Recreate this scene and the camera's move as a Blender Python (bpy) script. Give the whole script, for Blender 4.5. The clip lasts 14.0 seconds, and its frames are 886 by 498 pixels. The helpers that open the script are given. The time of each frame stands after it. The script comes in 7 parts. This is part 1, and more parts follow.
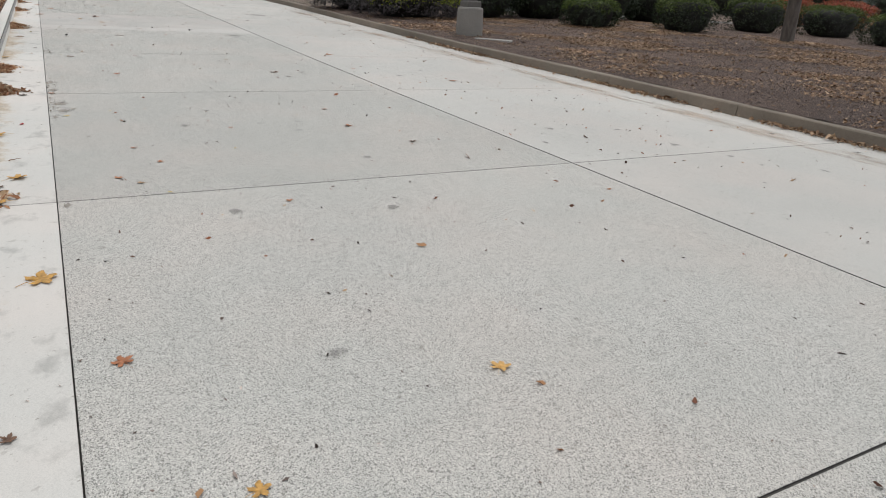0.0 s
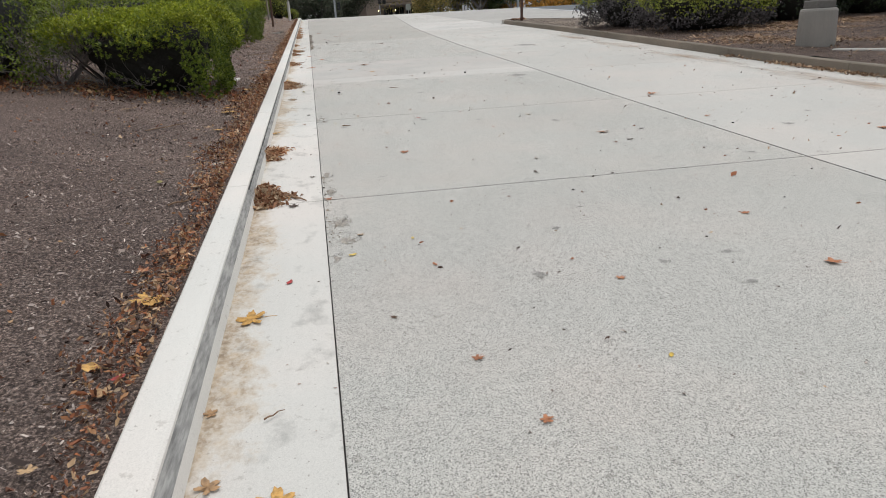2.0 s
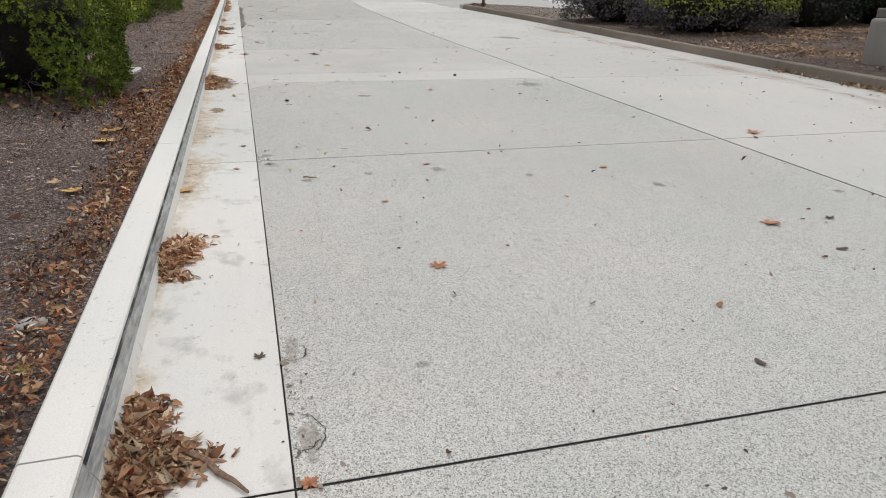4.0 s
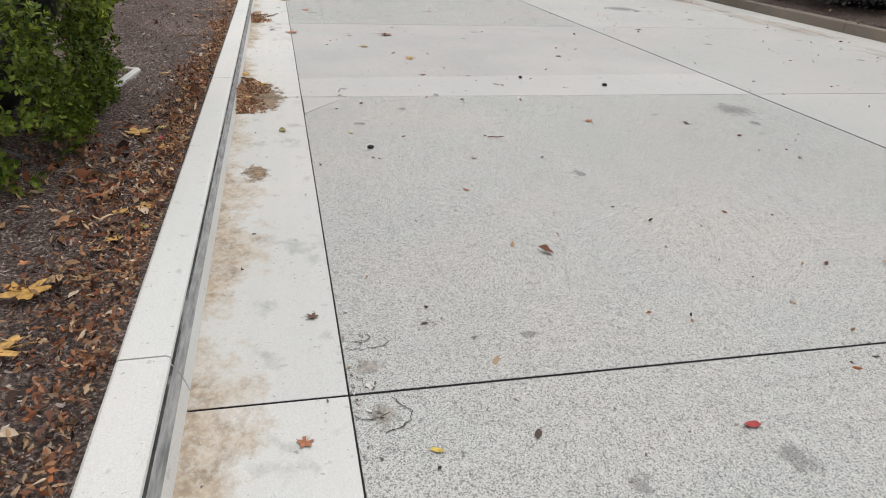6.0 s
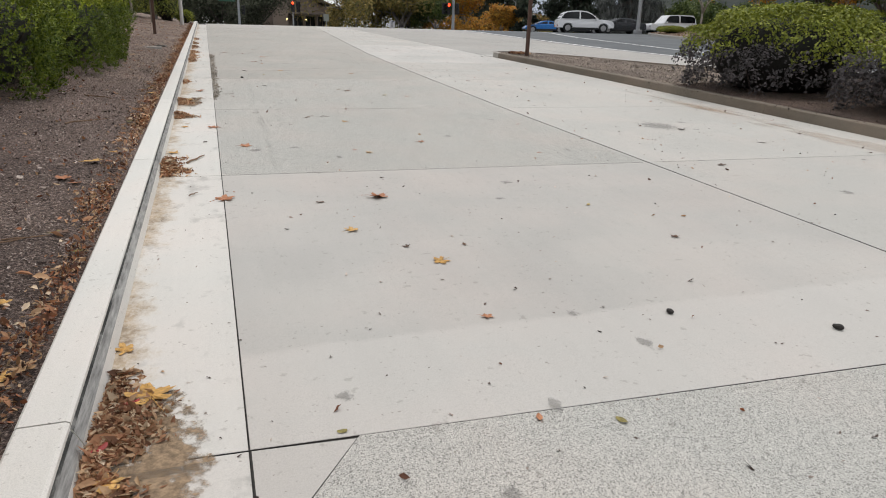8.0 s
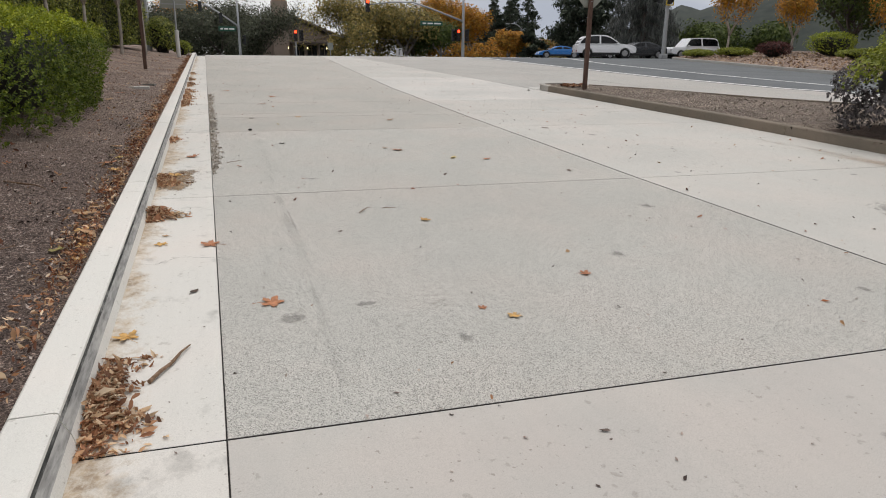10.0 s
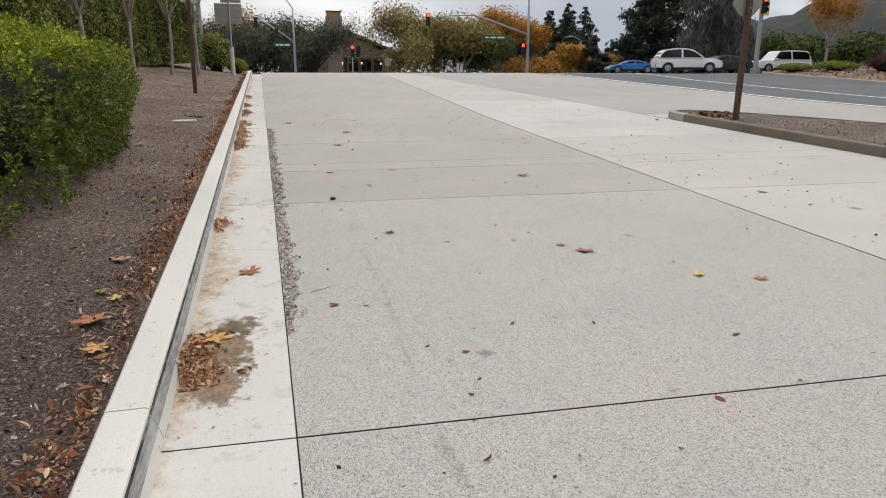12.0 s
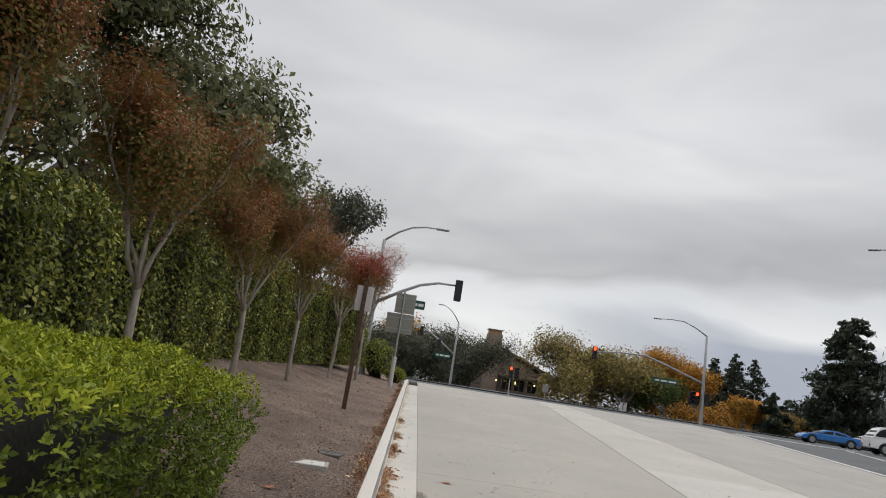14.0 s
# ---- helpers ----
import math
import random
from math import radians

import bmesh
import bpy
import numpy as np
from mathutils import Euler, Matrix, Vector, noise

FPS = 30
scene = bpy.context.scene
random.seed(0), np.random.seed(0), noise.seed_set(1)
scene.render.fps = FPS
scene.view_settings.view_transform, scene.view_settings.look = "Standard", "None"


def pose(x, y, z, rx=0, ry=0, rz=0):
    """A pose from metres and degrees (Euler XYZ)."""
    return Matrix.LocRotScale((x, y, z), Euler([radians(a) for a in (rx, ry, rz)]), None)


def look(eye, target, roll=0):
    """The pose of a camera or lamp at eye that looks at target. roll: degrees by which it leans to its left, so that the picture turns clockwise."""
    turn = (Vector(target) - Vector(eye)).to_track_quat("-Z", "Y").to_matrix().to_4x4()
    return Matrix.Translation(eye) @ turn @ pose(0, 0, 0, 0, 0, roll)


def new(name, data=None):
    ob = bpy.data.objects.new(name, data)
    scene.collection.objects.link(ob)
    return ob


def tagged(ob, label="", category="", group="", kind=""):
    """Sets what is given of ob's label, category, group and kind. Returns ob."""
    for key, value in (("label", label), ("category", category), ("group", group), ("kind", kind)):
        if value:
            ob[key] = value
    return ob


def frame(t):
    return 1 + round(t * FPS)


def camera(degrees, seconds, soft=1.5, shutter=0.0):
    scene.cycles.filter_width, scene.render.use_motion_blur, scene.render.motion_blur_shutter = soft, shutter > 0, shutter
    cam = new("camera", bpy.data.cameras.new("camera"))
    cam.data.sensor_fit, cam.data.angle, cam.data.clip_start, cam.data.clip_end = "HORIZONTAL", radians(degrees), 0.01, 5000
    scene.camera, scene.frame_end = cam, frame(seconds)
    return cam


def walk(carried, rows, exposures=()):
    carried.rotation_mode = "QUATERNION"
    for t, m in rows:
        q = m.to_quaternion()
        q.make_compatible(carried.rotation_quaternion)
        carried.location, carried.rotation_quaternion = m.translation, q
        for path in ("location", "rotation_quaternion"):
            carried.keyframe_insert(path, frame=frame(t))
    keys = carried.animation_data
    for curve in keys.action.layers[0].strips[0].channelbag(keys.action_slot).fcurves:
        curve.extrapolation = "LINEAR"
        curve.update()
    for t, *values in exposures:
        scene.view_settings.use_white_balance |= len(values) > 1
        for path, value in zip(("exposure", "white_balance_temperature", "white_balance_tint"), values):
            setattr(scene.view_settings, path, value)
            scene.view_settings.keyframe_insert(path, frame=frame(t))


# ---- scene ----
# The walk is given on the plane of the drive, which climbs 4 percent along y.
cam = camera(67.0, 14.0, 1.0)
EXPOSURES = [(0.0, 0.22, 6600, 9), (2.5, 0.36, 6620, 9), (5.3, 0.34, 6540, 9), (6.8, 0.38, 6620, 10), (8.0, 0.315, 6740, 10), (10.3, 0.255, 6860, 11), (12.8, 0.38, 6830, 11), (13.5, 0.29, 7150, 10), (14.0, 0.17, 6850, 10)]
SLOPE = Matrix.Rotation(0.04, 4, "X")
PATH = [
    (0, (0.075, 2.105, 1.535), (1.026, 3.697, 0.788), 4.3),
    (0.5, (0.13, 3.018, 1.536), (1.125, 4.596, 0.815), 4.1),
    (1, (0.165, 3.946, 1.558), (0.971, 5.632, 0.845), 3.0),
    (1.5, (0.14, 4.876, 1.53), (0.666, 6.674, 0.831), 0.6),
    (2, (0.041, 5.786, 1.507), (0.36, 7.627, 0.795), -2.9),
    (2.5, (0.057, 6.728, 1.485), (0.458, 8.55, 0.766), -2.7),
    (3, (0.017, 7.643, 1.481), (0.484, 9.435, 0.726), -1.7),
    (3.2, (0.023, 8.007, 1.461), (0.512, 9.791, 0.701), -1.3),
    (5.3, (-0.158, 11.748, 1.494), (0.373, 13.469, 0.625), 4.5),
    (5.5, (-0.123, 12.122, 1.506), (0.418, 13.824, 0.605), 4.6),
    (6, (-0.151, 13.053, 1.506), (0.281, 14.787, 0.608), 2.4),
    (6.5, (-0.035, 13.976, 1.505), (0.452, 15.732, 0.681), 2.1),
    (7, (-0.062, 14.965, 1.521), (0.419, 16.763, 0.79), 1.4),
    (7.5, (-0.024, 15.962, 1.536), (0.541, 17.753, 0.847), 1.9),
    (8, (-0.03, 16.944, 1.526), (0.589, 18.721, 0.85), 2.0),
    (8.2, (-0.01, 17.353, 1.522), (0.589, 19.139, 0.85), 1.3),
    (10.3, (0.044, 21.55, 1.506), (0.668, 23.355, 0.912), 1.0),
    (10.5, (0.044, 21.933, 1.51), (0.652, 23.746, 0.926), 1.4),
    (11, (-0.061, 22.931, 1.519), (0.446, 24.772, 0.923), 1.9),
    (11.5, (-0.089, 23.97, 1.551), (0.289, 25.847, 0.974), 1.5),
    (12, (-0.052, 25.027, 1.565), (0.442, 26.878, 0.99), 0.6),
    (12.5, (-0.101, 26.057, 1.57), (0.364, 27.909, 0.974), 1.1),
    (13, (-0.06, 27.001, 1.601), (0.289, 28.91, 1.12), 0.9),
    (13.5, (-0.091, 27.895, 1.74), (0.28, 29.848, 1.518), 10.1),
    (13.8, (-0.118, 28.514, 1.829), (0.325, 30.461, 1.942), 15.7),
    (14, (-0.304, 28.865, 1.989), (-0.277, 30.841, 2.293), 8.9),
]
walk(cam, [(t, SLOPE @ look(eye, target, roll)) for t, eye, target, roll in PATH], EXPOSURES)

# ---- light: overcast sky, weak broad sun ----
world = bpy.data.worlds.new("overcast_sky")
scene.world = world
world.use_nodes = True
wn, wl = world.node_tree.nodes, world.node_tree.links
wn.clear()
SUN_EL, SUN_ROT = radians(72), radians(40)
w_out = wn.new("ShaderNodeOutputWorld")
w_bg = wn.new("ShaderNodeBackground")
w_sky = wn.new("ShaderNodeTexSky")
w_sky.sky_type, w_sky.sun_disc = "NISHITA", False
w_sky.sun_elevation, w_sky.sun_rotation = SUN_EL, SUN_ROT
w_tc = wn.new("ShaderNodeTexCoord")
w_map = wn.new("ShaderNodeMapping")
w_map.inputs["Scale"].default_value = (1.5, 1.5, 5.0)
w_map.inputs["Location"].default_value = (0.35, 0.1, 0.2)
w_noise = wn.new("ShaderNodeTexNoise")
w_noise.inputs["Scale"].default_value = 1.5
w_noise.inputs["Detail"].default_value = 3.5
w_noise.inputs["Roughness"].default_value = 0.5
w_noise.inputs["Distortion"].default_value = 0.35
w_ramp = wn.new("ShaderNodeValToRGB")
w_ramp.color_ramp.elements[0].position, w_ramp.color_ramp.elements[0].color = 0.36, (4.25, 4.38, 4.65, 1)
w_ramp.color_ramp.elements[1].position, w_ramp.color_ramp.elements[1].color = 0.66, (5.5, 5.62, 5.82, 1)
w_mix = wn.new("ShaderNodeMix")
w_mix.data_type = "RGBA"
w_mix.inputs["Factor"].default_value = 0.9
wl.new(w_tc.outputs["Generated"], w_map.inputs["Vector"])
wl.new(w_map.outputs["Vector"], w_noise.inputs["Vector"])
wl.new(w_noise.outputs["Fac"], w_ramp.inputs["Fac"])
wl.new(w_sky.outputs["Color"], w_mix.inputs["A"])
wl.new(w_ramp.outputs["Color"], w_mix.inputs["B"])
# a blue-grey bank of cloud low over the horizon to the east
w_sep = wn.new("ShaderNodeSeparateXYZ")
wl.new(w_tc.outputs["Generated"], w_sep.inputs["Vector"])
w_low = wn.new("ShaderNodeValToRGB")
for k, (p, c) in enumerate(((0.0, 0.95), (0.085, 0.88), (0.125, 0.0), (1.0, 0.0))):
    el = w_low.color_ramp.elements[k] if k < 2 else w_low.color_ramp.elements.new(p)
    el.position, el.color = p, (c, c, c, 1)
w_wob = wn.new("ShaderNodeMath")
w_wob.operation = "MULTIPLY_ADD"
w_wob.inputs[1].default_value, w_wob.inputs[2].default_value = 0.24, -0.12
wl.new(w_noise.outputs["Fac"], w_wob.inputs[0])
w_add = wn.new("ShaderNodeMath")
w_add.operation = "ADD"
wl.new(w_sep.outputs["Z"], w_add.inputs[0])
wl.new(w_wob.outputs[0], w_add.inputs[1])
wl.new(w_add.outputs[0], w_low.inputs["Fac"])
w_band = wn.new("ShaderNodeMix")
w_band.data_type = "RGBA"
w_band.inputs["B"].default_value = (2.6, 2.95, 3.65, 1)
w_east = wn.new("ShaderNodeMapRange")
w_east.inputs["From Min"].default_value, w_east.inputs["From Max"].default_value = 0.16, 0.42
wl.new(w_sep.outputs["X"], w_east.inputs["Value"])
w_bank = wn.new("ShaderNodeMath")
w_bank.operation = "MULTIPLY"
wl.new(w_low.outputs["Color"], w_bank.inputs[0])
wl.new(w_east.outputs["Result"], w_bank.inputs[1])
wl.new(w_bank.outputs[0], w_band.inputs["Factor"])
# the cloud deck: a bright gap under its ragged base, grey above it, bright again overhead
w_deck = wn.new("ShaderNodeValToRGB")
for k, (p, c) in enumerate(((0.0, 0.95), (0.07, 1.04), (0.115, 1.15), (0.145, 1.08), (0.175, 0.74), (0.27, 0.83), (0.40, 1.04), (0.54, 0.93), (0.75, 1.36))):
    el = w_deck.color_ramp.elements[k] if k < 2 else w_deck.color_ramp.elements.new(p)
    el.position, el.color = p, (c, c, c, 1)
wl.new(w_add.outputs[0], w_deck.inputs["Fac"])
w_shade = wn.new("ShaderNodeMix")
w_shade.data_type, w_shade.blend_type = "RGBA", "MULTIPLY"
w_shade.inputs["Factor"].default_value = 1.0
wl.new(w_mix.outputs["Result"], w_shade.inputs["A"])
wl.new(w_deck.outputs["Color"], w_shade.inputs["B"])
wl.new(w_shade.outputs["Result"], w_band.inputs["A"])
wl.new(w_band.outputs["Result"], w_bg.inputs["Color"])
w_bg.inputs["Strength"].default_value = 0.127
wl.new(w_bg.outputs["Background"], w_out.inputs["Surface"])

sun_data = bpy.data.lights.new("sun", "SUN")
sun_data.energy, sun_data.angle, sun_data.color = 0.95, radians(30), (1.0, 0.97, 0.93)
sun = new("sun", sun_data)
sun.matrix_world = look((0, 0, 60), (-math.sin(SUN_ROT) * 30, -math.cos(SUN_ROT) * 30, 60 - 30 * math.tan(SUN_EL)))

# ---- small helpers ----
RNG = np.random.default_rng(7)


def base(x, y):
    """Height of the paved plane: it climbs 4 percent and levels out at the crossing."""
    y = np.asarray(y, float)
    k = np.clip((y - 64) / 12, 0, 1)
    up = np.where(y < 64, y, 64 + 12 * (k - k * k / 2))
    return 0.04 * np.maximum(up, -60)


def zb(x, y):
    return float(base(x, y))


def soil_left(x, y):
    d = np.maximum(-0.74 - np.asarray(x, float), 0)
    return 0.112 + 0.10 * np.minimum(d, 6.0) ** 1.3 * 0.95 + 0.024 * np.exp(-d / 0.35)


def soil_right(x, y):
    return 0.17 + 0.02 * np.clip(np.asarray(x, float) - 9, 0, 12)


def mesh_np(name, verts, faces):
    """A mesh from arrays of corners and of faces with the same number of corners each."""
    verts, faces = np.asarray(verts, np.float32), np.asarray(faces, np.int32)
    me = bpy.data.meshes.new(name)
    n, k = faces.shape
    me.vertices.add(len(verts))
    me.vertices.foreach_set("co", verts.ravel())
    me.loops.add(n * k)
    me.loops.foreach_set("vertex_index", faces.ravel())
    me.polygons.add(n)
    me.polygons.foreach_set("loop_start", np.arange(n, dtype=np.int32) * k)
    me.polygons.foreach_set("loop_total", np.full(n, k, np.int32))
    me.update(calc_edges=True)
    me.validate()
    return me


def put(name, me, material, parent=None, label="", category="", group="", kind="", smooth=False, m=None):
    ob = new(name, me)
    if material and not me.materials:
        me.materials.append(material)
    if smooth:
        me.polygons.foreach_set("use_smooth", [True] * len(me.polygons))
    if parent:
        ob.parent = parent
    if m is not None:
        ob.matrix_basis = m
    return tagged(ob, label, category, group, kind)


def part(name, bm, material, parent, label="", smooth=False):
    me = bpy.data.meshes.new(name)
    bm.to_mesh(me)
    bm.free()
    return put(name, me, material, parent, label, smooth=smooth)


def thing(name, label, category, m, group="", kind=""):
    ob = new(name)
    ob.empty_display_size = 0.2
    ob.matrix_basis = m
    return tagged(ob, label, category, group, kind)


def box_bm(x0, y0, z0, x1, y1, z1, bevel=0.0, segments=1):
    bm = bmesh.new()
    bmesh.ops.create_cube(bm, size=1)
    for v in bm.verts:
        v.co = ((x0 + x1) / 2 + v.co.x * (x1 - x0), (y0 + y1) / 2 + v.co.y * (y1 - y0), (z0 + z1) / 2 + v.co.z * (z1 - z0))
    if bevel:
        bmesh.ops.bevel(bm, geom=bm.edges[:], offset=bevel, segments=segments, affect="EDGES", profile=0.5)
    return bm


def tube_bm(points, radii, n=10, bm=None):
    """A round bar through points, with a radius at each, closed at both ends."""
    bm = bm or bmesh.new()
    pts = [Vector(p) for p in points]
    rings = []
    side = None
    for i, p in enumerate(pts):
        d = (pts[min(i + 1, len(pts) - 1)] - pts[max(i - 1, 0)]).normalized()
        if side is None:
            side = d.orthogonal().normalized()
        side = (side - d * side.dot(d)).normalized()
        up = d.cross(side)
        r = radii[i] if hasattr(radii, "__len__") else radii
        rings.append([bm.verts.new(p + (side * math.cos(a) + up * math.sin(a)) * r) for a in (2 * math.pi * k / n for k in range(n))])
    for a, b in zip(rings, rings[1:]):
        for k in range(n):
            bm.faces.new((a[k], a[(k + 1) % n], b[(k + 1) % n], b[k]))
    bm.faces.new(rings[0][::-1])
    bm.faces.new(rings[-1])
    return bm


def prism_bm(outline, z0, z1, bevel=0.0):
    """An upright block over an outline of (x, y), counter-clockwise."""
    bm = bmesh.new()
    low = [bm.verts.new((x, y, z0)) for x, y in outline]
    top = [bm.verts.new((x, y, z1)) for x, y in outline]
    n = len(outline)
    bm.faces.new(low[::-1])
    face = bm.faces.new(top)
    for k in range(n):
        bm.faces.new((low[k], low[(k + 1) % n], top[(k + 1) % n], top[k]))
    if bevel:
        bmesh.ops.bevel(bm, geom=list(face.edges), offset=bevel, segments=1, affect="EDGES", profile=0.5)
    return bm


# ---- materials ----
def shader(name, rough=0.8, metal=0.0):
    m = bpy.data.materials.new(name)
    m.use_nodes = True
    nt = m.node_tree
    b = nt.nodes["Principled BSDF"]
    b.inputs["Roughness"].default_value = rough
    b.inputs["Metallic"].default_value = metal
    return m, nt, b


def node(nt, kind, **values):
    n = nt.nodes.new(kind)
    for key, v in values.items():
        n.inputs[key.replace("_", " ")].default_value = v
    return n


def where(nt):
    return nt.nodes.new("ShaderNodeNewGeometry").outputs["Position"]


def fuzz(nt, vec, scale, detail=4.0, rough=0.55):
    n = node(nt, "ShaderNodeTexNoise", Scale=scale, Detail=detail, Roughness=rough)
    nt.links.new(vec, n.inputs["Vector"])
    return n.outputs["Fac"]


def ramp(nt, fac, *stops):
    r = nt.nodes.new("ShaderNodeValToRGB")
    e = r.color_ramp.elements
    while len(e) < len(stops):
        e.new(0.5)
    for el, (p, c) in zip(e, stops):
        el.position = p
        el.color = (*c, 1) if hasattr(c, "__len__") else (c, c, c, 1)
    nt.links.new(fac, r.inputs["Fac"])
    return r.outputs["Color"]


def blend(nt, a, b, fac, how="MIX"):
    x = nt.nodes.new("ShaderNodeMix")
    x.data_type, x.blend_type = "RGBA", how
    for key, v in (("A", a), ("B", b), ("Factor", fac)):
        if isinstance(v, (int, float)):
            x.inputs[key].default_value = v if key == "Factor" else (v, v, v, 1)
        elif isinstance(v, tuple):
            x.inputs[key].default_value = (*v, 1)
        else:
            nt.links.new(v, x.inputs[key])
    return x.outputs["Result"]


def relief(nt, b, height, strength, distance):
    n = node(nt, "ShaderNodeBump", Strength=strength, Distance=distance)
    nt.links.new(height, n.inputs["Height"])
    nt.links.new(n.outputs["Normal"], b.inputs["Normal"])


def plain(name, colour, rough=0.5, metal=0.0, wear=0.12, scale=14.0):
    m, nt, b = shader(name, rough, metal)
    v = where(nt)
    f = fuzz(nt, v, scale)
    c = blend(nt, colour, tuple(k * (1 - 2 * wear) for k in colour), f)
    nt.links.new(c, b.inputs["Base Color"])
    nt.links.new(ramp(nt, f, (0.3, max(rough - 0.1, 0.02)), (0.7, min(rough + 0.1, 1.0))), b.inputs["Roughness"])
    return m


def glow(name, colour, power):
    m, nt, b = shader(name, 0.4)
    b.inputs["Base Color"].default_value = (*colour, 1)
    b.inputs["Emission Color"].default_value = (*colour, 1)
    b.inputs["Emission Strength"].default_value = power
    return m


def concrete(name, tone, grit, grain=0.35, bump=0.6, stain=0.08, spots=True):
    """Cast concrete: faint pale and warm clouds, small smudges, salt-and-pepper grit (0 smooth to 1 open)."""
    m, nt, b = shader(name, 0.88)
    v = where(nt)
    rnd = nt.nodes.new("ShaderNodeObjectInfo").outputs["Random"]
    tint = ramp(nt, rnd, (0.0, tuple(k * 0.96 for k in tone)), (1.0, tuple(k * 1.03 for k in tone)))
    cloud = fuzz(nt, v, 0.45, 5.0, 0.55)
    col = blend(nt, tint, ramp(nt, cloud, (0.32, 1 - stain), (0.68, 1.03)), 1.0, "MULTIPLY")
    col = blend(nt, col, ramp(nt, fuzz(nt, v, 0.9, 4.0), (0.42, (1.0, 1.0, 1.0)), (0.68, (1.025, 0.985, 0.975))), 1.0, "MULTIPLY")
    sweep = node(nt, "ShaderNodeMapping", Scale=(14.0, 0.7, 1.0))
    nt.links.new(v, sweep.inputs["Vector"])
    col = blend(nt, col, ramp(nt, fuzz(nt, sweep.outputs["Vector"], 1.0, 5.0, 0.6), (0.35, 0.985), (0.65, 1.01)), 1.0, "MULTIPLY")
    coarse = nt.nodes.new("ShaderNodeTexVoronoi")
    coarse.inputs["Scale"].default_value = 230.0
    nt.links.new(v, coarse.inputs["Vector"])
    bw = nt.nodes.new("ShaderNodeRGBToBW")
    nt.links.new(coarse.outputs["Color"], bw.inputs["Color"])
    stones = ramp(nt, bw.outputs["Val"], (0.20, 1 - grain * 1.05), (0.36, 1 - grain * 0.10), (0.62, 1 + grain * 0.10), (0.80, 1 + grain * 0.42))
    fine = ramp(nt, fuzz(nt, v, 210.0, 3.0, 0.75), (0.38, 1 - grain * 0.85), (0.52, 1.0), (0.64, 1 + grain * 0.30))
    patch = ramp(nt, fuzz(nt, v, 1.3, 4.0, 0.6), (0.46 - 0.4 * grit, 0.12), (0.60 - 0.4 * grit, 1.0))
    col = blend(nt, col, blend(nt, col, stones, 1.0, "MULTIPLY"), blend(nt, 0.0, patch, min(1.0, 0.4 + grit)))
    col = blend(nt, col, fine, 0.8, "MULTIPLY")
    if spots:
        sp = fuzz(nt, v, 15.0, 3.0, 0.6)
        col = blend(nt, col, (0.62, 0.60, 0.58), blend(nt, 0.0, ramp(nt, sp, (0.655, 0.0), (0.70, 1.0)), 0.5), "MULTIPLY")
        dots = fuzz(nt, v, 42.0, 2.0, 0.5)
        col = blend(nt, col, (0.40, 0.37, 0.34), blend(nt, 0.0, ramp(nt, dots, (0.70, 0.0), (0.735, 1.0)), 0.6), "MULTIPLY")
    nt.links.new(col, b.inputs["Base Color"])
    relief(nt, b, blend(nt, bw.outputs["Val"], fuzz(nt, v, 90.0, 4.0), 0.5), bump, 0.004)
    return m


M_ROUGH = concrete("concrete_worn_grit", (0.515, 0.506, 0.470), 0.80, 0.54, 0.9, 0.07)
M_SMOOTH = concrete("concrete_brushed", (0.495, 0.480, 0.450), 0.10, 0.16, 0.35, 0.08)
M_RIGHT = concrete("concrete_pale_lane", (0.512, 0.501, 0.468), 0.25, 0.26, 0.4, 0.09)
M_KERB = concrete("concrete_kerb_pale", (0.675, 0.665, 0.625), 0.10, 0.14, 0.35, 0.07)
# near-black: paints the shade inside the shrubs and the hedge
M_SHADELEAF = plain("shaded_shrub_inside", (0.011, 0.010, 0.007), 0.8, 0.0, 0.3, 30.0)
M_KERB_OLD = concrete("concrete_kerb_brown_grey", (0.245, 0.205, 0.16), 0.3, 0.35, 0.6, 0.35)
M_FOOT = concrete("concrete_footing", (0.28, 0.265, 0.24), 0.2, 0.3, 0.5, 0.4)
M_PAD = concrete("concrete_apron", (0.41, 0.40, 0.375), 0.4, 0.2, 0.4, 0.10)
M_LANE = concrete("concrete_far_lane", (0.445, 0.43, 0.395), 0.4, 0.32, 0.5, 0.08)


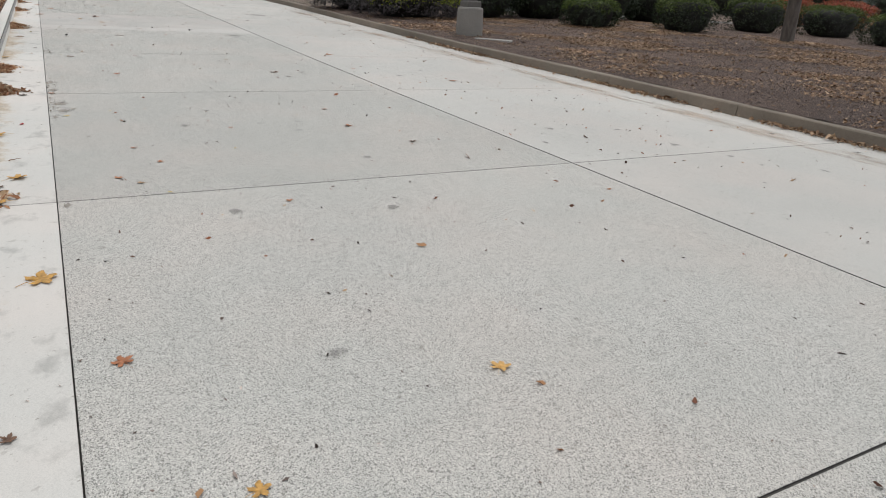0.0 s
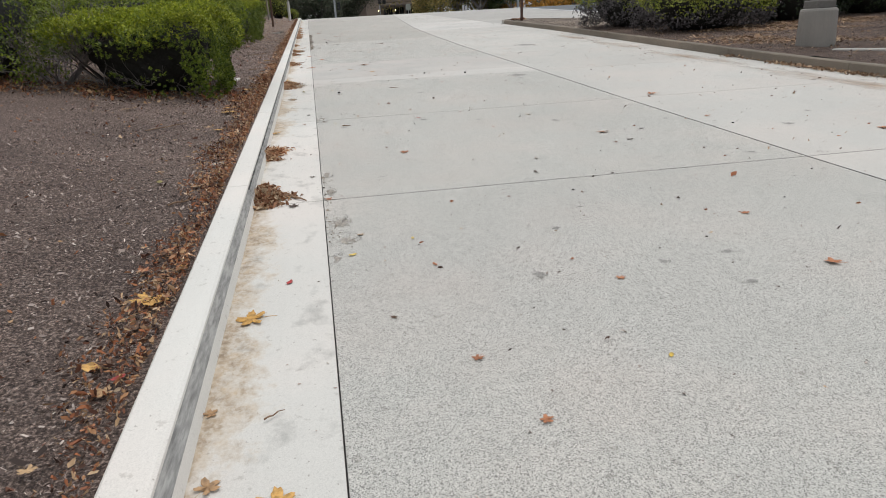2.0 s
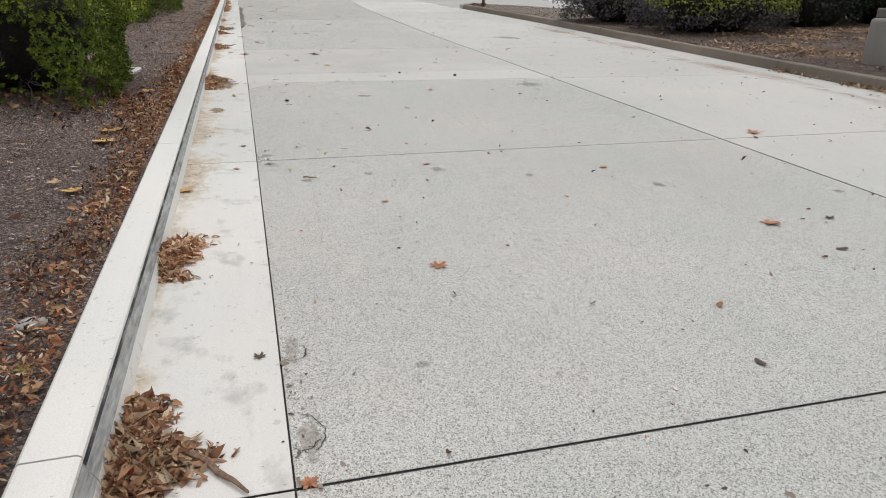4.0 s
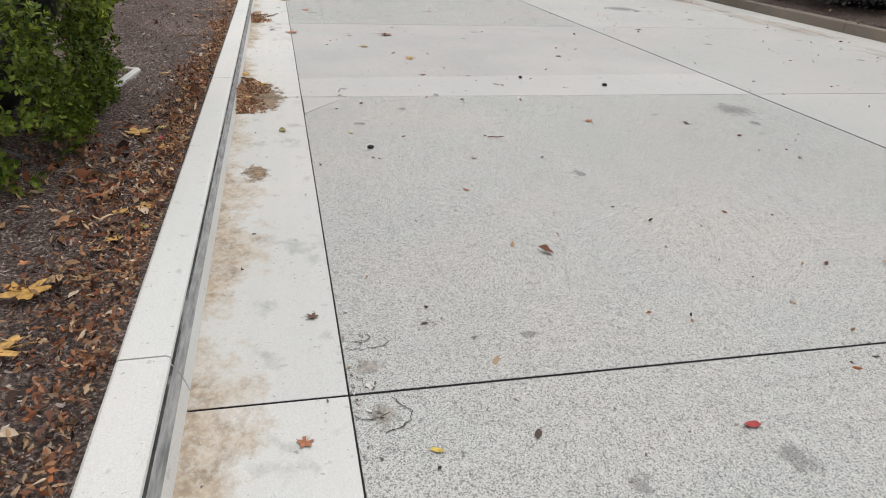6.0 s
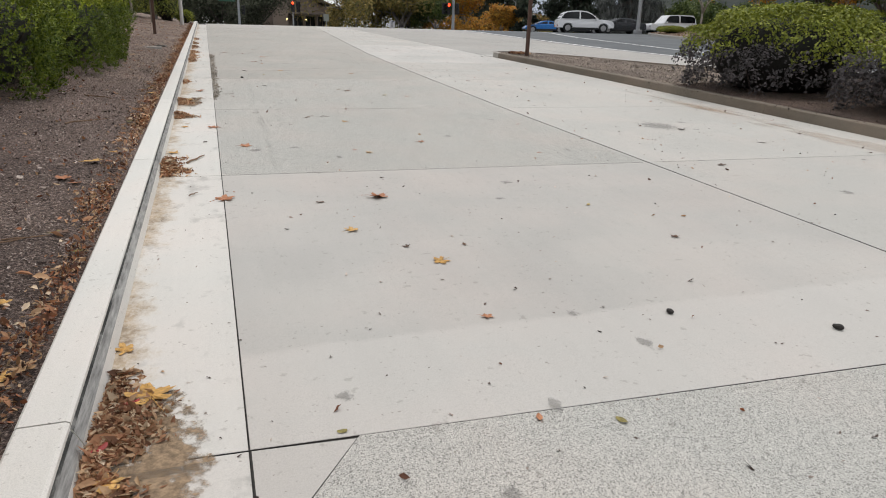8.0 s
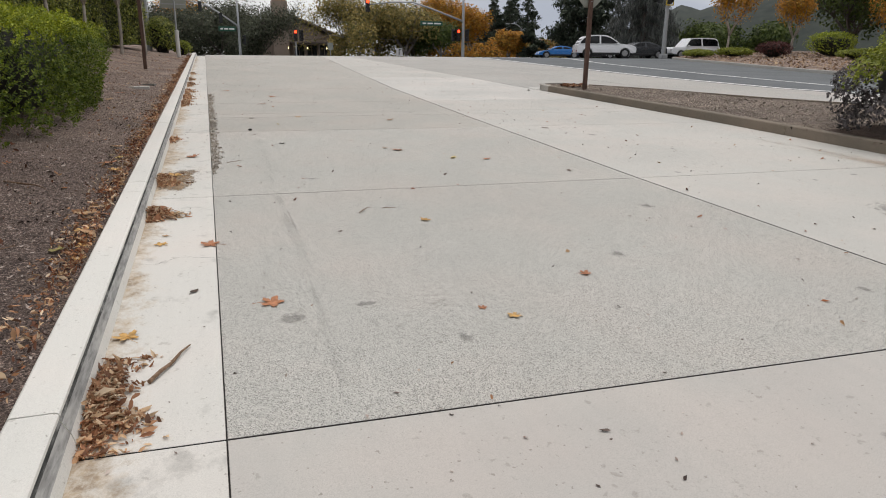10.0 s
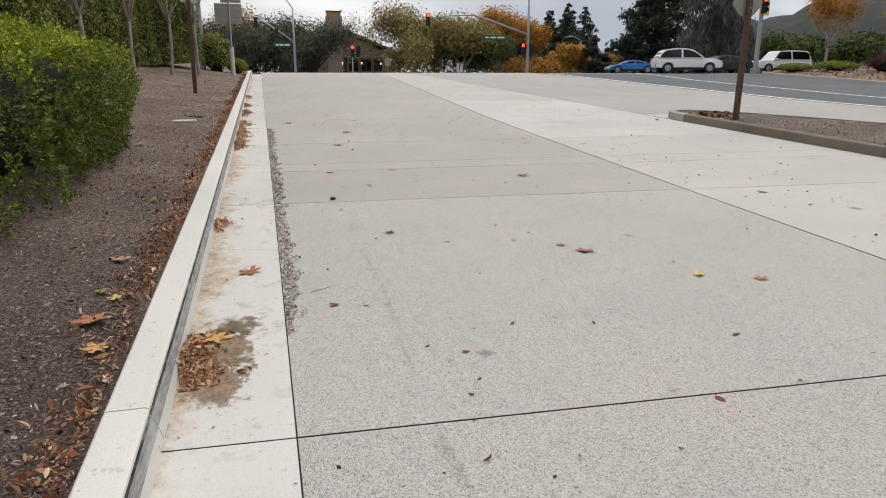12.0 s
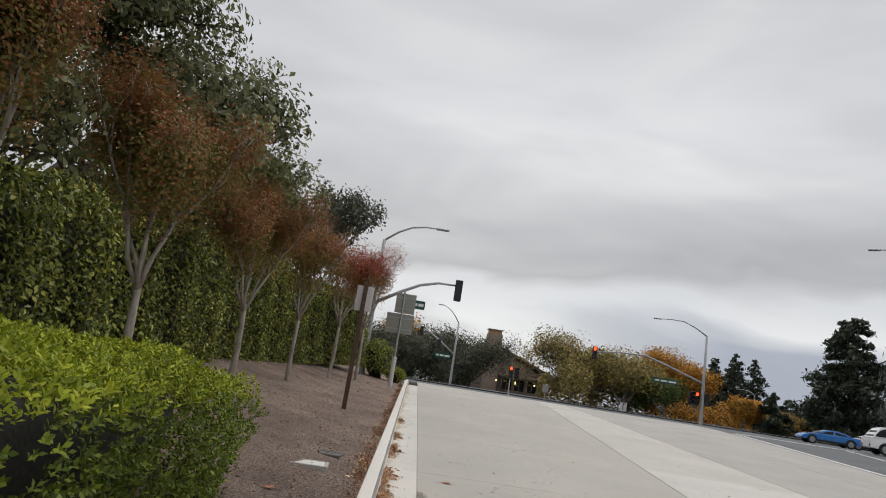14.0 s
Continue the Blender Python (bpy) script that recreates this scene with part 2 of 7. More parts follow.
def gutter_material():
    """Pale gutter with patches of rusty brown leaf-tannin stain that spread out of the kerb's foot."""
    m = concrete("concrete_gutter_stained", (0.61, 0.597, 0.56), 0.12, 0.14, 0.3, 0.08)
    nt = m.node_tree
    b = nt.nodes["Principled BSDF"]
    old = b.inputs["Base Color"].links[0].from_socket
    v = where(nt)
    long = node(nt, "ShaderNodeMapping", Scale=(1.0, 0.8, 1.0))
    nt.links.new(v, long.inputs["Vector"])
    lv = long.outputs["Vector"]
    sep = nt.nodes.new("ShaderNodeSeparateXYZ")
    nt.links.new(v, sep.inputs["Vector"])

    def plus(a, k, c, other=None):
        n = nt.nodes.new("ShaderNodeMath")
        n.operation = "MULTIPLY_ADD"
        nt.links.new(a, n.inputs[0])
        n.inputs[1].default_value, n.inputs[2].default_value = k, c
        if other is not None:
            nt.links.new(other, n.inputs[2])
        return n.outputs[0]

    # foot of the kerb = 1, lane joint = 0, moved by patches of three sizes
    edge = plus(sep.outputs["X"], -3.4, -0.95)
    edge = plus(plus(fuzz(nt, lv, 1.5, 2.0, 0.5), 1.8, -0.9), 1.0, 0.0, edge)
    edge = plus(plus(fuzz(nt, lv, 9.0, 9.0, 0.75), 2.2, -1.1), 1.0, 0.0, edge)
    mask = blend(nt, ramp(nt, edge, (0.42, 0.0), (0.95, 1.0)), ramp(nt, fuzz(nt, lv, 40.0, 6.0, 0.7), (0.38, 0.45), (0.56, 1.0)), 1.0, "MULTIPLY")
    brown = ramp(nt, fuzz(nt, lv, 12.0, 6.0, 0.65), (0.32, (0.20, 0.138, 0.085)), (0.66, (0.47, 0.37, 0.26)))
    wash = ramp(nt, edge, (0.30, 0.0), (0.95, 0.45))
    col = blend(nt, old, (0.60, 0.505, 0.385), wash)
    col = blend(nt, col, brown, blend(nt, 0.0, mask, 0.9))
    grey = ramp(nt, fuzz(nt, lv, 5.0, 5.0, 0.6), (0.58, 1.0), (0.70, 0.74))
    nt.links.new(blend(nt, col, grey, 1.0, "MULTIPLY"), b.inputs["Base Color"])
    return m


def two_pours(m, y0):
    """The same concrete in two pours: paler below y0, greyer and cloudier above."""
    nt = m.node_tree
    b = nt.nodes["Principled BSDF"]
    old = b.inputs["Base Color"].links[0].from_socket
    v = where(nt)
    sep = nt.nodes.new("ShaderNodeSeparateXYZ")
    nt.links.new(v, sep.inputs["Vector"])
    edge = nt.nodes.new("ShaderNodeMath")
    edge.operation = "MULTIPLY_ADD"
    edge.inputs[1].default_value = 0.22
    nt.links.new(fuzz(nt, v, 1.6, 5.0, 0.6), edge.inputs[0])
    nt.links.new(sep.outputs["Y"], edge.inputs[2])
    step = node(nt, "ShaderNodeMapRange")
    step.inputs["From Min"].default_value, step.inputs["From Max"].default_value = y0 + 0.09, y0 + 0.14
    nt.links.new(edge.outputs[0], step.inputs["Value"])
    grey = ramp(nt, fuzz(nt, v, 0.7, 5.0, 0.6), (0.35, (0.885, 0.885, 0.89)), (0.65, (0.985, 0.98, 0.975)))
    tone = blend(nt, (1.04, 1.035, 1.035), grey, step.outputs["Result"])
    nt.links.new(blend(nt, old, tone, 1.0, "MULTIPLY"), b.inputs["Base Color"])


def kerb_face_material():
    """The strip under the kerb's lip: dark grey, broken along its length."""
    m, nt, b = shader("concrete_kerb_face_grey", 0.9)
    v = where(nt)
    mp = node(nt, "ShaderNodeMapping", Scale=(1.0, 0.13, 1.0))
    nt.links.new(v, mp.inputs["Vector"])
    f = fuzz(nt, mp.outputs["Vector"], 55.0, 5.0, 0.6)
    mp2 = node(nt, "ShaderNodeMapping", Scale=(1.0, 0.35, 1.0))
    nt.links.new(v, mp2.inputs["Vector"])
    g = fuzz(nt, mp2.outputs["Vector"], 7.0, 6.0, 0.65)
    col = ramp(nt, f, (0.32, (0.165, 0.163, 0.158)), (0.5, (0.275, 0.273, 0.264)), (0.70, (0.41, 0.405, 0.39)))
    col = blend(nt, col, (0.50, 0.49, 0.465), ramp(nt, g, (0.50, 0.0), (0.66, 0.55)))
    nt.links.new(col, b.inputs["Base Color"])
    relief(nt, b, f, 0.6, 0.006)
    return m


two_pours(M_SMOOTH, 19.78)
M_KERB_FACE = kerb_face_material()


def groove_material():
    """Black line in the groove under the kerb's lip, broken off here and there."""
    m, nt, b = shader("black_line_under_lip", 0.95)
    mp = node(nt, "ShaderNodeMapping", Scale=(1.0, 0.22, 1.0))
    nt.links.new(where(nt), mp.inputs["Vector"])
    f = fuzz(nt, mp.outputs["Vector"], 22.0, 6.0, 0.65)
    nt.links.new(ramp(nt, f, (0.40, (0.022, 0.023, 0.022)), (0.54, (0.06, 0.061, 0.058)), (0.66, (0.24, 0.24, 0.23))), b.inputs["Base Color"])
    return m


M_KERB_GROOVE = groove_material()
M_GUTTER = gutter_material()


def soil_material(name, k, hue=(1.0, 1.0, 1.0), bare=False):
    """Mulch and crumbs of soil; bare: trodden dry earth takes over up the slope."""
    m, nt, b = shader(name, 0.95)
    v = where(nt)
    crumbs = fuzz(nt, v, 60.0, 9.0, 0.80)
    col = ramp(nt, crumbs, (0.40, (0.016 * k, 0.012 * k, 0.011 * k)), (0.50, (0.090 * k, 0.068 * k, 0.062 * k)), (0.565, (0.21 * k, 0.17 * k, 0.156 * k)), (0.64, (0.50 * k, 0.43 * k, 0.40 * k)))
    if bare:
        dry = ramp(nt, fuzz(nt, v, 30.0, 8.0, 0.72), (0.36, (0.10, 0.078, 0.068)), (0.50, (0.23, 0.185, 0.163)), (0.66, (0.46, 0.395, 0.35)))
        sep = nt.nodes.new("ShaderNodeSeparateXYZ")
        nt.links.new(v, sep.inputs["Vector"])
        far = nt.nodes.new("ShaderNodeMath")
        far.operation = "MULTIPLY_ADD"
        nt.links.new(fuzz(nt, v, 0.7, 4.0, 0.6), far.inputs[0])
        far.inputs[1].default_value = 14.0
        nt.links.new(sep.outputs["Y"], far.inputs[2])
        scaled = nt.nodes.new("ShaderNodeMath")
        scaled.operation = "DIVIDE"
        nt.links.new(far.outputs[0], scaled.inputs[0])
        scaled.inputs[1].default_value = 80.0
        col = blend(nt, col, dry, ramp(nt, scaled.outputs[0], (0.43, 0.0), (0.51, 0.9)))
    col = blend(nt, col, ramp(nt, fuzz(nt, v, 0.8, 4.0), (0.35, (0.80, 0.76, 0.74)), (0.65, (1.25, 1.22, 1.18))), 1.0, "MULTIPLY")
    col = blend(nt, col, hue, 1.0, "MULTIPLY")
    nt.links.new(col, b.inputs["Base Color"])
    relief(nt, b, crumbs, 1.0, 0.05)
    return m


def asphalt_material():
    m, nt, b = shader("asphalt_grey", 0.85)
    v = where(nt)
    col = ramp(nt, fuzz(nt, v, 120.0, 3.0), (0.3, (0.075, 0.084, 0.090)), (0.7, (0.135, 0.147, 0.155)))
    col = blend(nt, col, ramp(nt, fuzz(nt, v, 0.4, 5.0), (0.3, 0.82), (0.7, 1.15)), 1.0, "MULTIPLY")
    nt.links.new(col, b.inputs["Base Color"])
    relief(nt, b, fuzz(nt, v, 150.0, 2.0), 0.5, 0.004)
    return m


def leafy(name, colours, rough=0.55, light=0.25):
    """Foliage: each leaf takes its own tone; a little light passes through."""
    m, nt, b = shader(name, rough)
    rnd = nt.nodes.new("ShaderNodeNewGeometry").outputs["Random Per Island"]
    stops = [(k / max(len(colours) - 1, 1), c) for k, c in enumerate(colours)]
    col = ramp(nt, rnd, *stops)
    col = blend(nt, col, ramp(nt, fuzz(nt, where(nt), 1.3, 3.0), (0.3, 0.72), (0.7, 1.25)), 1.0, "MULTIPLY")
    nt.links.new(col, b.inputs["Base Color"])
    b.inputs["Specular IOR Level"].default_value = 0.22
    tr = nt.nodes.new("ShaderNodeBsdfTranslucent")
    nt.links.new(col, tr.inputs["Color"])
    mix = nt.nodes.new("ShaderNodeMixShader")
    mix.inputs["Fac"].default_value = light
    nt.links.new(b.outputs["BSDF"], mix.inputs[1])
    nt.links.new(tr.outputs["BSDF"], mix.inputs[2])
    nt.links.new(mix.outputs["Shader"], nt.nodes["Material Output"].inputs["Surface"])
    return m


def bark(name, dark, pale, scale=9.0):
    m, nt, b = shader(name, 0.9)
    v = where(nt)
    mp = node(nt, "ShaderNodeMapping", Scale=(1.0, 1.0, 0.25))
    nt.links.new(v, mp.inputs["Vector"])
    f = fuzz(nt, mp.outputs["Vector"], scale, 6.0, 0.65)
    nt.links.new(ramp(nt, f, (0.3, dark), (0.7, pale)), b.inputs["Base Color"])
    relief(nt, b, f, 0.7, 0.02)
    return m


M_SOIL, M_ASPHALT = soil_material("mulched_soil", 1.66, (1.01, 0.945, 0.885), True), asphalt_material()
M_GRAVEL = soil_material("brown_grey_gravel", 1.9, (0.95, 0.97, 0.88))
M_SOIL_DARK = soil_material("dark_mulched_soil", 0.85, (1.10, 0.95, 0.82))
M_SEAM = plain("joint_filler_dark", (0.072, 0.066, 0.06), 0.95, 0.0, 0.35, 40.0)
M_PAINT = plain("road_paint_white", (0.90, 0.90, 0.89), 0.7, 0.0, 0.05, 3.0)
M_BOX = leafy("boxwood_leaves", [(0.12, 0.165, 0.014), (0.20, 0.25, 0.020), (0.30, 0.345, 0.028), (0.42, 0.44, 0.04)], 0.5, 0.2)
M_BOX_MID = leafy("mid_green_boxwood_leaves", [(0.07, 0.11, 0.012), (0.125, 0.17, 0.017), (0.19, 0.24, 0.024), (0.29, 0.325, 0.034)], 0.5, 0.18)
# darker side leaves: older growth, with the sides' shade put into the colour
M_BOX_SHADED = leafy("shaded_old_boxwood_leaves", [(0.045, 0.075, 0.010), (0.085, 0.125, 0.016), (0.14, 0.185, 0.024), (0.23, 0.27, 0.036)], 0.5, 0.18)
M_LAUREL = leafy("laurel_leaves", [(0.03, 0.05, 0.013), (0.11, 0.145, 0.03), (0.28, 0.305, 0.062), (0.56, 0.55, 0.14)], 0.28, 0.2)
M_GREYSHRUB = leafy("grey_purple_leaves", [(0.045, 0.042, 0.042), (0.10, 0.092, 0.094), (0.17, 0.15, 0.155)], 0.7)
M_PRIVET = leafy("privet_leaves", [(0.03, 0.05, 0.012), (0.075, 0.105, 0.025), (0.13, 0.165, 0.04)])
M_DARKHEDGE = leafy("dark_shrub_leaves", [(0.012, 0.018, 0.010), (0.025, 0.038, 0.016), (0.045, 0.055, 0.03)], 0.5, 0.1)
M_MYRTLE = leafy("crape_myrtle_leaves", [(0.13, 0.15, 0.038), (0.20, 0.18, 0.05), (0.30, 0.185, 0.065), (0.37, 0.16, 0.07)], 0.55, 0.3)
M_MYRTLE_RED = leafy("crape_myrtle_red_leaves", [(0.22, 0.12, 0.05), (0.34, 0.10, 0.055), (0.46, 0.07, 0.06)], 0.55, 0.3)
M_MYRTLE_RUST = leafy("crape_myrtle_rust_leaves", [(0.17, 0.14, 0.045), (0.28, 0.15, 0.055), (0.38, 0.12, 0.06)], 0.55, 0.3)
M_OAK = leafy("evergreen_oak_leaves", [(0.075, 0.09, 0.04), (0.155, 0.17, 0.078), (0.28, 0.285, 0.14)], 0.45, 0.25)
M_OLIVE = leafy("grey_olive_leaves", [(0.05, 0.058, 0.038), (0.085, 0.095, 0.062), (0.13, 0.135, 0.09)], 0.6, 0.15)
M_SYC = leafy("sycamore_autumn_leaves", [(0.11, 0.115, 0.045), (0.22, 0.19, 0.065), (0.35, 0.27, 0.09), (0.48, 0.35, 0.12)], 0.6, 0.3)
M_ORANGE = leafy("orange_autumn_leaves", [(0.20, 0.15, 0.04), (0.40, 0.19, 0.035), (0.57, 0.25, 0.04), (0.62, 0.37, 0.06)], 0.6, 0.3)
M_CONIFER = leafy("conifer_needles", [(0.03, 0.042, 0.030), (0.06, 0.075, 0.052), (0.105, 0.12, 0.085)], 0.7, 0.08)
M_CYPRESS = leafy("weeping_grey_needles", [(0.07, 0.078, 0.072), (0.13, 0.138, 0.128), (0.20, 0.205, 0.19)], 0.7, 0.08)
M_BARK = bark("grey_brown_bark", (0.19, 0.165, 0.14), (0.42, 0.37, 0.32), 14.0)
M_BARK_DARK = bark("dark_bark", (0.045, 0.035, 0.03), (0.13, 0.11, 0.095))
M_TWIG = bark("dark_twigs", (0.03, 0.024, 0.02), (0.09, 0.07, 0.06), 30.0)
M_LITTER = leafy("dry_leaf_litter", [(0.025, 0.015, 0.012), (0.09, 0.045, 0.032), (0.18, 0.078, 0.048), (0.35, 0.125, 0.055), (0.37, 0.215, 0.11), (0.52, 0.37, 0.23)], 0.75, 0.1)
M_LITTER_TAN = leafy("tan_leaf_litter", [(0.09, 0.052, 0.032), (0.22, 0.13, 0.08), (0.36, 0.235, 0.145), (0.54, 0.40, 0.27)], 0.75, 0.1)
M_LITTER_PILE = leafy("dry_leaf_heap", [(0.13, 0.068, 0.043), (0.33, 0.155, 0.085), (0.48, 0.26, 0.145), (0.58, 0.395, 0.24), (0.76, 0.61, 0.44)], 0.7, 0.2)
M_CHIPS = leafy("bark_chips", [(0.035, 0.025, 0.022), (0.10, 0.074, 0.064), (0.19, 0.146, 0.127), (0.33, 0.265, 0.232), (0.60, 0.51, 0.45)], 0.9, 0.0)
M_CHIPS_DARK = leafy("dark_bark_chips", [(0.025, 0.018, 0.016), (0.06, 0.045, 0.04), (0.12, 0.09, 0.075), (0.22, 0.17, 0.14)], 0.9, 0.0)
M_GALV = plain("galvanised_steel", (0.38, 0.39, 0.40), 0.5, 0.5, 0.1, 5.0)
M_POSTWOOD = bark("brown_painted_post", (0.055, 0.030, 0.022), (0.12, 0.068, 0.05), 20.0)
M_BLACK = plain("black_housing", (0.012, 0.013, 0.014), 0.5)
M_SIGNBACK = plain("bare_sign_back", (0.30, 0.31, 0.27), 0.5, 0.3, 0.1, 3.0)
M_SIGNWHITE = plain("white_sign", (0.62, 0.60, 0.58), 0.5)
M_GREEN = plain("green_sign", (0.012, 0.085, 0.05), 0.4)
M_WHITEBAR = plain("white_sign_bars", (0.8, 0.8, 0.78), 0.5)
M_RED = glow("red_signal_lens", (1.0, 0.045, 0.012), 4.0)
M_REDOFF = plain("unlit_lens", (0.03, 0.02, 0.02), 0.3)
M_YELLOW = plain("yellow_housing", (0.55, 0.38, 0.03), 0.5)
# ---- setting: ground, beds, road ----
KERB_R = ((-30, 8.6), (12, 8.55), (17, 8.5), (24, 8.85), (31, 9.2), (39.2, 9.3))
ISLE_BACK = ((-30, 60), (24, 60), (25.8, 40), (26.6, 30), (27.5, 24), (28.5, 19), (31, 15.5), (34.6, 13.2), (37.4, 12.0), (39.2, 10.9), (39.9, 10.0))
ROAD_EDGE = ((25, 60), (29, 40), (30.5, 27), (33, 21.5), (38, 18.2), (45, 17.5), (55, 17.8), (67, 18.5), (76, 19.5))
FAR_KERB = ((25, 70), (31, 46), (38, 31), (44, 28.5), (50, 29.6), (58, 32.0), (64, 33.6), (69, 36.0), (73, 43), (75, 60), (76, 100))


def lane(table, y):
    """The x of a line in the plan at y, by its table of (y, x)."""
    return np.interp(y, [a for a, b in table], [b for a, b in table])


def wave(x, y, s, seed=0.0):
    return np.sin(x * s + seed) * np.cos(y * s * 1.13 + seed * 2.1) + 0.5 * np.sin(x * s * 2.3 + y * s * 1.7 + seed * 3)


def sheet(name, xs, ys, height, material, label, category):
    """A surface over a grid of x (one row for each y) and y."""
    X = np.array([np.asarray(xs(y) if callable(xs) else xs, float) for y in ys])
    Y = np.repeat(np.asarray(ys, float)[:, None], X.shape[1], 1)
    V = np.stack([X, Y, height(X, Y)], -1).reshape(-1, 3)
    nx, ny = X.shape[1], len(ys)
    k = (np.arange(ny - 1)[:, None] * nx + np.arange(nx - 1)[None]).ravel()
    return put(name, mesh_np(name, V, np.stack([k, k + 1, k + nx + 1, k + nx], 1)), material, None, label, category, kind="structure", smooth=True)


far_steps = np.array([-2500, -1200, -500, -250, -150])
gx = np.concatenate([far_steps, np.arange(-110, 111, 5.0), -far_steps[::-1]])
gy = np.concatenate([far_steps, np.arange(-110, 191, 5.0), [250, 400, 800, 1500, 2500]])
sheet("ground", gx, gy, lambda x, y: base(x, y) - 0.40, M_SOIL, "bare brown ground under the whole place", "ground")

bed_y = np.concatenate([np.arange(-12, 42, 0.22), np.arange(42, 73, 0.5)])
sheet("ground_bed_left", np.concatenate([np.linspace(-16, -5, 12), np.arange(-4.8, -0.90, 0.16), [-0.86, -0.80, -0.752]]), bed_y,
      lambda x, y: base(x, y) + soil_left(x, y) + (0.012 * wave(x, y, 2.3) + 0.008 * wave(x, y, 7.7, 1.0)) * np.clip((-0.75 - x) / 0.4, 0, 1), M_SOIL,
      "dark brown mulched soil bank beside the kerb", "ground")
sheet("ground_bed_right", lambda y: lane(KERB_R, y) + 0.12 + np.linspace(0, 1, 40) ** 1.3 * (lane(ISLE_BACK, y) - lane(KERB_R, y) - 0.24), np.concatenate([np.arange(-14, 29.1, 0.4), [29.2]]),
      lambda x, y: base(x, y) + soil_right(x, y) + 0.014 * wave(x, y, 1.9) + 0.010 * wave(x, y, 6.1, 2.0), M_SOIL_DARK,
      "dark brown mulched soil of the planting island", "ground")

sheet("ground_island_gravel", lambda y: lane(KERB_R, y) + 0.12 + np.linspace(0, 1, 24) * (lane(ISLE_BACK, y) - lane(KERB_R, y) - 0.24), np.concatenate([[29.2], np.arange(29.4, 39.7, 0.3)]),
      lambda x, y: base(x, y) + np.minimum(soil_right(x, y), 0.175) - 0.03 + 0.014 * wave(x, y, 1.9) + 0.012 * wave(x, y, 6.1, 2.0), M_GRAVEL,
      "grey-tan gravelly soil at the tip of the island", "ground")

road_y = np.arange(26, 77, 1.0)
sheet("road", lambda y: np.linspace(float(lane(ROAD_EDGE, y)) - 0.1, float(lane(FAR_KERB, y)) + 0.1, 14), road_y,
      lambda x, y: base(x, y) - 0.006, M_ASPHALT, "grey asphalt street beside the drive", "road")
sheet("road_crossing", np.linspace(-120, 160, 60), np.arange(75, 101, 2.0), lambda x, y: base(x, y) - 0.012, M_ASPHALT, "grey asphalt of the crossing street", "road")
sheet("ground_bank_right", lambda y: lane(FAR_KERB, y) + 0.12 + np.linspace(0, 1, 24) ** 1.5 * 60, np.arange(30, 73, 1.0),
      lambda x, y: base(x, y) + 0.15 + 0.05 * np.clip(x - lane(FAR_KERB, y), 0, 12) + 0.03 * wave(x, y, 1.7), M_SOIL, "brown gravelly bank beyond the street", "ground")
sheet("ground_far_side", np.linspace(-150, 200, 50), np.concatenate([np.arange(100.5, 130, 4), np.arange(130, 420, 30)]),
      lambda x, y: base(x, y) + 0.10 + 0.0 * x, M_ASPHALT, "far car park ground beyond the crossing", "ground")


def stripe(points, width, label):
    """A painted line on the road, through points of (x, y)."""
    P = []
    for (x0, y0), (x1, y1) in zip(points, points[1:]):
        n = max(int(math.hypot(x1 - x0, y1 - y0) / 1.5), 1)
        P += [(x0 + (x1 - x0) * k / n, y0 + (y1 - y0) * k / n) for k in range(n)]
    P = np.array(P + [points[-1]], float)
    d = np.gradient(P, axis=0)
    nrm = np.stack([-d[:, 1], d[:, 0]], 1) / np.linalg.norm(d, axis=1)[:, None] * width / 2
    L, Rr = P + nrm, P - nrm
    V = np.concatenate([np.column_stack([q, base(q[:, 0], q[:, 1]) + 0.004]) for q in (L, Rr)])
    n = len(P)
    k = np.arange(n - 1)
    put("trim_road_line", mesh_np("trim_road_line", V, np.stack([k, k + n, k + n + 1, k + 1], 1)), M_PAINT, None, label, "road marking", kind="structure")


stripe([(lane(ROAD_EDGE, y) + 0.26, y) for y in range(30, 71, 3)], 0.22, "white painted edge line of the street")
stripe([(21.6, 40.0), (21.9, 47.0), (23.2, 58.0), (26.3, 69.8)], 0.18, "white painted lane line of the street")
stripe([(19.6, 70.2), (27.5, 70.9)], 0.45, "white painted stop bar at the crossing")


def loft(points, profile, name="kerb_stone"):
    """A kerb's stretch: a profile of (out, z), out to the left of the way, along points of (x, y)."""
    P = np.array(points, float)
    d = np.gradient(P, axis=0)
    nrm = np.stack([-d[:, 1], d[:, 0]], 1) / np.linalg.norm(d, axis=1)[:, None]
    n, k = len(P), len(profile)
    V = []
    for o, z in profile:
        q = P + nrm * o
        V.append(np.column_stack([q, base(q[:, 0], q[:, 1]) + z]))
    V = np.stack(V, 1).reshape(-1, 3)
    bm = bmesh.new()
    vs = [bm.verts.new(v) for v in V]
    for i in range(n - 1):
        for j in range(k):
            a, b = i * k + j, i * k + (j + 1) % k
            bm.faces.new((vs[a], vs[b], vs[b + k], vs[a + k]))
    bm.faces.new(vs[:k][::-1])
    bm.faces.new(vs[-k:])
    bmesh.ops.recalc_face_normals(bm, faces=bm.faces)
    return bm


def run_of(table, y0, y1, step=1.5):
    ys = np.linspace(y0, y1, max(int(abs(y1 - y0) / step), 2) + 1)
    return [(float(lane(table, y)), float(y)) for y in ys]
# ---- plants ----
def lump(P, s, seed):
    """Uneven swelling between about -1 and 1 at points P."""
    r = np.random.default_rng(seed)
    out = np.zeros(len(P))
    for k in range(5):
        d = r.normal(size=3) * s * (1 + 0.5 * k)
        out += np.sin(P @ d + r.uniform(0, 6.28)) / (1 + 0.6 * k)
    return out / 2.2


